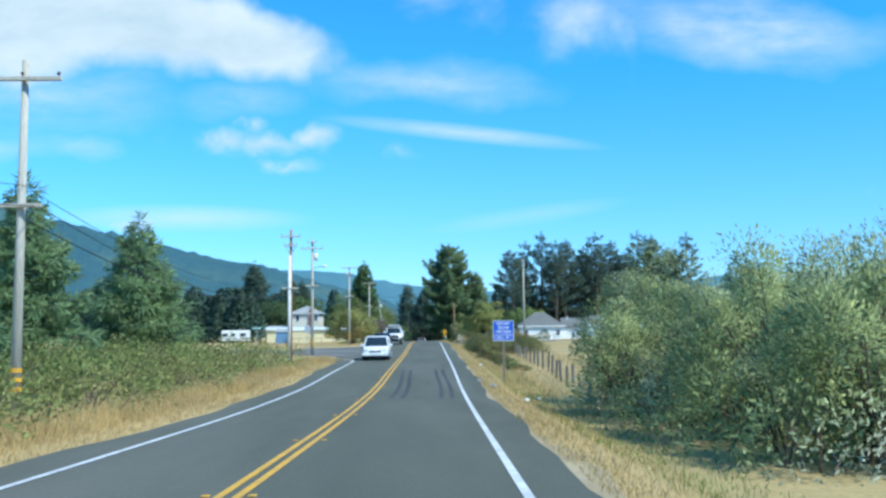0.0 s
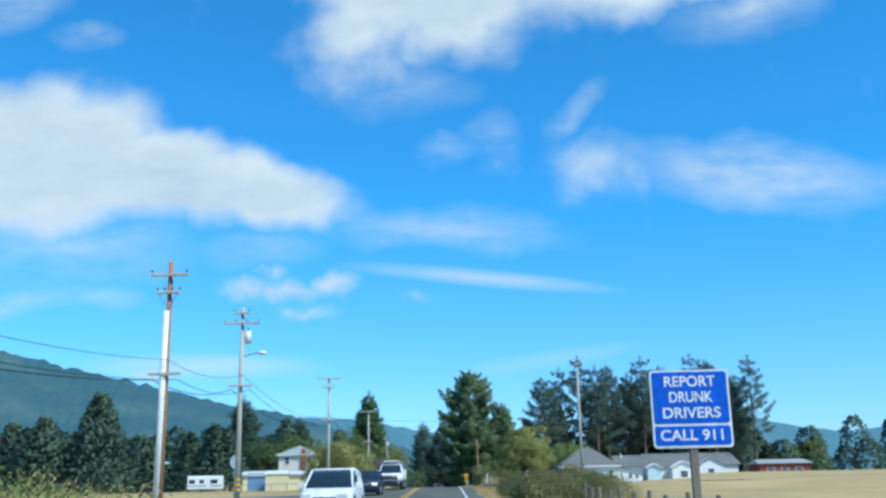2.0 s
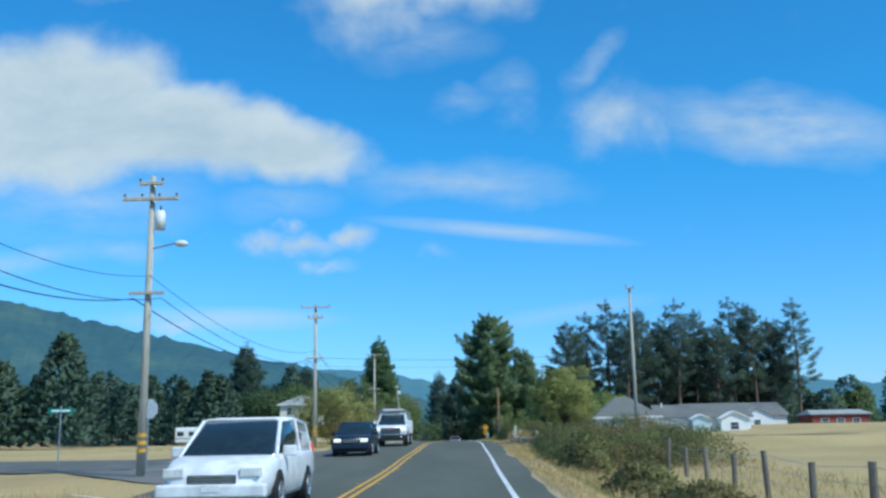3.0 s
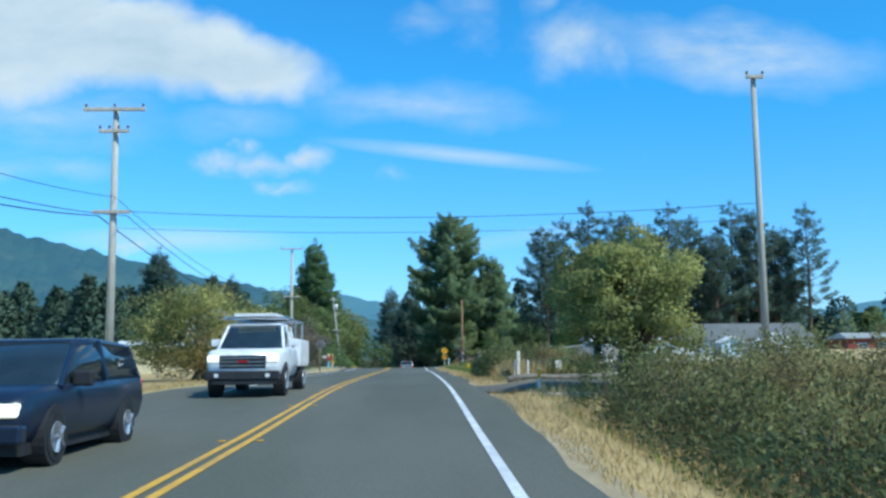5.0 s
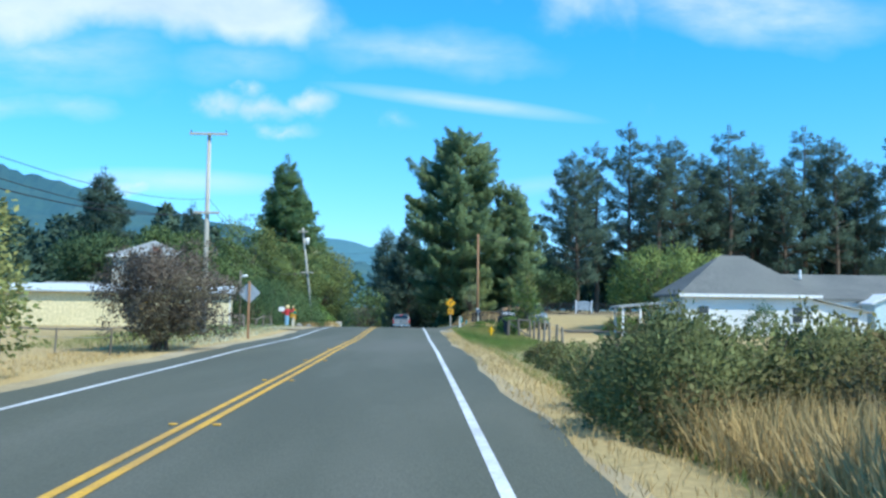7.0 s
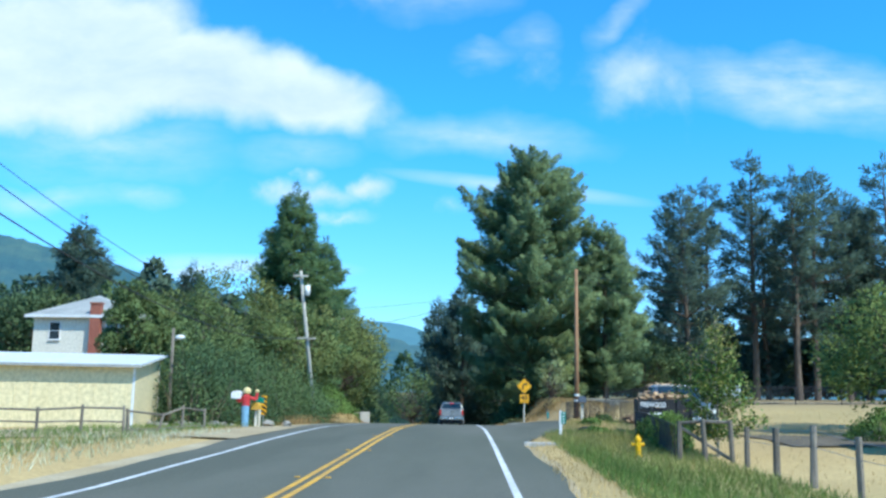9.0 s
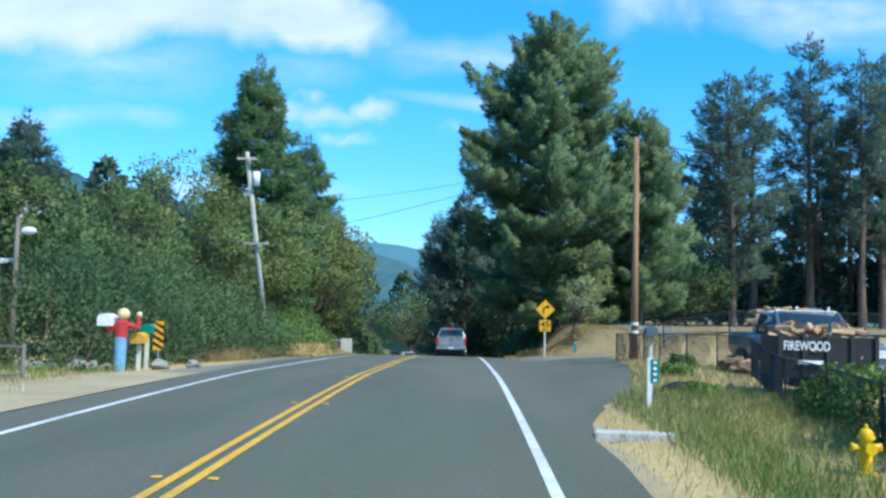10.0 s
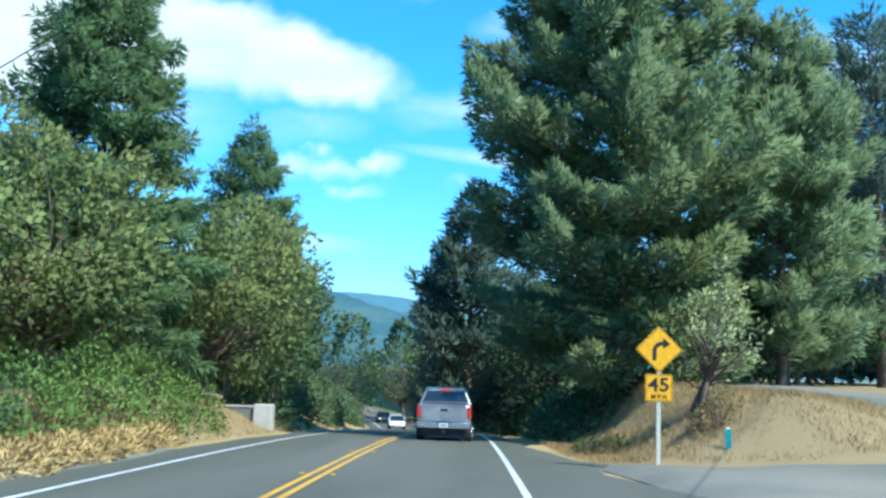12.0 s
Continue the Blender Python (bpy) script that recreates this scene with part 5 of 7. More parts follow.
# fire hydrant
def hydrant(x, y):
    ob = thing("fire_hydrant", (x, y, land_at(x, y)), "bright yellow fire hydrant in green grass", "fire hydrant")
    m = surf("hydrant_yellow", (0.8, 0.48, 0.01), (0.72, 0.42, 0.012), 3, 12, 0.4, 0.05)
    bm = rod((0, 0, -0.1), (0, 0, 0.62), 0.105, 0.1, seg=14)
    tube(bm, (0, 0, 0.02), (0, 0, 0.07), 0.16, seg=14), tube(bm, (0, 0, 0.58), (0, 0, 0.63), 0.14, seg=14)
    part("barrel", bm, m, ob, smooth=False)
    bm = bmesh.new()
    bmesh.ops.create_uvsphere(bm, u_segments=14, v_segments=8, radius=0.12, matrix=Matrix.Translation((0, 0, 0.64)))
    tube(bm, (0, 0, 0.74), (0, 0, 0.81), 0.03, seg=5)
    part("bonnet", bm, m, ob, smooth=True)
    for a, r in ((0, 0.06), (180, 0.06), (-90, 0.085)):
        d = Vector((math.cos(radians(a)), math.sin(radians(a)), 0))
        bm = rod(d * 0.08 + Vector((0, 0, 0.45)), d * 0.2 + Vector((0, 0, 0.45)), r, seg=10)
        tube(bm, d * 0.2 + Vector((0, 0, 0.45)), d * 0.235 + Vector((0, 0, 0.45)), r * 1.2, seg=6)
        part("outlet_cap", bm, m, ob)
    return ob


hydrant(4.7, 175.0).scale = (0.78, 0.78, 0.78)


# ---- plants in place ----
def on(x, y, dz=0.0):
    return (x, y, land_at(x, y) + dz)


conifer(on(4.6, 230.5, -0.1), 22.3, 9.4, 11, LEAF_PINE, "big dark green pine with heavy upswept limbs", base=0.03, style="pine", dens=1.2, size=0.42, spacing=0.85, blunt=0.52, open_=0.15)
conifer(on(10.9, 229.5, -0.1), 14.8, 4.9, 12, LEAF_PINE, "dark green pine beside a bigger one", base=0.06, style="pine", dens=1.2, size=0.42, blunt=0.5)
conifer(on(-15.9, 227, -0.1), 18.0, 5.5, 13, LEAF_FIR, "tall green fir with a broad pointed top", base=0.08, dens=0.95, size=0.45, cone=0.62)
conifer(on(-18.9, 260.7, -0.1), 20.5, 7.4, 14, LEAF_FIR, "dark fir behind the roadside trees", base=0.08, dens=0.9, size=0.6, cone=0.7)
conifer(on(-48.3, 258.7), 22.0, 7.8, 15, LEAF_ROW, "dark fir standing over a wood", base=0.05, dens=0.9, size=0.8, cone=0.6)
conifer(on(-35.5, 262), 17.5, 5.2, 18, LEAF_ROW, "dark fir standing over a wood", base=0.05, dens=0.9, size=0.8, cone=0.6)
conifer(on(-1.9, 252, -0.1), 15.5, 5.4, 16, LEAF_ROW, "dark pine close to the road", base=0.05, style="pine", dens=0.9, size=0.8)
conifer(on(2.0, 262, -0.1), 11.5, 4.5, 17, LEAF_ROW, "dark pine close to the road", base=0.05, style="pine", dens=0.9, size=0.8)
conifer(on(-8.2, 330, -0.1), 25.0, 6.2, 19, LEAF_ROW, "dark pine in the dip beyond the crest", base=0.05, style="pine", dens=0.8, size=0.9, blunt=0.6)
# the row of pines behind the white house
ROW = dict(style="pine", dens=0.72, size=0.62, spacing=1.15, blunt=0.5, open_=0.9, group="row of pines")
row = [conifer(on(21.5, 246), 21.5, 6.6, 21, LEAF_ROW, "dark pine in a long row with bare lower trunks", base=0.18, lean=-0.6, **ROW),
       conifer(on(29.8, 251), 26.6, 5.4, 22, LEAF_ROW, "dark pine in a long row with bare lower trunks", base=0.25, **ROW),
       conifer(on(35.5, 249), 24.2, 5.0, 23, LEAF_ROW, "dark pine in a long row with bare lower trunks", base=0.3, lean=0.5, **ROW)]
for i, (x, y, s) in enumerate([(26, 256, 0.93), (33, 258, 0.9), (40, 252, 0.97), (44, 250, 0.98), (48.5, 254, 1.0), (52, 250, 0.96), (56, 253, 1.0), (60, 251, 1.02), (64, 254, 1.03), (68.5, 250, 0.97), (46, 262, 0.95), (57, 263, 0.95), (38, 263, 0.9), (42, 256, 0.95), (51, 258, 0.97), (61, 259, 0.98), (24, 262, 0.85), (66, 258, 1.0), (33, 247, 0.9)]):
    src = row[(i + 1) % 3]
    c = copy_thing(src, pose(*on(x, y), 0, 0, 70 * i + 25))
    c.scale = (s, s, s)
conifer(on(-19, 62.5), 9.6, 4.8, 31, LEAF_YOUNG, "green fir on the edge of a thicket", base=0.03, dens=0.7, open_=0.7, size=0.55)
conifer(on(-19.5, 46), 9.6, 4.4, 32, LEAF_YOUNG, "green fir on the edge of a thicket", base=0.03, dens=0.7, open_=0.7, size=0.55)
conifer(on(-25, 55), 8.2, 4.2, 33, LEAF_YOUNG, "green fir on the edge of a thicket", base=0.02, dens=0.7, open_=0.7, size=0.55)
conifer(on(-19.5, 38), 7.5, 3.6, 34, LEAF_YOUNG, "green fir on the edge of a thicket", base=0.02, dens=0.7, open_=0.7, size=0.52)

broadleaf(on(7.5, 119.9), 5.5, 2.1, 41, LEAF_MAPLE, "maple with green and yellowing leaves behind a driveway", n=20000, size=0.13, trunk_h=0.16, uneven=0.4, wide=0.72, clumps=80, low=-0.75)
broadleaf(on(6.25, 110.2), 4.15, 1.85, 47, LEAF_MAPLE, "rounded maple with yellowing leaves before a driveway", n=22000, size=0.1, trunk_h=0.17, uneven=0.4, wide=0.72, clumps=80, low=-0.65)
thicket("ivy", [(7.3, 119.6, 0.55, 0.5, 2.2)], LEAF_DARK, 118, "dark ivy climbing over a maple trunk", "ivy", n=3800, size=0.11)
thicket("ivy", [(6.1, 110.0, 0.4, 0.4, 1.2)], LEAF_DARK, 119, "dark ivy climbing over a maple trunk", "ivy", n=2200, size=0.1)
thicket("shade_weeds", [(5.4, 118.2, 0.9, 0.8, 0.75), (6.4, 117.9, 0.8, 0.7, 0.7), (4.4, 119.3, 0.8, 0.9, 0.6)], LEAF_DARK, 120, "low green weeds under a maple", "weeds", n=5000, size=0.1)
broadleaf(on(-10.9, 134.4), 4.8, 3.6, 42, LEAF_YELLOW, "broad bush with yellowing leaves", n=26000, size=0.14, trunk_h=0.02, uneven=0.3, name="bush", category="bush", stems=5)
broadleaf(on(-8.4, 149), 3.7, 2.3, 43, LEAF_PURPLE, "round purple-brown bush beside the road", n=26000, size=0.095, trunk_h=0.02, uneven=0.3, name="bush", category="bush", stems=5)
broadleaf(on(18.5, 187), 6.5, 4.5, 44, LEAF_WALNUT, "round green tree behind a white house", n=15000, size=0.2, trunk_h=0.1)
young_maple(on(7.0, 175.2), 3.9, 1.55, 45, "slender young maple with yellowing tips beside a gate")
broadleaf(on(5.4, 218), 4.0, 1.5, 46, LEAF_WILLOW, "airy shrub with pale leaves behind a road sign", n=1500, size=0.11, trunk_h=0.03, uneven=0.8, clumps=40, name="shrub", category="shrub", stems=4)
for k, (x, y, h, r, lf) in enumerate([(-14, 219, 7.8, 3.8, LEAF_BANK), (-12.8, 233, 9.0, 4.4, LEAF_BANK), (-14.5, 246, 9.5, 4.8, LEAF_DARK), (-21, 233, 9.5, 4.6, LEAF_BANK), (-17, 262, 9.5, 5, LEAF_DARK), (-21, 280, 10, 5, LEAF_DARK), (-19.5, 212, 8.0, 3.6, LEAF_OAK), (-19.5, 222, 10, 4.2, LEAF_BANK), (-31, 232, 11, 5, LEAF_OAK), (-38, 226, 9, 5, LEAF_DARK), (-35, 245, 12, 5, LEAF_DARK), (-19, 204, 6.5, 3.5, LEAF_OAK),
                                     (3.6, 246, 7.5, 4.0, LEAF_DARK), (0.2, 275, 9, 4.5, LEAF_DARK), (9, 252, 7, 4.5, LEAF_DARK), (17, 246, 6, 4.5, LEAF_DARK), (-28, 300, 11, 5, LEAF_DARK), (-4, 292, 9, 4.5, LEAF_DARK), (-12, 318, 11, 6, LEAF_OAK), (-38, 325, 11, 6, LEAF_OAK), (-24, 345, 12, 7, LEAF_DARK)]):
    broadleaf(on(x, y), h, r, 60 + k, lf, "dense dark green roadside tree" if lf is LEAF_DARK else "dense green oak-like tree beside the road", n=(12500 if x > -22 else 7500) if y < 250 else 3000, size=(0.24 if x > -22 else 0.42) if y < 250 else 0.45, trunk_h=0.02 if y < 250 else 0.1, uneven=0.2, stems=2, group="roadside trees")
broadleaf(on(-20.2, 203), 8.3, 2.1, 48, LEAF_OAK, "green oak-like tree beside a farmhouse", n=13000, size=0.2, trunk_h=0.12, uneven=0.3, group="roadside trees")
WIL = [(9.3, 36.5, 5.6, 2.9), (6.9, 31, 3.6, 2.2), (12.5, 33, 5.4, 3.2), (9.5, 27, 5.0, 2.8), (14.5, 28, 5.6, 3.4), (8.2, 22.5, 4.2, 2.3), (17, 36, 6.0, 3.2), (11.6, 29.5, 5.0, 3.0), (12.5, 22.5, 5.0, 3.2), (8.8, 18, 4.0, 2.2)]
for k, (x, y, h, r) in enumerate(WIL):
    broadleaf(on(x, y), h, r, 90 + k, LEAF_WILLOW, "grey-green willow bush with silvery leaves", n=18000 if x < 12 else 8000, size=0.135, trunk_h=0.02, uneven=0.5, name="willow_bush", category="bush", group="willow bushes", wide=0.3, stems=5, hang=-0.2)

rng = np.random.default_rng(77)
thicket("bramble_thicket", [(-10.5 + rng.uniform(-0.8, 0.8) - 2.6 * k, y, 2.3, 3.0, 1.5 + 0.25 * k + rng.uniform(-0.25, 0.35)) for y in np.arange(16, 66, 4) for k in (0, 1, 2)], LEAF_WEEDS, 101, "wide thicket of brambles and dry weeds by the road", "thicket", n=46000, size=0.135)
thicket("bramble_thicket", [(6.4 + rng.uniform(-0.4, 0.4) + 2.2 * k, y, 1.8 if y < 102 else 1.4, 2.1, (1.3 if y < 99 else 1.7) + 0.2 * k) for y in np.arange(91, 108, 2.4) for k in (-0.4, 0.5, 1.4)], LEAF_BRAMBLE, 102, "dark bramble thicket beside the road", "thicket", n=120000, size=0.075)
thicket("bramble_thicket", [(4.4, 128.8, 1.6, 1.9, 1.85), (6.1, 128.4, 1.6, 1.9, 1.95), (4.9, 131.6, 1.7, 2.0, 1.9), (6.9, 131.2, 1.6, 1.9, 1.9), (5.2, 134.8, 1.5, 2.0, 1.6), (6.0, 126.3, 1.2, 1.5, 1.5), (7.4, 127.4, 1.4, 1.5, 1.35)], LEAF_BRAMBLE, 103, "big rounded bramble thicket beside the road", "thicket", n=78000, size=0.078)
thicket("bramble_thicket", [(5.3 + rng.uniform(-0.3, 0.3), y, 0.9, 1.6, 0.7 + rng.uniform(0, 0.5)) for y in (139, 143, 147, 151)], LEAF_BRAMBLE, 117, "low brown and green brambles beside the road", "thicket", n=9000, size=0.11)
thicket("bramble_thicket", [(5.4 + rng.uniform(-0.5, 0.5), y, 0.9, 1.4, h + rng.uniform(0, 0.2)) for y, h in ((62, 0.35), (67, 0.4), (73, 0.5), (76, 0.9), (88, 1.3))], LEAF_BRAMBLE, 104, "brown and green brambles along a fence", "thicket", n=12000, size=0.12)
thicket("hedge", [(-10.9 - 0.1 * (206 - y) + rng.uniform(-0.3, 0.3), y, 2.1, 2.5, 3.5 * min(1, (212 - y) / 9)) for y in np.arange(190.5, 208, 2.4)] + [(-13.4, y, 2.6, 2.6, 4.3) for y in (193, 198, 203, 208)], LEAF_HEDGE, 105, "tall dark overgrown hedge beside the road", "hedge", n=48000, size=0.13)
thicket("hedge_shrub", [(6.15, 178.5, 0.7, 2.2, 1.0)], LEAF_GREEN, 106, "green clipped shrub beside a gate", "shrub", n=5000, size=0.1)
thicket("bramble_thicket", [(-10.6, y, 1.4, 1.9, h) for y, h in ((209, 1.5), (212, 1.9), (215.5, 2.0), (219, 1.8), (222.5, 1.3))], LEAF_GREEN, 107, "green brambles with dry stems on the bank", "thicket", n=13000, size=0.12)
thicket("dry_weeds", [(-9.0 - 0.1 * (y - 212), y, 0.8, 1.7, 0.5) for y in (207, 210, 213, 216)], STRAW, 121, "dry tan weeds at the foot of the bank", "weeds", n=9000, size=0.16, wide=0.2)
thicket("roadside_weeds", [(2.6, 219.5, 0.8, 1.0, 0.5), (4.9, 215.2, 0.6, 0.6, 0.75)], LEAF_BRAMBLE, 108, "green weeds at the foot of the bank", "weeds", n=2200, size=0.09)
thicket("verge_weed", [(4.7, 186.6, 0.4, 0.5, 0.24)], LEAF_GREEN, 114, "low clump of green weeds beside the apron", "weeds", n=1400, size=0.09)
thicket("verge_weed", [(5.75, 191.0, 0.35, 0.5, 0.3)], LEAF_GREEN, 115, "low clump of green weeds beside the fence", "weeds", n=1200, size=0.09)
thicket("verge_weed", [(4.5, 183.2, 0.45, 0.6, 0.2)], LEAF_GREEN, 116, "low clump of green weeds beside the apron", "weeds", n=1400, size=0.09)
thicket("willow_scrub", [(6.9 + rng.uniform(-0.4, 0.6) + 2.6 * k, y, 1.9, 2.0, 1.9 + 0.5 * k) for y in np.arange(17, 38, 3) for k in (0, 1)], LEAF_WILLOW, 111, "low grey-green willow scrub by the verge", "thicket", n=30000, size=0.14, wide=0.35)
thicket("bank_scrub", [(float(road_x(y)) - 6.6 - rng.uniform(0, 1.0), y, 1.6, 2.0, 1.6 + rng.uniform(0, 1.2)) for y in np.arange(235, 300, 3.2)], LEAF_DARK, 112, "dark scrub along the wooded bank", "thicket", n=16000, size=0.26)
thicket("bank_scrub", [(float(road_x(y)) + 6.4 + rng.uniform(0, 1.2), y, 1.5, 2.0, 1.3 + rng.uniform(0, 1.2)) for y in np.arange(229, 300, 3.2)], LEAF_DARK, 113, "dark scrub along the wooded bank", "thicket", n=16000, size=0.26)
thicket("garden_shrub", [(14.2, 181, 1.35, 1.1, 1.05)], LEAF_GREEN, 122, "domed green shrub beside a tilled bed", "shrub", n=5500, size=0.09)
thicket("garden_shrub", [(14.2, 171.5, 1.1, 0.9, 1.7)], LEAF_DARK, 109, "small dark shrub by a white house", "shrub", n=2500, size=0.12)
thicket("garden_shrub", [(20.6, 172, 1.3, 0.9, 1.8)], LEAF_DARK, 110, "small dark shrub by a white house", "shrub", n=2500, size=0.12)


def woods(name, spots, leaf, seed, label, n=420, size=1.3):
    """A far wood as one mass of crowns: (x, y, height, radius) each."""
    rng = np.random.default_rng(seed)
    P, D, Z, Nn = [], [], [], []
    for x, y, h, r in spots:
        t = rng.uniform(0, 1, n) ** 0.8
        cone = rng.random() < 0.5
        pr = (1 - t) ** (0.8 if cone else 0.4) * r * np.sqrt(rng.uniform(0.15, 1, n))
        a = rng.uniform(0, 6.283, n)
        q = np.stack([x + pr * np.cos(a), y + pr * np.sin(a), land(np.full(n, x), np.full(n, y)) + h * (0.04 + 0.92 * t)], -1)
        P.append(q), D.append(unit(np.stack([np.cos(a), np.sin(a), rng.uniform(-0.3, 0.8, n)], -1) + rng.normal(0, 0.4, (n, 3))))
        Nn.append(unit(np.stack([np.cos(a), np.sin(a), np.full(n, 0.7)], -1)))
        Z.append(np.full(n, size * (0.7 + 0.3 * r / 5)) * rng.uniform(0.6, 1.3, n))
    Z = np.concatenate(Z)
    tagged(new(name, blades(name, np.concatenate(P), np.concatenate(D), Z, Z * 0.6, rng, leaf, 0.0, np.concatenate(Nn))), label, "wood", kind="stuff")


rng = np.random.default_rng(9)
woods("far_wood", [(-40 - 5.5 * i + rng.uniform(-4, 4), 262 + rng.uniform(-22, 22) + 0.5 * i, rng.uniform(14, 18.5), rng.uniform(4.5, 6.5)) for i in range(30)], LEAF_FAR, 201, "dark wood at the edge of the valley floor", n=900, size=0.95)
woods("far_wood", [(-36 - 4.2 * i + rng.uniform(-2, 2), 250 + rng.uniform(-8, 8) + 0.3 * i, rng.uniform(9, 13), rng.uniform(4, 5)) for i in range(36)], LEAF_FAR, 209, "lower trees in front of a dark wood", n=650, size=1.1)
woods("far_wood", [(-30 - 9 * i + rng.uniform(-5, 5), 310 + rng.uniform(-20, 20), rng.uniform(17, 22), rng.uniform(5, 7)) for i in range(26)], LEAF_FAR, 202, "dark wood at the edge of the valley floor", n=700, size=1.2)
woods("far_wood", [(-42 - 5.5 * i + rng.uniform(-3, 3), 150 + 4 * i + rng.uniform(-6, 6), rng.uniform(8, 13), rng.uniform(4, 5.5)) for i in range(13)], LEAF_FAR, 203, "green trees beyond the dry pasture", n=2000, size=0.9)
woods("far_wood", [(-37 - 4.2 * i + rng.uniform(-2, 2), 203 + 2.2 * i + rng.uniform(-4, 4), rng.uniform(9.5, 13), rng.uniform(4, 5.5)) for i in range(18)], LEAF_FAR, 210, "dark trees behind a parked caravan", n=1500, size=0.8)
woods("far_wood", [(110 + 11 * i + rng.uniform(-4, 4), 330 - 3 * i + rng.uniform(-20, 20), rng.uniform(13, 20), rng.uniform(5, 7)) for i in range(22)], LEAF_FAR, 204, "dark wood beyond the field", n=800, size=1.0)
woods("far_wood", [(75 + 9 * i + rng.uniform(-4, 4), 268 + rng.uniform(-8, 8), rng.uniform(5, 9), rng.uniform(4, 5)) for i in range(10)], LEAF_FAR, 205, "low trees along the far edge of the field", n=900, size=0.7)
woods("far_wood", [(12 + 2.4 * i + rng.uniform(-0.8, 0.8), 271 + rng.uniform(-3, 3), rng.uniform(6.5, 10), rng.uniform(3.2, 4.5)) for i in range(34)], LEAF_DARK, 218, "dark wood behind a row of pines", n=900, size=0.9)
woods("far_wood", [(2 + 3.2 * i + rng.uniform(-1.5, 1.5), 263 + rng.uniform(-5, 5), rng.uniform(6, 10.5), rng.uniform(3, 4.5)) for i in range(25)], LEAF_ROW, 208, "dark undergrowth behind a row of pines", n=700, size=0.8)
woods("far_wood", [(20 + 7 * i + rng.uniform(-3, 3), 275 + rng.uniform(-8, 8), rng.uniform(13, 18), rng.uniform(4.5, 6)) for i in range(9)], LEAF_ROW, 206, "dark trees behind a row of pines", n=1100, size=1.0)
woods("far_wood", [(-60 + 13 * i, 400 + rng.uniform(-20, 20), rng.uniform(11, 15), 6.5) for i in range(12)], LEAF_DARK, 207, "wood in the dip beyond the crest", size=1.4)

# grass along the verges
strip = lambda a, b, y0, y1: (lambda r, n: (lambda y: (road_x(y) + r.uniform(a, b, n), y))(r.uniform(y0, y1, n)))  # noqa: E731
turf("verge_grass", 22000, strip(4.5, 6.6, 8, 183), (0.06, 0.26), STRAW, 301, "dry straw-coloured grass on the verge")
turf("verge_grass", 9000, strip(5.9, 8.0, 40, 112), (0.15, 0.5), STRAW, 302, "tall dry grass beside the ditch")
turf("verge_grass", 14000, strip(5.7, 7.6, 8, 178), (0.08, 0.28), GRASS, 303, "green grass in the ditch")
turf("verge_grass", 22000, strip(5.4, 9.6, 158, 183), (0.1, 0.38), GRASS, 304, "lush green grass by the hydrant")
turf("verge_grass", 18000, strip(-7.6, -5.2, 8, 72), (0.15, 0.65), STRAW, 305, "tall dry grass in front of the brambles")
turf("verge_grass", 14000, strip(-9, -5.6, 112, 186), (0.06, 0.25), STRAW, 306, "short dry grass on the verge")
turf("verge_grass", 12000, strip(-12, -6.4, 150, 192), (0.1, 0.4), GRASS, 307, "pale weeds on the verge")
turf("verge_grass", 9000, strip(8, 14, 40, 112), (0.2, 0.5), STRAW, 308, "standing dry grass at the field's edge")
turf("verge_grass", 64000, strip(6.4, 13.5, 120.2, 136), (0.5, 1.3), STRAW, 314, "tall dry grass behind the driveway")
turf("verge_grass", 9000, strip(6.0, 9, 117.5, 128), (0.4, 1.0), STRAW, 309, "tall dry weeds behind the brambles")
turf("verge_grass", 26000, strip(5.6, 13.5, 198, 229), (0.06, 0.24), STRAW, 310, "dry grass on the bank", lean=0.6)
turf("verge_grass", 9000, strip(-8.6, -5.6, 197, 219), (0.15, 0.75), STRAW_ROUGH, 311, "dry weeds below the hedge")
turf("verge_grass", 9000, strip(9, 30, 158, 200), (0.05, 0.2), STRAW, 312, "short dry grass of a paddock")
turf("verge_grass", 9000, strip(-24, -9, 112, 180), (0.05, 0.2), STRAW, 313, "short dry grass of a pasture")
turf("verge_grass", 14000, strip(-6.2, -4.35, 6, 74), (0.05, 0.22), STRAW, 315, "short dry grass at the road's edge")
turf("verge_grass", 12000, strip(4.6, 5.4, 6, 112), (0.04, 0.16), STRAW, 316, "short dry grass at the road's edge")
turf("verge_grass", 14000, strip(4.7, 8.6, 180, 198), (0.06, 0.26), STRAW, 322, "dry grass along a chain-link fence")
turf("verge_grass", 5000, strip(5.6, 9.5, 176, 190), (0.08, 0.26), GRASS, 317, "green grass along a chain-link fence")
turf("verge_grass", 20000, strip(5.4, 13, 210, 228), (0.08, 0.3), STRAW_ROUGH, 318, "brown dry weeds on the bank")
turf("verge_grass", 5000, strip(-8.5, -4.9, 216, 240), (0.05, 0.3), STRAW_ROUGH, 319, "brown dry grass below the wooded bank")
turf("flowering_weeds", 3500, strip(-8.6, -5.2, 150, 180), (0.12, 0.32), WEED_PALE, 320, "pale flowering weeds in the verge grass", width=0.02)
turf("fallen_leaves", 2600, lambda r, n: (r.uniform(3.4, 9, n), r.uniform(115.6, 118.2, n)), (0.05, 0.09), LEAF_YELLOW, 321, "fallen yellow leaves under the maple", width=0.05, lean=2.5)


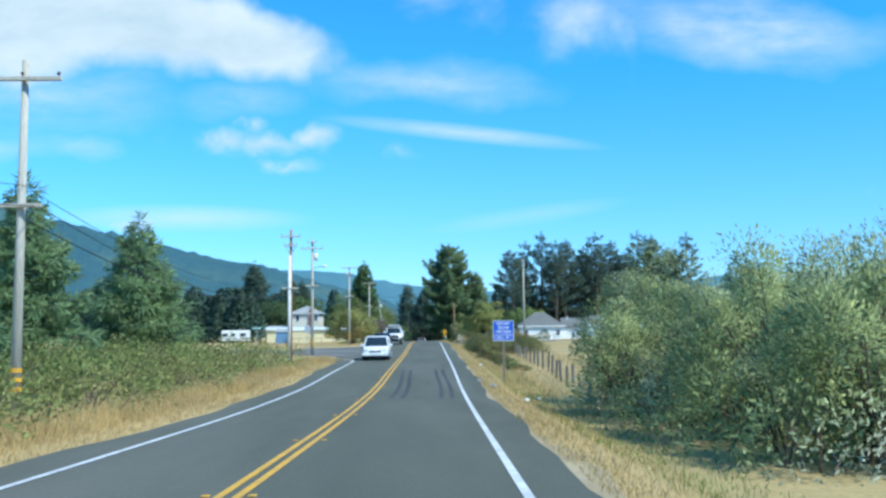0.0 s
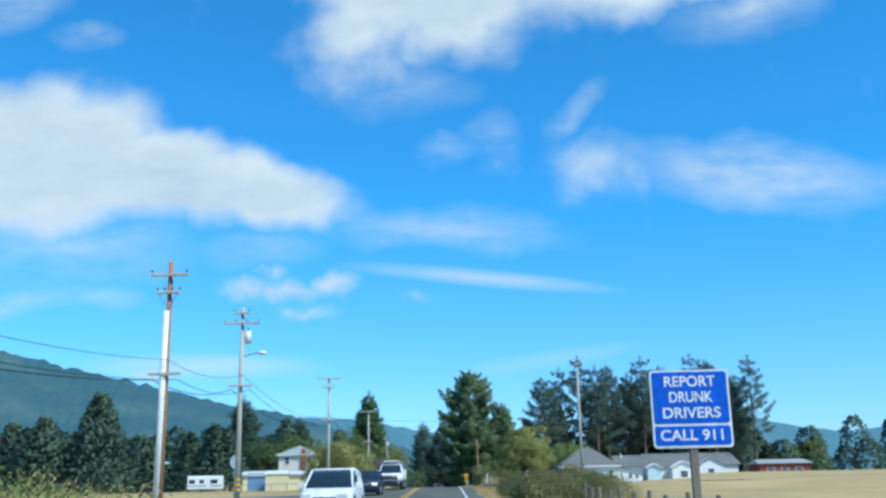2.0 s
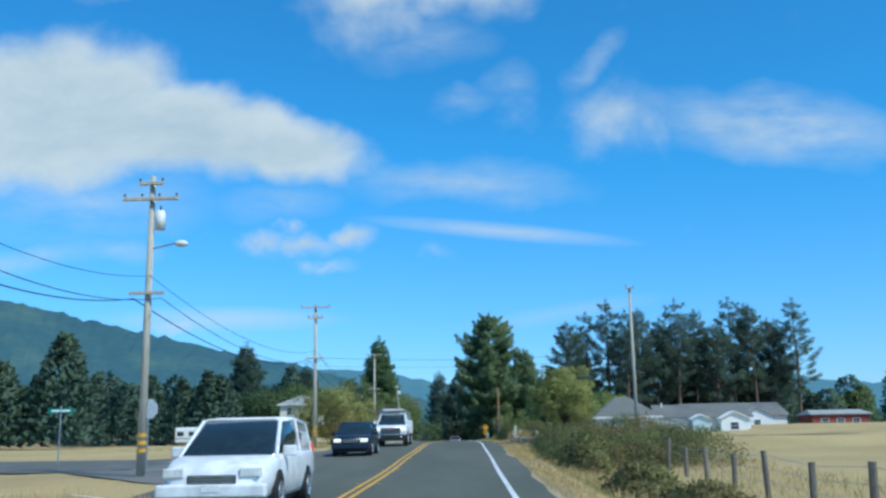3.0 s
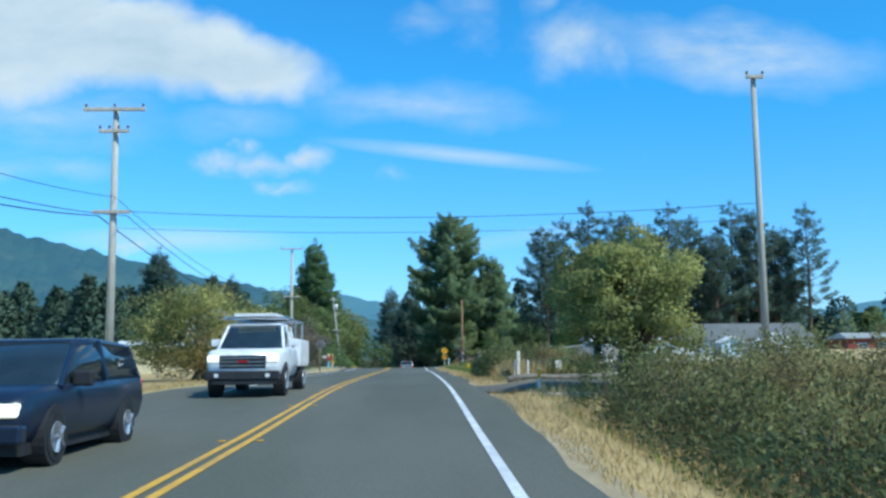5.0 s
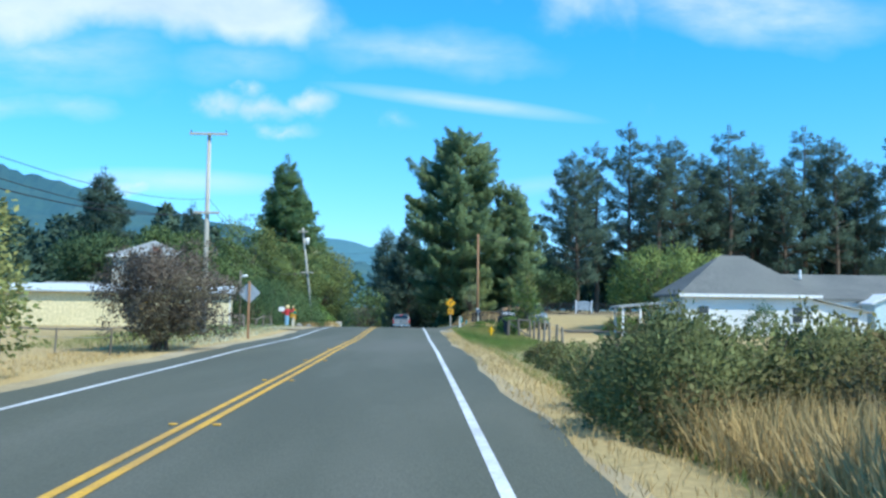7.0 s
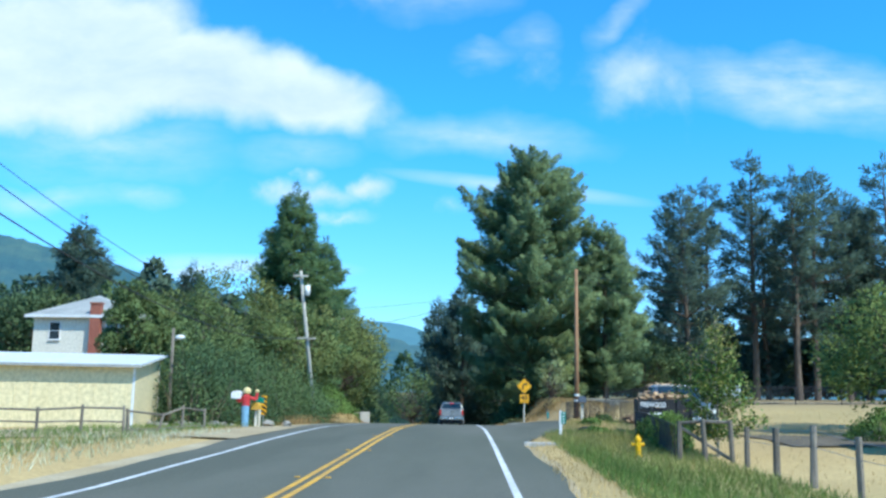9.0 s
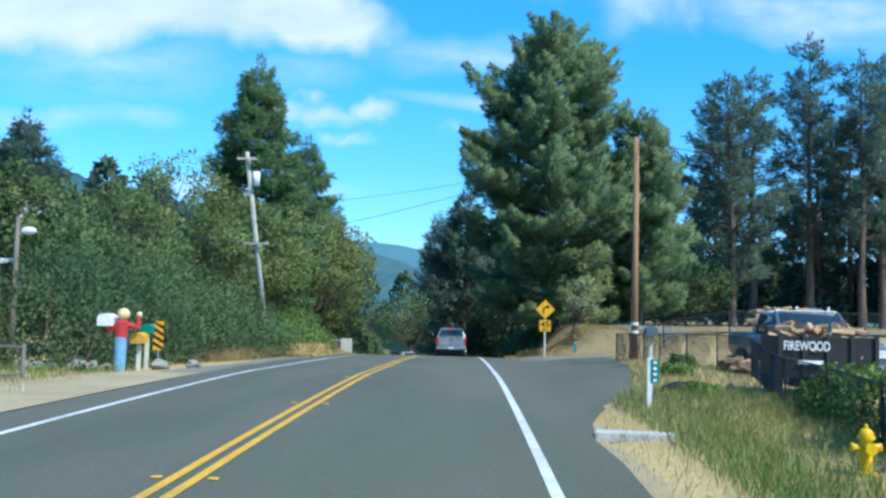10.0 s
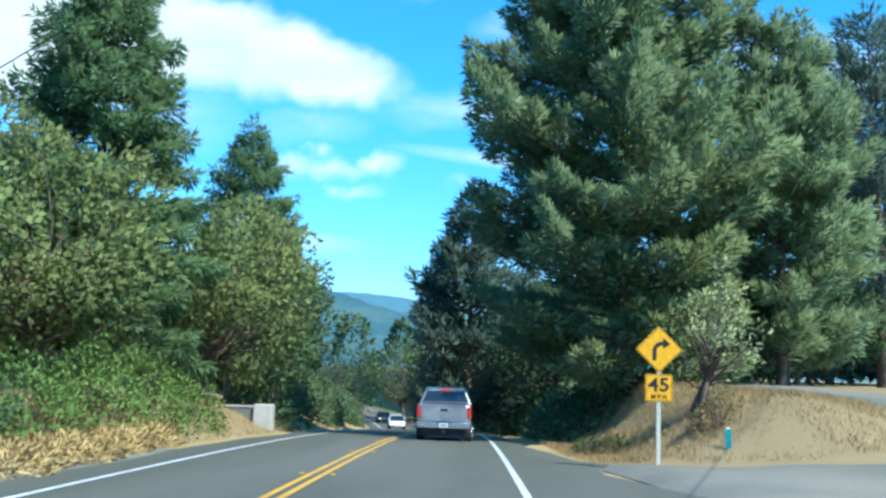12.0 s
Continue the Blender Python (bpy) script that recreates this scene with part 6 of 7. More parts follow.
# ---- buildings ----
SIDING_WHITE = surf("white_siding", (0.80, 0.80, 0.78), (0.74, 0.75, 0.74), 0.8, 10, 0.6, 0.1, stretch=(1, 1, 6))
SIDING_CREAM = surf("cream_metal", (0.72, 0.62, 0.38), (0.66, 0.57, 0.34), 0.8, 6, 0.5, 0.05)
SIDING_BLUE = surf("pale_blue_siding", (0.55, 0.68, 0.72), (0.5, 0.63, 0.68), 0.8, 10, 0.6, 0.1)
SIDING_RED = surf("red_barn_boards", (0.30, 0.07, 0.05), (0.24, 0.06, 0.045), 0.8, 10, 0.8, 0.2)
ROOF_GREY = surf("grey_shingles", (0.17, 0.17, 0.16), (0.12, 0.125, 0.12), 0.7, 14, 0.9, 0.6, c3=(0.2, 0.2, 0.18))
ROOF_PALE = surf("weathered_pale_roof", (0.36, 0.37, 0.36), (0.28, 0.29, 0.28), 0.7, 10, 0.9, 0.4)
ROOF_METAL = surf("white_metal_roof", (0.70, 0.72, 0.72), (0.62, 0.64, 0.64), 0.8, 6, 0.4, 0.05)
BRICK_RED = surf("red_brick", (0.36, 0.13, 0.09), (0.28, 0.10, 0.07), 3, 14, 0.9, 0.4)
PANE = glass("window_pane", (0.03, 0.04, 0.05))
TRIM = surf("white_trim", (0.8, 0.8, 0.8), (0.75, 0.75, 0.75), 1, 8, 0.5, 0.05)


def window(parent, x, z, y, w, h, cross=True):
    f = part("window", boxed(x - w / 2 - 0.07, x + w / 2 + 0.07, y - 0.05, y + 0.02, z - h / 2 - 0.07, z + h / 2 + 0.07), TRIM, parent, "white-framed window")
    part("pane", boxed(x - w / 2, x + w / 2, y - 0.056, y - 0.052, z + 0.02, z + h / 2), PANE, f, "dark glass")
    part("pane", boxed(x - w / 2, x + w / 2, y - 0.056, y - 0.052, z - h / 2, z - 0.02), PANE, f, "dark glass")
    part("sill", boxed(x - w / 2 - 0.1, x + w / 2 + 0.1, y - 0.12, y - 0.03, z - h / 2 - 0.11, z - h / 2 - 0.06), TRIM, f)


def hip_roof(x0, x1, y0, y1, eave, ridge, over=0.4, inset=None, t=0.14):
    """A hip roof with eaves; inset: how far the ridge stays from the gable ends (0: gable roof)."""
    bm = bmesh.new()
    x0, x1, y0, y1 = x0 - over, x1 + over, y0 - over, y1 + over
    i = (y1 - y0) / 2 if inset is None else inset
    ym = (y0 + y1) / 2
    lo = [bm.verts.new(p) for p in ((x0, y0, eave), (x1, y0, eave), (x1, y1, eave), (x0, y1, eave))]
    base = [bm.verts.new(p) for p in ((x0, y0, eave - t), (x1, y0, eave - t), (x1, y1, eave - t), (x0, y1, eave - t))]
    a, b = bm.verts.new((x0 + i, ym, ridge)), bm.verts.new((x1 - i, ym, ridge))
    bm.faces.new((lo[0], lo[1], b, a)), bm.faces.new((lo[2], lo[3], a, b)), bm.faces.new((lo[1], lo[2], b)), bm.faces.new((lo[3], lo[0], a))
    for k in range(4):
        bm.faces.new((base[k], base[(k + 1) % 4], lo[(k + 1) % 4], lo[k]))
    bm.faces.new(base[::-1])
    bmesh.ops.recalc_face_normals(bm, faces=bm.faces)
    return bm


# cream farmhouse, two storeys, pyramid roof and a brick chimney on the front
def farmhouse():
    z = land_at(-28, 216)
    ob = thing("farmhouse", (-28.2, 213, z), "two-storey cream farmhouse with a grey hip roof", "house", turn=-3)
    e = 7.55 - z
    part("wall", boxed(-3.3, 3.1, 0, 6.4, -0.2, e), surf("cream_plaster", (0.76, 0.72, 0.62), (0.7, 0.67, 0.57), 0.8, 8, 0.8, 0.1), ob, "cream walls")
    part("roof", hip_roof(-3.3, 3.1, 0, 6.4, e + 0.1, 9.4 - z, 0.45), ROOF_PALE, ob)
    part("fascia", boxed(-3.77, 3.57, -0.475, -0.455, e - 0.08, e + 0.12), TRIM, ob)
    c = part("chimney", boxed(1.0, 1.75, -0.45, -0.0, -0.2, e + 0.9, bevel=0.02), BRICK_RED, ob, "red brick chimney")
    part("cap", boxed(0.95, 1.8, -0.5, 0.05, e + 0.9, e + 1.0), BRICK_RED, c)
    for x in (-1.7, 2.45):
        window(ob, x, e - 1.0, 0, 0.7, 1.15)
        window(ob, x, e - 3.9, 0, 0.8, 1.2)


def long_shed():
    z = land_at(-20, 186) - 0.05
    ob = thing("metal_shed", (-13.5, 184.7, z), "long cream metal shed with a white sloped roof", "shed", turn=10)
    h0, h1, w, d = 3.5 - z, 4.05 - z, 18.0, 6.0
    bm = bmesh.new()
    prism(bm, [(0, -0.2), (0, h0), (d, h1), (d, -0.2)], -w, 0, axis="x")
    part("wall", bm, SIDING_CREAM, ob, "cream sheet-metal wall")
    rib = boxed(-0.02, 0.02, -0.022, -0.002, 0, h0 - 0.08)
    first = part("rib", rib, SIDING_CREAM, ob)
    first.location = (-0.3, 0, 0)
    for k in range(1, 30):
        r = new("rib", first.data)
        r.parent = ob
        r.location = (-0.3 - 0.6 * k, 0, 0)
    n = part("notice", boxed(-6.35, -5.5, -0.045, -0.024, h0 - 1.35, h0 - 0.3), SIGN_YELLOW, ob, "faded orange notice")
    for k in range(3):
        part("marking", boxed(-6.2 + 0.05 * k, -5.65 - 0.05 * k, -0.049, -0.046, h0 - 0.62 - 0.27 * k, h0 - 0.5 - 0.27 * k), SIGN_BLACK, n)
    part("roof", prism(bmesh.new(), [(-0.35, h0 - 0.02), (-0.35, h0 + 0.08), (d + 0.25, h1 + 0.13), (d + 0.25, h1 + 0.03)], -w - 0.2, 0.3, axis="x"), ROOF_METAL, ob, "white metal roof")
    part("gutter", boxed(-w - 0.2, 0.3, -0.42, -0.35, h0 - 0.05, h0 + 0.06), ROOF_PALE, ob)
    part("corner_trim", boxed(-0.06, 0.02, -0.03, 0.04, -0.2, h0), TRIM, ob)
    part("corner_trim", boxed(-0.06, 0.03, d - 0.04, d + 0.03, -0.2, h1), ROOF_PALE, ob)


def white_house():
    z = land_at(20, 176) - 0.1
    ob = thing("ranch_house", (20.5, 174, z), "white single-storey house with a dark hip roof", "house")
    e = 3.65 - z
    part("wall", boxed(-4.0, 4.0, 0, 6.2, -0.3, e), SIDING_WHITE, ob, "white walls")
    part("roof", hip_roof(-4.0, 4.0, 0, 6.2, e + 0.12, 6.35 - z, 0.4, 3.6), ROOF_GREY, ob)
    part("fascia", boxed(-4.43, 4.43, -0.43, -0.405, e - 0.06, e + 0.13), TRIM, ob)
    for x in (-2.8, 3.0):
        window(ob, x, 2.55 - z, 0, 0.62, 0.95)
    w = part("lean_to", boxed(-5.3, -4.02, 1.5, 3.6, -0.3, 3.0 - z), SIDING_WHITE, ob, "low white lean-to")
    part("lean_to_roof", prism(bmesh.new(), [(-7.8, 2.85 - z), (-7.8, 2.97 - z), (-4.02, 3.35 - z), (-4.02, 3.23 - z)], 1.1, 4.0), ROOF_PALE, w)
    for x, y in ((-7.5, 1.3), (-6.4, 1.3), (-7.5, 3.7)):
        part("porch_post", boxed(x - 0.06, x + 0.06, y - 0.06, y + 0.06, -0.3, 2.86 - z + 0.1 * (x + 7.8), bevel=0.01), TRIM, w)
    window(ob, -4.7, 2.0 - z, 1.5, 0.6, 0.8)
    g = part("wing", boxed(4.02, 16.5, 3.5, 10.5, -0.3, 3.55 - z), SIDING_WHITE, ob, "white wing of the house")
    part("wing_roof", hip_roof(4.45, 16.5, 3.5, 10.5, 3.65 - z, 5.35 - z, 0.35, 0.3), ROOF_GREY, g)
    for gx, gw, col in ((9.6, 1.0, SIDING_BLUE), (13.9, 1.7, SIDING_WHITE)):
        p = part("porch", prism(bmesh.new(), [(gx - gw, -0.3), (gx - gw, 3.45 - z), (gx, 3.45 - z + gw * 0.46), (gx + gw, 3.45 - z), (gx + gw, -0.3)], 1.6, 3.49), col, ob, "gabled porch")
        part("porch_roof", prism(bmesh.new(), [(gx - gw - 0.3, 3.24 - z), (gx - gw - 0.3, 3.36 - z), (gx, 3.52 - z + gw * 0.46), (gx + gw + 0.3, 3.36 - z), (gx + gw + 0.3, 3.24 - z), (gx, 3.4 - z + gw * 0.46)], 1.3, 3.9), TRIM, p)
    part("annex", prism(bmesh.new(), [(4.02, -0.3), (4.02, 3.5 - z), (7.6, 2.75 - z), (7.6, -0.3)], 0.5, 3.48), SIDING_WHITE, ob, "low white annex")
    part("annex_roof", prism(bmesh.new(), [(4.02, 3.57 - z), (4.02, 3.66 - z), (7.9, 2.78 - z), (7.9, 2.69 - z)], 0.2, 3.48), ROOF_PALE, ob)
    window(ob, 5.9, 2.3 - z, 0.5, 0.5, 0.6), window(ob, 6.8, 2.2 - z, 0.5, 0.4, 0.5), window(ob, 13.9, 2.4 - z, 1.6, 1.0, 0.9)
    part("pipe", rod((5.6, 6, 5.0 - z), (5.6, 6, 5.6 - z), 0.1), TRIM, ob)


def far_house(x0, x1, y, d, base, eave, ridge, wall, label, gables=(), roof=None):
    z = min(base, land_at((x0 + x1) / 2, y + d / 2))
    ob = thing("ranch_house", ((x0 + x1) / 2, y, z), label, "house")
    w = (x1 - x0) / 2
    part("wall", boxed(-w, w, 0, d, -0.3, eave - z), wall, ob)
    part("roof", hip_roof(-w, w, 0, d, eave - z + 0.1, ridge - z, 0.4, 0.6), roof or ROOF_GREY, ob)
    for gx, gw in gables:
        g = part("gable", prism(bmesh.new(), [(gx - gw, -0.3), (gx - gw, eave - z - 0.1), (gx, eave - z + gw * 0.45), (gx + gw, eave - z - 0.1), (gx + gw, -0.3)], -2, -0.01), SIDING_WHITE, ob, "white gabled front")
        part("gable_roof", prism(bmesh.new(), [(gx - gw - 0.4, eave - z - 0.25), (gx - gw - 0.4, eave - z - 0.12), (gx, eave - z + gw * 0.45 + 0.2), (gx + gw + 0.4, eave - z - 0.12), (gx + gw + 0.4, eave - z - 0.25), (gx, eave - z + gw * 0.45 + 0.05)], -2.3, 1.0), ROOF_PALE, g)
        window(ob, gx, eave - z - 1.1, -2.0, 1.0, 0.8)
    for k in range(3):
        window(ob, -w + (k + 0.8) * w * 0.55, eave - z - 1.1, 0, 1.1, 0.9)


farmhouse(), long_shed(), white_house()
far_house(36, 53, 212, 8, 2.4, 4.3, 6.6, SIDING_WHITE, "long grey-roofed house at the field's edge", ((-4.5, 3.2), (3.0, 2.6)))
far_house(55, 64, 206, 6, 2.6, 4.2, 5.0, SIDING_RED, "low red barn with a grey roof", roof=ROOF_PALE)
far_house(-40, -31.8, 215, 5, 0.9, 4.1, 4.95, SIDING_CREAM, "low grey-roofed outbuilding beside a farmhouse", roof=ROOF_PALE)
# small sheds and a caravan beyond the pasture
def hut(x, y, w, d, h, wall, label, roof, turn=0):
    z = land_at(x, y)
    ob = thing("garden_shed", (x, y, z), label, "shed", turn=turn)
    part("wall", boxed(-w / 2, w / 2, -d / 2, d / 2, -0.1, h), wall, ob)
    part("roof", hip_roof(-w / 2, w / 2, -d / 2, d / 2, h + 0.05, h + 0.5, 0.15, 0.02, 0.06), roof, ob)
    part("door", boxed(-0.4, 0.4, -d / 2 - 0.03, -d / 2 - 0.004, 0, 1.9), wall, ob)


hut(-22, 160, 2.6, 2.6, 2.1, SIDING_CREAM, "small cream garden shed", ROOF_METAL)
hut(-25.2, 163, 2.2, 2.2, 1.9, surf("blue_paint", (0.18, 0.32, 0.5), (0.15, 0.27, 0.43), 1, 8, 0.6, 0.1), "small blue garden shed", ROOF_PALE)


def caravan(x, y, turn):
    z = land_at(x, y)
    ob = thing("caravan", (x, y, z), "white caravan parked beyond the pasture", "caravan", turn=turn)
    part("body", boxed(-2.7, 2.7, -1.1, 1.1, 0.5, 2.65, bevel=0.2), SIDING_WHITE, ob)
    part("stripe", boxed(-2.72, 2.72, -1.106, -1.102, 1.0, 1.2), ROOF_PALE, ob)
    for xx, w in ((-1.9, 0.9), (-0.4, 0.7), (1.5, 1.1)):
        part("window", boxed(xx - w / 2, xx + w / 2, -1.112, -1.106, 1.45, 2.05), PANE, ob)
    part("door", boxed(0.35, 0.9, -1.115, -1.103, 0.6, 2.3), TRIM, ob)
    for xx in (-0.5, 0.4):
        part("wheel", rod((xx, -1.05, 0.33), (xx, -0.85, 0.33), 0.33, seg=16), DARK_METAL, ob)
    part("drawbar", boxed(-3.6, -2.6, -0.05, 0.05, 0.4, 0.5), DARK_METAL, ob)


caravan(-38.5, 188, 4)

# ---- figure with mailboxes beside the road ----
def statue():
    x, y = -9.95, 188.6
    z = land_at(x, y)
    cols = [surf("blue_trousers", (0.20, 0.38, 0.55), (0.17, 0.33, 0.48), 2, 8, 0.6, 0.05), surf("red_shirt", (0.55, 0.05, 0.06), (0.48, 0.045, 0.05), 2, 8, 0.6, 0.05), surf("straw_paint", (0.72, 0.6, 0.3), (0.66, 0.54, 0.26), 2, 8, 0.6, 0.05)]
    bm = bmesh.new()

    def mark(slot, f):
        before = set(bm.faces)
        f()
        for q in set(bm.faces) - before:
            q.material_index = slot

    mark(0, lambda: (tube(bm, (-0.03, 0, 0), (-0.03, 0, 0.95), 0.15, 0.17, seg=12)))
    mark(1, lambda: (tube(bm, (-0.02, 0, 0.93), (0, 0, 1.36), 0.16, 0.2, seg=12), tube(bm, (0, 0, 1.36), (0, 0, 1.44), 0.2, 0.08, seg=12), tube(bm, (0.12, 0, 1.3), (0.42, 0, 1.22), 0.08, 0.07), tube(bm, (0.42, 0, 1.2), (0.46, 0, 1.5), 0.075, 0.06), tube(bm, (-0.12, 0, 1.3), (-0.34, 0, 1.12), 0.09, 0.08), tube(bm, (-0.34, 0, 1.12), (-0.4, 0, 1.22), 0.08, 0.06)))
    mark(2, lambda: (bmesh.ops.create_uvsphere(bm, u_segments=14, v_segments=10, radius=0.17, matrix=Matrix.Translation((0.02, 0, 1.58))), bmesh.ops.create_uvsphere(bm, u_segments=8, v_segments=6, radius=0.085, matrix=Matrix.Translation((0.46, 0, 1.58)))))
    ob = solo("statue", bm, cols[0], (x, y, z), "painted roadside statue in red and blue", "statue")
    for c in cols[1:]:
        ob.data.materials.append(c)
    return x, y, z


def mailbox(x, y, z, body, label, post=None, scale=1.0):
    ob = thing("mailbox", (x, y, z), label, "mailbox")
    w, h, d = 0.2 * scale, 0.22 * scale, 0.24 * scale
    pts = [(-w, 0), (w, 0), (w, h)] + [(w * math.cos(radians(30 * k)), h + w * 0.6 * math.sin(radians(30 * k))) for k in range(1, 6)] + [(-w, h)]
    part("box", prism(bmesh.new(), pts, -d, d), body, ob)
    part("door", prism(bmesh.new(), [(p[0] * 0.94, p[1] * 0.95 + 0.004) for p in pts], -d - 0.012, -d - 0.002), body, ob)
    if post:
        part("post", boxed(-0.05, 0.05, -0.05, 0.05, -post, -0.01, bevel=0.006), WOOD_PALE, ob, "pale wooden post")
    return ob


sx, sy, sz = statue()
mailbox(sx - 0.42, sy, sz + 1.25, SIGN_WHITE, "white mailbox held by a painted statue", scale=1.0)
mailbox(sx + 0.36, sy + 0.35, sz + 0.78, PAINT_YELLOW, "yellow mailbox on a pale post", post=0.95, scale=0.9)
mailbox(sx + 0.4, sy + 0.85, sz + 1.06, SIGN_GREEN, "green mailbox above a yellow one", post=1.2, scale=0.75)
mailbox(4.75, 190.4, land_at(4.75, 190.4) + 0.85, surf("slate_mailbox", (0.12, 0.14, 0.18), (0.1, 0.12, 0.15), 2, 8, 0.5, 0.1), "dark grey mailbox on a wooden post", post=1.1, scale=0.85)
ROCK = surf("grey_boulder", (0.33, 0.31, 0.27), (0.23, 0.22, 0.19), 3, 14, 0.9, 0.8)


def boulder(x, y, r, seed, label="pale grey boulder beside the road", mat=None):
    bm = bmesh.new()
    bmesh.ops.create_icosphere(bm, subdivisions=3, radius=r)
    noise.seed_set(seed)
    for v in bm.verts:
        k = 1 + 0.45 * noise.noise(v.co * 1.6 / r + Vector((seed, 0, 0))) + 0.12 * noise.noise(v.co * 5 / r)
        v.co = Vector((v.co.x * k * 1.2, v.co.y * k, v.co.z * k * 0.8))
    solo("boulder", bm, mat or ROCK, (x, y, land_at(x, y) + r * 0.3), label, "boulder", "boulders", turn=seed * 37)


for k in range(11):
    boulder(-11.0 - 0.42 * k + 0.1 * (k % 3), 190.2 - 0.25 * k, 0.17 + 0.05 * ((k * 7) % 3), 10 + k)
boulder(-9.1, 189.3, 0.24, 31, "grey boulder beside mailboxes"), boulder(-8.55, 190.6, 0.2, 32, "grey boulder beside mailboxes")
for k, (x, y, r) in enumerate([(5.9, 193.4, 0.16), (4.9, 109.3, 0.16), (5.35, 109.5, 0.2), (2.6, 45, 0.12), (3.0, 41, 0.14)]):
    boulder(x, y, r, 50 + k, "grey stone at the roadside")
# pale concrete slabs at the driveway mouths
CONCRETE = surf("concrete", (0.52, 0.5, 0.46), (0.42, 0.41, 0.38), 1.5, 20, 0.9, 0.4)
for k, (x, y, w, d, t) in enumerate([(4.4, 109.8, 1.2, 0.45, 8), (2.1, 176.4, 1.1, 0.35, -8)]):
    solo("culvert_slab", boxed(-w / 2, w / 2, -d / 2, d / 2, -0.1, 0.05, bevel=0.02), CONCRETE, (x, y, land_at(x, y) + 0.03), "broken pale concrete slab at the verge", "concrete slab", "culvert slabs", turn=t)

# low wall with a pale end pillar at a gateway on the wooded bank
ob = thing("garden_wall", (-9.9, 231, land_at(-9.9, 231)), "low grey rendered wall with a pale end pillar", "wall")
part("pillar", boxed(-0.38, 0.38, -0.3, 0.3, -0.5, 1.0, bevel=0.03), CONCRETE, ob, "pale concrete pillar")
part("wall", boxed(-5.6, -0.38, -0.12, 0.12, -0.5, 0.85, bevel=0.02), surf("grey_render", (0.22, 0.22, 0.21), (0.16, 0.16, 0.155), 1.5, 16, 0.9, 0.4), ob)
part("coping", boxed(-5.62, -0.39, -0.16, 0.16, 0.852, 0.92, bevel=0.015), CONCRETE, ob, "pale coping stones")


# ---- vehicles ----
TYRE = surf("tyre_rubber", (0.02, 0.02, 0.02), (0.03, 0.03, 0.03), 3, 20, 0.8, 0.1)
RIM = surf("alloy_rim", (0.5, 0.51, 0.52), (0.42, 0.43, 0.44), 3, 20, 0.35, 0.0, metallic=0.8)
CAR_GLASS = glass("car_glass", (0.02, 0.03, 0.035), 0.04)
CHROME = surf("chrome", (0.6, 0.61, 0.62), (0.5, 0.51, 0.52), 3, 20, 0.2, 0.0, metallic=0.9)
BLACK_TRIM = surf("black_plastic", (0.025, 0.025, 0.027), (0.035, 0.035, 0.037), 3, 20, 0.6, 0.05)
LAMP_RED = surf("red_lamp", (0.5, 0.02, 0.02), (0.42, 0.015, 0.015), 3, 10, 0.2, 0.0, spec=0.6, emit=(1.0, 0.06, 0.03, 0.5))
LAMP_CLEAR = surf("clear_lamp", (0.75, 0.76, 0.74), (0.68, 0.69, 0.67), 3, 10, 0.15, 0.0, spec=0.6)
LAMP_ON = surf("lit_headlamp", (0.85, 0.85, 0.8), (0.8, 0.8, 0.75), 3, 10, 0.15, 0.0, emit=(1.0, 0.9, 0.65, 0.7))


def paint(name, c, metallic=0.0):
    return surf(name, c, tuple(v * 0.96 for v in c), 0.5, 3, 0.28, 0.0, metallic=metallic, spec=0.5)


def loft(rings, close=True):
    """Skin over cross-sections of equal point count."""
    bm = bmesh.new()
    R = [[bm.verts.new(p) for p in ring] for ring in rings]
    n = len(R[0])
    for a, b in zip(R, R[1:]):
        for i in range(n):
            bm.faces.new((a[i], a[(i + 1) % n], b[(i + 1) % n], b[i]))
    bm.faces.new(R[0][::-1]), bm.faces.new(R[-1])
    bmesh.ops.recalc_face_normals(bm, faces=bm.faces)
    return bm


def section(y, w, z0, z1, r=0.12, tuck=0.06):
    """A rounded car cross-section at y: half-width w, from z0 to z1."""
    r = min(r, (z1 - z0) * 0.45)
    m = z0 + (z1 - z0) * 0.45
    half = [(w - tuck - r * 0.5, z0), (w - tuck, z0 + r * 0.6), (w, m), (w - 0.02, z1 - r), (w - 0.02 - r * 0.3, z1 - r * 0.3), (w - r - 0.02, z1)]
    return [(x, y, z) for x, z in half] + [(-x, y, z) for x, z in half[::-1]]


def wheel(ob, x, y, r, w=0.22):
    s = 1 if x > 0 else -1
    bm = rod((x - s * w, y, r), (x, y, r), r, seg=24)
    bmesh.ops.bevel(bm, geom=[e for e in bm.edges if len(e.link_faces) == 2 and any(len(f.verts) > 6 for f in e.link_faces)], offset=0.03, segments=2, affect="EDGES")
    t = part("wheel", bm, TYRE, ob, "black tyre")
    bm = rod((x - s * 0.05, y, r), (x + s * 0.012, y, r), r * 0.64, r * 0.6, seg=20)
    for k in range(5):
        a = radians(72 * k)
        tube(bm, (x + s * 0.02, y, r), (x + s * 0.02, y + math.cos(a) * r * 0.58, r + math.sin(a) * r * 0.58), 0.035, 0.03, seg=5)
    part("rim", bm, RIM, t, "pale alloy rim")


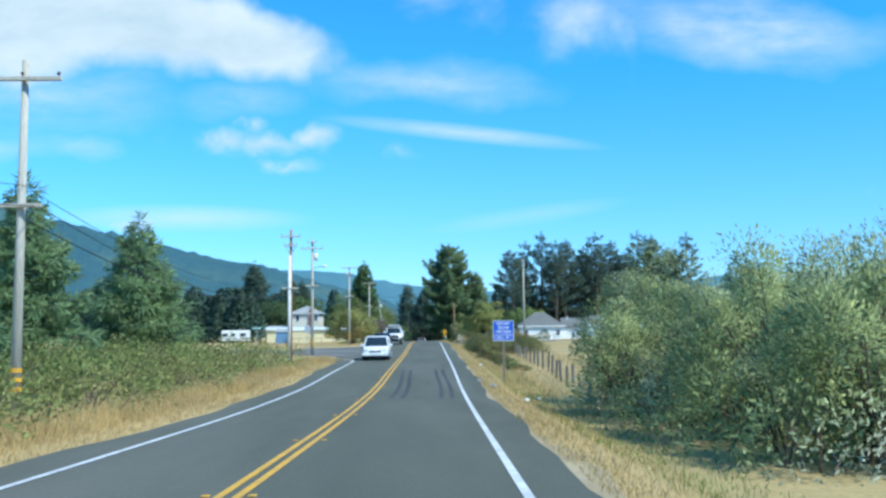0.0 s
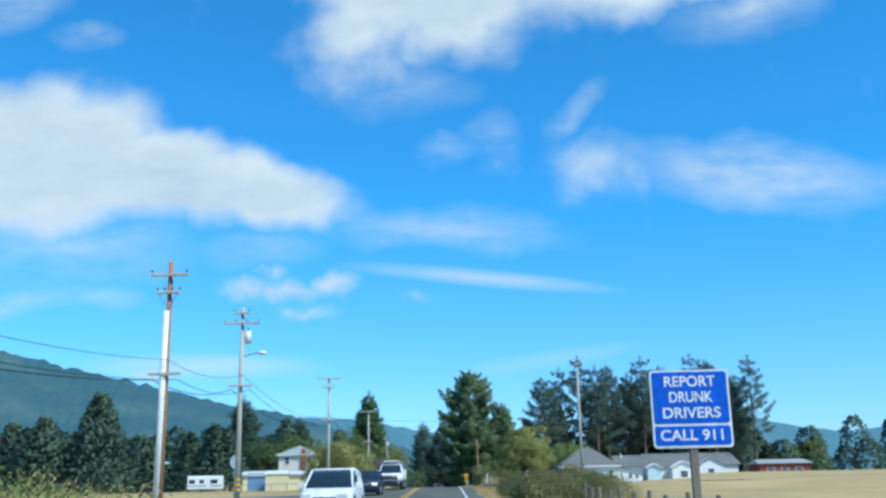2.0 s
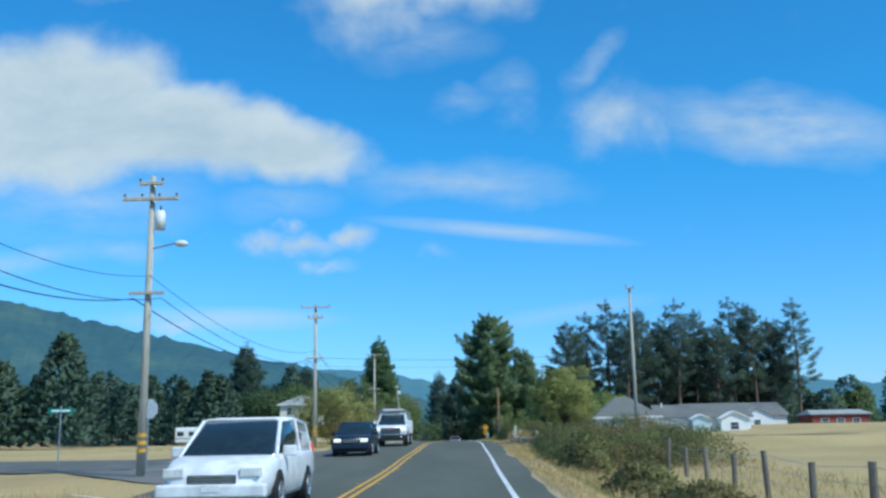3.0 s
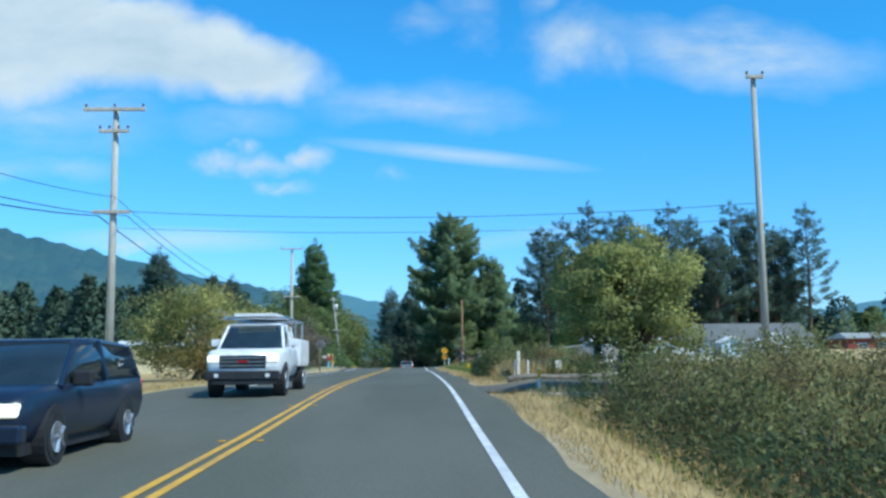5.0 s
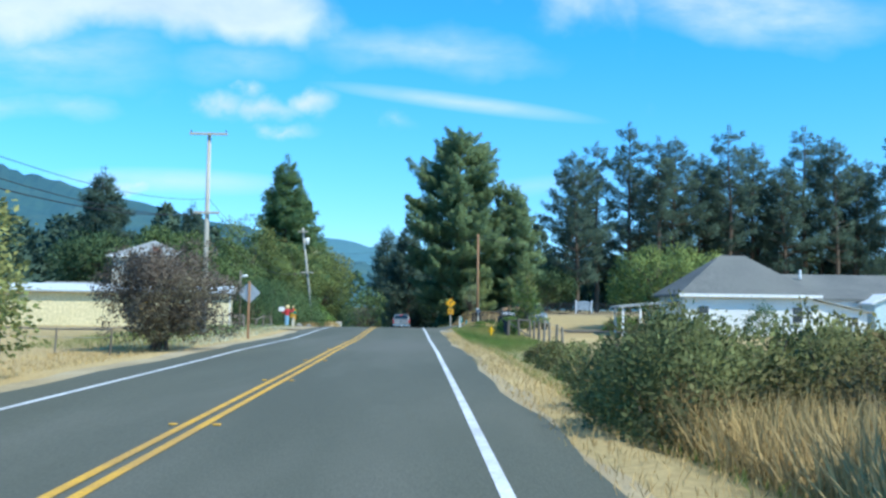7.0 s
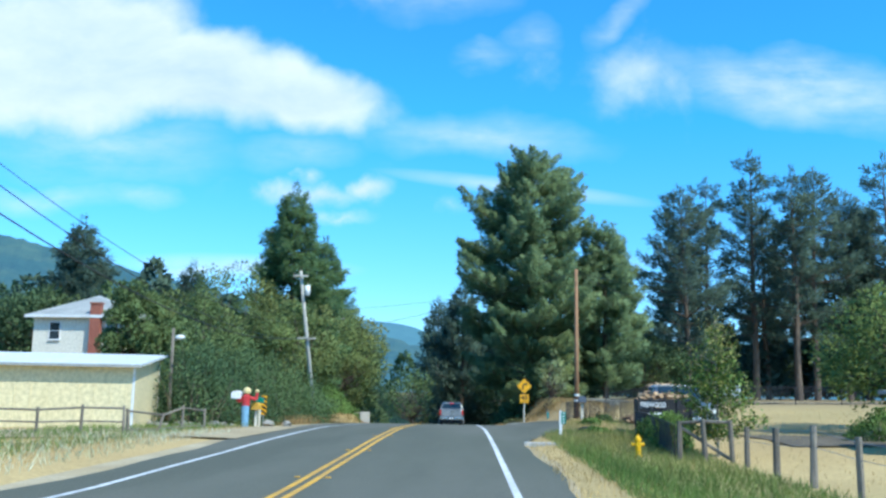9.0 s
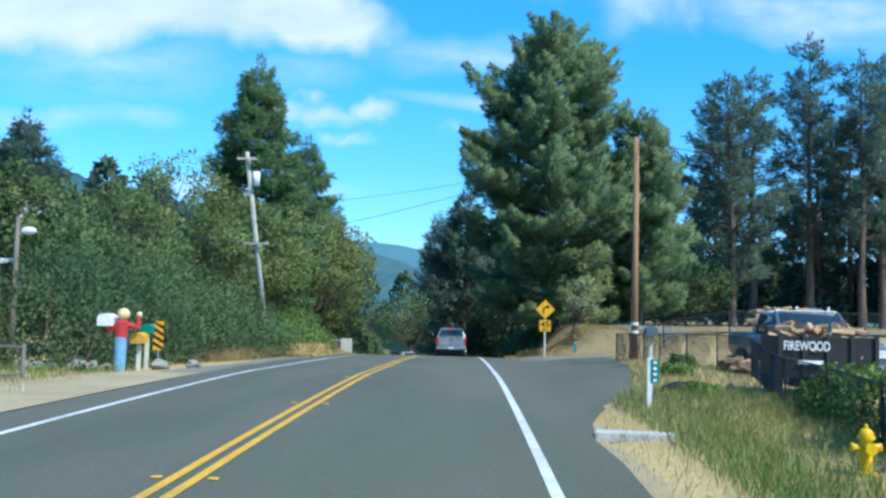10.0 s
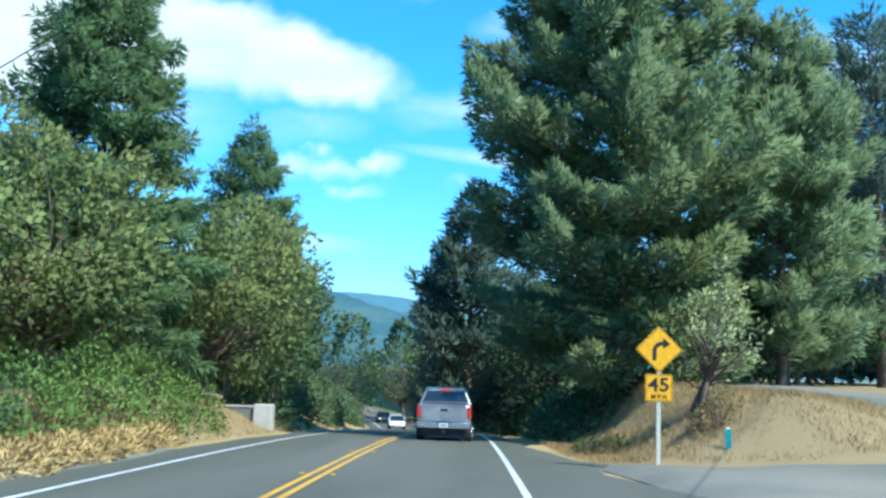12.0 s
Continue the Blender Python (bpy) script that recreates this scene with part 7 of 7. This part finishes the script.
def vehicle(name, at, turn, label, category, col, W, body, cabin, wheels, wr, lamps_front, lamps_rear, tail_red=LAMP_RED, head=None, grille=None, roof_col=None, plate_z=(0.55, 0.75), rear_bumper=None, front_bumper=None, mirrors=None, brake=None):
    """Forward is +y. body: (y, half-width, z0, z1) from rear to front; cabin: (y, half-width at belt, half-width at roof, belt z, roof z) from rear to front."""
    ob = thing(name, at, label, category, turn=turn)
    part("body", loft([section(y, w, z0, z1) for y, w, z0, z1 in body]), col, ob, smooth=True)
    rings = []
    for y, wb, wt, zb, zt in cabin:
        k = max(0.03, zt - zb)
        rings.append([(wb, y, zb - 0.02), ((wb + wt) / 2 + 0.02, y, zb + k * 0.55), (wt, y, zb + k * 0.93), (wt - 0.08, y, zb + k), (-wt + 0.08, y, zb + k), (-wt, y, zb + k * 0.93), (-(wb + wt) / 2 - 0.02, y, zb + k * 0.55), (-wb, y, zb - 0.02)])
    part("glazing", loft(rings), CAR_GLASS, ob, "dark window glass", True)
    tall = [c for c in cabin if c[4] - c[3] > 0.25]
    bm = loft([section(y, wt + 0.015, zt - 0.075, zt + 0.012, 0.05, 0.0) for y, wb, wt, zb, zt in tall])
    part("roof", bm, roof_col or col, ob, smooth=True)
    for s in (-1, 1):
        for (y0, wb, wt, zb, zt), (y1, wb1, wt1, zb1, zt1) in ((cabin[0], tall[0]), (cabin[-1], tall[-1])):
            part("pillar", rod((s * (wb + 0.01), y0, zb - 0.02), (s * (wt1 + 0.005), y1, zt1 - 0.03), 0.045, 0.04, seg=6), col, ob)
        mid = tall[len(tall) // 2]
        part("pillar", rod((s * (mid[1] + 0.012), mid[0], mid[3]), (s * (mid[2] + 0.005), mid[0], mid[4] - 0.03), 0.045, seg=6), col, ob)
    for y in wheels:
        for s in (-1, 1):
            wheel(ob, s * (W + 0.014), y, wr)
            bm = rod((s * (W - 0.28), y, wr + 0.02), (s * (W + 0.004), y, wr + 0.02), wr * 1.16, seg=24)
            part("wheel_arch", bm, BLACK_TRIM, ob)
    yr, yf = body[0][0], body[-1][0]
    for x0, x1, z0, z1 in lamps_rear:
        for s in (-1, 1):
            part("taillight", boxed(*sorted((s * x0, s * x1)), yr - 0.03, yr + 0.1, z0, z1, bevel=0.015), tail_red, ob, "red tail light")
    for x0, x1, z0, z1 in lamps_front:
        for s in (-1, 1):
            part("headlight", boxed(*sorted((s * x0, s * x1)), yf - 0.12, yf + 0.03, z0, z1, bevel=0.02), head or LAMP_CLEAR, ob, "headlight")
    if grille:
        g = part("grille", boxed(-grille[0], grille[0], yf - 0.05, yf + 0.025, grille[1], grille[2], bevel=0.015), BLACK_TRIM, ob, "dark grille")
        for k in range(3):
            z = grille[1] + (grille[2] - grille[1]) * (k + 0.7) / 3.4
            part("bar", boxed(-grille[0] * 0.95, grille[0] * 0.95, yf + 0.026, yf + 0.034, z - 0.012, z + 0.012), CHROME, g)
    if rear_bumper:
        z0, z1, m = rear_bumper
        part("rear_bumper", boxed(-W + 0.04, W - 0.04, yr - 0.14, yr + 0.05, z0, z1, bevel=0.03), m, ob)
    if front_bumper:
        z0, z1, m = front_bumper
        part("front_bumper", boxed(-W + 0.03, W - 0.03, yf - 0.1, yf + 0.1, z0, z1, bevel=0.04), m, ob)
    p = part("number_plate", boxed(-0.15, 0.15, yr - 0.155, yr - 0.142, *plate_z), SIGN_WHITE, ob, "white number plate")
    part("marking", boxed(-0.11, 0.11, yr - 0.160, yr - 0.157, plate_z[0] + 0.05, plate_z[1] - 0.05), SIGN_BLACK, p)
    if mirrors:
        y, z = mirrors
        for s in (-1, 1):
            part("mirror", boxed(*sorted((s * (W - 0.06), s * (W + 0.2))), y - 0.06, y + 0.06, z - 0.1, z + 0.1, bevel=0.03), BLACK_TRIM if col is not VAN_WHITE else col, ob)
    if brake:
        part("brake_lamp", boxed(-0.16, 0.16, tall[0][0] - 0.03, tall[0][0] + 0.02, brake - 0.03, brake + 0.03), LAMP_RED, ob, "red high brake light")
    return ob


SILVER = paint("silver_grey_paint", (0.30, 0.31, 0.315), 0.35)
LAMP_TAIL = surf("tail_lamp", (0.42, 0.02, 0.02), (0.36, 0.015, 0.015), 3, 10, 0.2, 0.0, spec=0.6, emit=(1.0, 0.06, 0.03, 0.12))
VAN_WHITE = paint("white_car_paint", (0.78, 0.79, 0.8))
NAVY = paint("dark_blue_paint", (0.012, 0.022, 0.045))
SLATE = paint("faded_blue_paint", (0.09, 0.13, 0.18))


def lane(y, s):
    """A place and heading in the lane s metres right of the centre line."""
    x = float(road_x(y)) + s
    slope = float(road_x(y + 1) - road_x(y - 1)) / 2
    return (x, y, float(road_z(y)) + 0.03), -math.degrees(math.atan(slope))


# grey pickup ahead, seen from behind
at, h = lane(228.6, 1.85)
pick = vehicle("pickup_truck", at, h, "silver-grey four-door pickup truck driving ahead", "pickup truck", SILVER, 0.99,
               [(-2.85, 0.95, 0.72, 1.40), (-2.8, 0.975, 0.64, 1.43), (-2.0, 0.99, 0.58, 1.43), (-0.95, 0.99, 0.56, 1.42), (0.9, 0.99, 0.54, 1.36), (1.3, 0.98, 0.52, 1.3), (2.6, 0.96, 0.52, 1.22), (2.85, 0.9, 0.55, 1.12)],
               [(-0.98, 0.92, 0.90, 1.40, 1.42), (-0.80, 0.92, 0.74, 1.41, 1.86), (-0.7, 0.92, 0.73, 1.41, 1.93), (0.4, 0.92, 0.75, 1.36, 1.97), (0.95, 0.9, 0.73, 1.34, 1.92), (1.65, 0.88, 0.84, 1.28, 1.3)],
               (-1.75, 1.9), 0.40, [(0.55, 0.9, 0.85, 1.05)], [(0.84, 0.965, 0.98, 1.36)], tail_red=LAMP_TAIL, rear_bumper=(0.6, 0.82, CHROME), front_bumper=(0.45, 0.7, CHROME), mirrors=(1.0, 1.48), brake=1.9, plate_z=(0.64, 0.78), grille=(0.5, 0.72, 1.05))
gate = part("tailgate", boxed(-0.8, 0.8, -2.885, -2.82, 0.84, 1.38, bevel=0.02), SILVER, pick, "pressed tailgate")
part("top_rail", boxed(-0.79, 0.79, -2.9, -2.8, 1.382, 1.42, bevel=0.012), SILVER, gate)
part("pressing", boxed(-0.68, 0.68, -2.893, -2.886, 0.92, 1.12, bevel=0.003), SILVER, gate)
part("handle", boxed(-0.13, 0.13, -2.9, -2.887, 1.2, 1.28, bevel=0.004), BLACK_TRIM, gate, "dark tailgate handle")
part("badge", boxed(-0.1, 0.1, -2.9, -2.894, 1.0, 1.06), CHROME, gate)
part("bed_liner", boxed(-0.82, 0.82, -2.75, -1.05, 1.433, 1.44), BLACK_TRIM, pick, "dark bed cover")
part("window_frame", boxed(-0.84, 0.84, -0.99, -0.93, 1.40, 1.46, bevel=0.01), SILVER, pick)
part("tow_hitch", boxed(-0.06, 0.06, -3.08, -2.85, 0.44, 0.53), BLACK_TRIM, pick)
part("bumper_step", boxed(-0.3, 0.3, -3.02, -2.98, 0.83, 0.845), BLACK_TRIM, pick)
part("underbody", boxed(-0.8, 0.8, -2.7, 2.5, 0.32, 0.62), BLACK_TRIM, pick, "dark underbody")

# white people carrier in the other lane
at, h = lane(71.0, -1.75)
van = vehicle("minivan", at, 180 + h, "white people carrier in the oncoming lane", "minivan", VAN_WHITE, 0.98,
              [(-2.5, 0.9, 0.5, 1.0), (-2.42, 0.96, 0.3, 1.08), (-1.0, 0.98, 0.25, 1.08), (1.0, 0.98, 0.25, 1.05), (1.9, 0.95, 0.27, 0.98), (2.4, 0.86, 0.3, 0.85), (2.52, 0.7, 0.4, 0.72)],
              [(-2.42, 0.86, 0.84, 1.02, 1.04), (-2.2, 0.88, 0.76, 1.04, 1.68), (-0.8, 0.9, 0.78, 1.04, 1.74), (0.4, 0.9, 0.74, 1.03, 1.68), (1.45, 0.88, 0.84, 0.98, 1.01)],
              (-1.5, 1.5), 0.34, [(0.48, 0.84, 0.66, 0.82)], [(0.7, 0.92, 0.85, 1.2)], front_bumper=(0.32, 0.55, VAN_WHITE), mirrors=(0.95, 1.08), grille=(0.42, 0.55, 0.7))
part("number_plate", boxed(-0.15, 0.15, 2.622, 2.63, 0.42, 0.54), SIGN_WHITE, van, "white number plate")
part("underbody", boxed(-0.8, 0.8, -2.3, 2.3, 0.15, 0.3), BLACK_TRIM, van, "dark underbody")

# dark estate car in the other lane
at, h = lane(98.2, -2.7)
suv = vehicle("estate_car", at, 180 + h, "dark blue older estate car, oncoming", "car", NAVY, 0.9,
              [(-2.3, 0.84, 0.45, 0.95), (-2.22, 0.88, 0.32, 1.02), (-0.8, 0.9, 0.28, 1.0), (0.9, 0.9, 0.28, 0.98), (2.0, 0.86, 0.3, 0.9), (2.32, 0.78, 0.36, 0.78)],
              [(-2.2, 0.8, 0.78, 0.98, 1.0), (-1.95, 0.82, 0.68, 1.0, 1.5), (-0.5, 0.84, 0.7, 0.98, 1.56), (0.35, 0.84, 0.68, 0.97, 1.5), (1.2, 0.82, 0.78, 0.93, 0.96)],
              (-1.35, 1.45), 0.32, [(0.45, 0.78, 0.6, 0.76)], [(0.6, 0.84, 0.7, 0.95)], head=LAMP_ON, front_bumper=(0.3, 0.52, NAVY), mirrors=(0.75, 1.02), grille=(0.38, 0.58, 0.74))
part("underbody", boxed(-0.75, 0.75, -2.1, 2.1, 0.15, 0.3), BLACK_TRIM, suv, "dark underbody")

# white service truck with a ladder rack
at, h = lane(112.5, -1.95)
srv = vehicle("service_truck", at, 180 + h, "white service truck with tool lockers and roof rack", "truck", VAN_WHITE, 1.0,
              [(-0.95, 0.97, 0.5, 1.3), (0.8, 1.0, 0.48, 1.3), (1.4, 0.99, 0.48, 1.26), (2.5, 0.97, 0.5, 1.2), (2.72, 0.9, 0.55, 1.12)],
              [(-0.9, 0.86, 0.84, 1.28, 1.3), (-0.78, 0.86, 0.74, 1.3, 1.93), (0.3, 0.88, 0.76, 1.28, 1.97), (0.85, 0.88, 0.74, 1.27, 1.92), (1.5, 0.88, 0.84, 1.24, 1.26)],
              (-2.0, 1.8), 0.4, [(0.62, 0.92, 0.88, 1.06)], [], head=LAMP_ON, front_bumper=(0.42, 0.66, BLACK_TRIM), mirrors=(0.95, 1.42), grille=(0.6, 0.72, 1.06))
part("air_dam", boxed(-0.8, 0.8, 2.64, 2.78, 0.3, 0.45, bevel=0.02), BLACK_TRIM, srv)
for s_ in (-1, 1):
    part("fog_lamp", rod((0.66 * s_, 2.76, 0.54), (0.66 * s_, 2.835, 0.54), 0.06, seg=10), LAMP_CLEAR, srv, "round fog lamp")
    part("wiper", rod((0.1 * s_ + 0.25, 1.46, 1.3), (0.1 * s_ - 0.25, 1.28, 1.44), 0.012, seg=5), BLACK_TRIM, srv)
body = part("service_body", boxed(-1.04, 1.04, -3.1, -1.0, 0.75, 1.55, bevel=0.03), VAN_WHITE, srv, "white service body")
for k in range(3):
    part("locker_door", boxed(1.042, 1.056, -3.0 + 0.68 * k, -2.4 + 0.68 * k, 0.85, 1.48, bevel=0.004), VAN_WHITE, body)
    part("locker_door", boxed(-1.056, -1.042, -3.0 + 0.68 * k, -2.4 + 0.68 * k, 0.85, 1.48, bevel=0.004), VAN_WHITE, body)
for s in (-0.85, 0.85):
    part("rack_rail", rod((s, -3.0, 2.12), (s, 1.0, 2.12), 0.035, seg=8), CHROME, srv, "white rack rail")
    for y in (-2.9, -1.2):
        part("rack_upright", rod((s, y, 1.5), (s, y, 2.12), 0.03, seg=8), CHROME, srv)
for y in (-2.9, -1.2, 0.6):
    part("rack_bar", rod((-0.85, y, 2.12), (0.85, y, 2.12), 0.03, seg=8), CHROME, srv)
part("ladder_load", boxed(-0.6, 0.6, -2.9, 0.9, 2.15, 2.24, bevel=0.02), WHITE_PIPE, srv, "pale pipes and boards on the rack")
part("underbody", boxed(-0.8, 0.8, -2.9, 2.4, 0.3, 0.52), BLACK_TRIM, srv, "dark underbody")
part("badge", boxed(-0.13, 0.13, 2.75, 2.762, 0.87, 0.93), surf("red_enamel", (0.3, 0.015, 0.015), (0.25, 0.012, 0.012), 3, 10, 0.3, 0.0), srv, "red badge")

# cars in the dip beyond the crest
for y, s, col, nm, lb in ((291, -1.8, VAN_WHITE, "car", "small white oncoming car in the dip"), (318, -1.8, NAVY, "car", "dark oncoming car in the dip")):
    at, h = lane(y, s)
    vehicle(nm, at, 180 + h, lb, "car", col, 0.88, [(-2.1, 0.82, 0.45, 0.9), (-2.0, 0.86, 0.3, 0.95), (0.9, 0.88, 0.28, 0.93), (2.1, 0.8, 0.34, 0.74)],
            [(-1.9, 0.78, 0.76, 0.92, 0.94), (-1.5, 0.8, 0.64, 0.94, 1.42), (0.2, 0.8, 0.64, 0.92, 1.42), (1.1, 0.8, 0.76, 0.9, 0.92)], (-1.3, 1.35), 0.31, [(0.45, 0.76, 0.58, 0.72)], [(0.5, 0.8, 0.7, 0.85)], head=LAMP_ON)

# old pickup and firewood trailer behind the chain-link fence
x, y = 8.5, 188.9
old_truck = vehicle("pickup_truck", (x, y, land_at(x, y)), 184, "old faded blue pickup loaded with firewood", "pickup truck", SLATE, 0.95,
                    [(-2.5, 0.92, 0.6, 1.2), (-0.8, 0.95, 0.5, 1.22), (0.8, 0.95, 0.5, 1.15), (2.2, 0.92, 0.5, 1.1), (2.4, 0.88, 0.55, 1.0)],
                    [(-0.7, 0.84, 0.84, 1.18, 1.2), (-0.6, 0.84, 0.72, 1.2, 1.72), (0.3, 0.84, 0.72, 1.18, 1.74), (0.95, 0.84, 0.82, 1.14, 1.16)],
                    (-1.5, 1.6), 0.37, [(0.6, 0.84, 0.75, 0.92)], [(0.75, 0.9, 0.75, 1.05)], front_bumper=(0.42, 0.6, CHROME), rear_bumper=(0.42, 0.58, CHROME), mirrors=(0.8, 1.3), grille=(0.5, 0.68, 0.92), roof_col=WHITE_PIPE)
old_truck.scale = (1.14, 1.14, 1.14)
LOG_CUT = surf("split_firewood", (0.42, 0.28, 0.16), (0.30, 0.19, 0.11), 3, 14, 0.9, 0.5, things=0.35)


def firewood(parent, place, n, seed, r=(0.05, 0.1), length=(0.32, 0.45)):
    rng = random.Random(seed)
    for k in range(n):
        p = Vector(place(rng))
        a = rng.uniform(0, 6.28)
        d = Vector((math.cos(a), math.sin(a), rng.uniform(-0.3, 0.4))).normalized() * rng.uniform(*length) / 2
        q = rng.uniform(*r)
        part("log", rod(p - d, p + d, q, q * 0.9, seg=rng.choice((3, 4, 6, 7))), LOG_CUT, parent)


pile = thing("firewood_pile", (x, y, land_at(x, y) + 1.42), "heap of split firewood in a truck bed", "firewood", turn=184)
firewood(pile, lambda r: (r.uniform(-0.7, 0.7), r.uniform(-2.3, -0.9), r.uniform(0.0, 0.62)), 70, 3)
x, y = 6.95, 183.2
tr = thing("firewood_trailer", (x, y, land_at(x, y)), "black stake-sided trailer with a firewood sign", "trailer", turn=-4)

part("bed", boxed(-0.98, 0.98, -0.75, 0.75, 0.45, 0.55, bevel=0.01), BLACK_TRIM, tr)
for yy in (-0.75, 0.72):
    part("side_board", boxed(-0.98, 0.98, yy, yy + 0.035, 0.56, 1.28, bevel=0.006), BLACK_TRIM, tr, "black side board")
for xx in (-0.98, 0.945):
    part("end_board", boxed(xx, xx + 0.035, -0.71, 0.715, 0.56, 1.28), BLACK_TRIM, tr)
for k in range(5):
    part("stake", boxed(-0.97 + 0.47 * k, -0.9 + 0.47 * k, -0.80, -0.752, 0.45, 1.34), DARK_METAL, tr)
for s in (-1, 1):
    part("wheel", rod((s * 0.1, -0.72 if s < 0 else 0.55, 0.3), (s * 0.1, -0.55 if s < 0 else 0.72, 0.3), 0.3, seg=18), TYRE, tr)
lettering("FIREWOOD", 0.26, (-0.42, -0.81, 1.08), SIGN_WHITE, tr, 0.9)
part("marking", boxed(-0.6, -0.1, -0.812, -0.808, 0.72, 0.8), SIGN_WHITE, tr)
wood2 = thing("firewood_pile", (x, y, land_at(x, y) + 0.56), "heap of split firewood in a trailer", "firewood", turn=-4)
firewood(wood2, lambda r: (r.uniform(-0.8, 0.8), r.uniform(-0.6, 0.6), r.uniform(0.3, 0.95 - 0.1 * r.random())), 85, 5)
wood3 = thing("firewood_pile", (6.75, 188.3, land_at(6.75, 188.3)), "split firewood on the ground by the fence", "firewood")
firewood(wood3, lambda r: (r.uniform(-0.35, 0.35), r.uniform(-1.2, 1.2), r.uniform(0.08, 0.3)), 34, 8)

# scrap of tyre in the verge
bm = bmesh.new()
rings = []
for k in range(15):
    a = radians(15 + 20 * k)
    c, d = Vector((0.3 * math.cos(a), 0.2 * math.sin(a), 0.09 + 0.05 * math.sin(a * 1.7))), Vector((math.cos(a), math.sin(a), 0))
    rings.append([c + d * (0.09 * math.cos(q)) + Vector((0, 0, 0.07 * math.sin(q))) for q in [i * math.tau / 8 for i in range(8)]])
solo("tyre_scrap", loft(rings), TYRE, (4.1, 183.6, land_at(4.1, 183.6)), "torn black tyre lying in the verge grass", "tyre", turn=20)

# litter on the verge
for k, (x, y) in enumerate([(4.6, 38), (3.7, 33.5), (3.4, 60)]):
    bm = bmesh.new()
    bmesh.ops.create_icosphere(bm, subdivisions=2, radius=0.09)
    for v in bm.verts:
        v.co *= 1 + 0.5 * noise.noise(v.co * 14 + Vector((k, 0, 0)))
        v.co.z *= 0.6
    solo("litter", bm, SIGN_WHITE, (x, y, land_at(x, y) + 0.1), "crumpled white litter on the verge grass", "litter", "roadside litter")
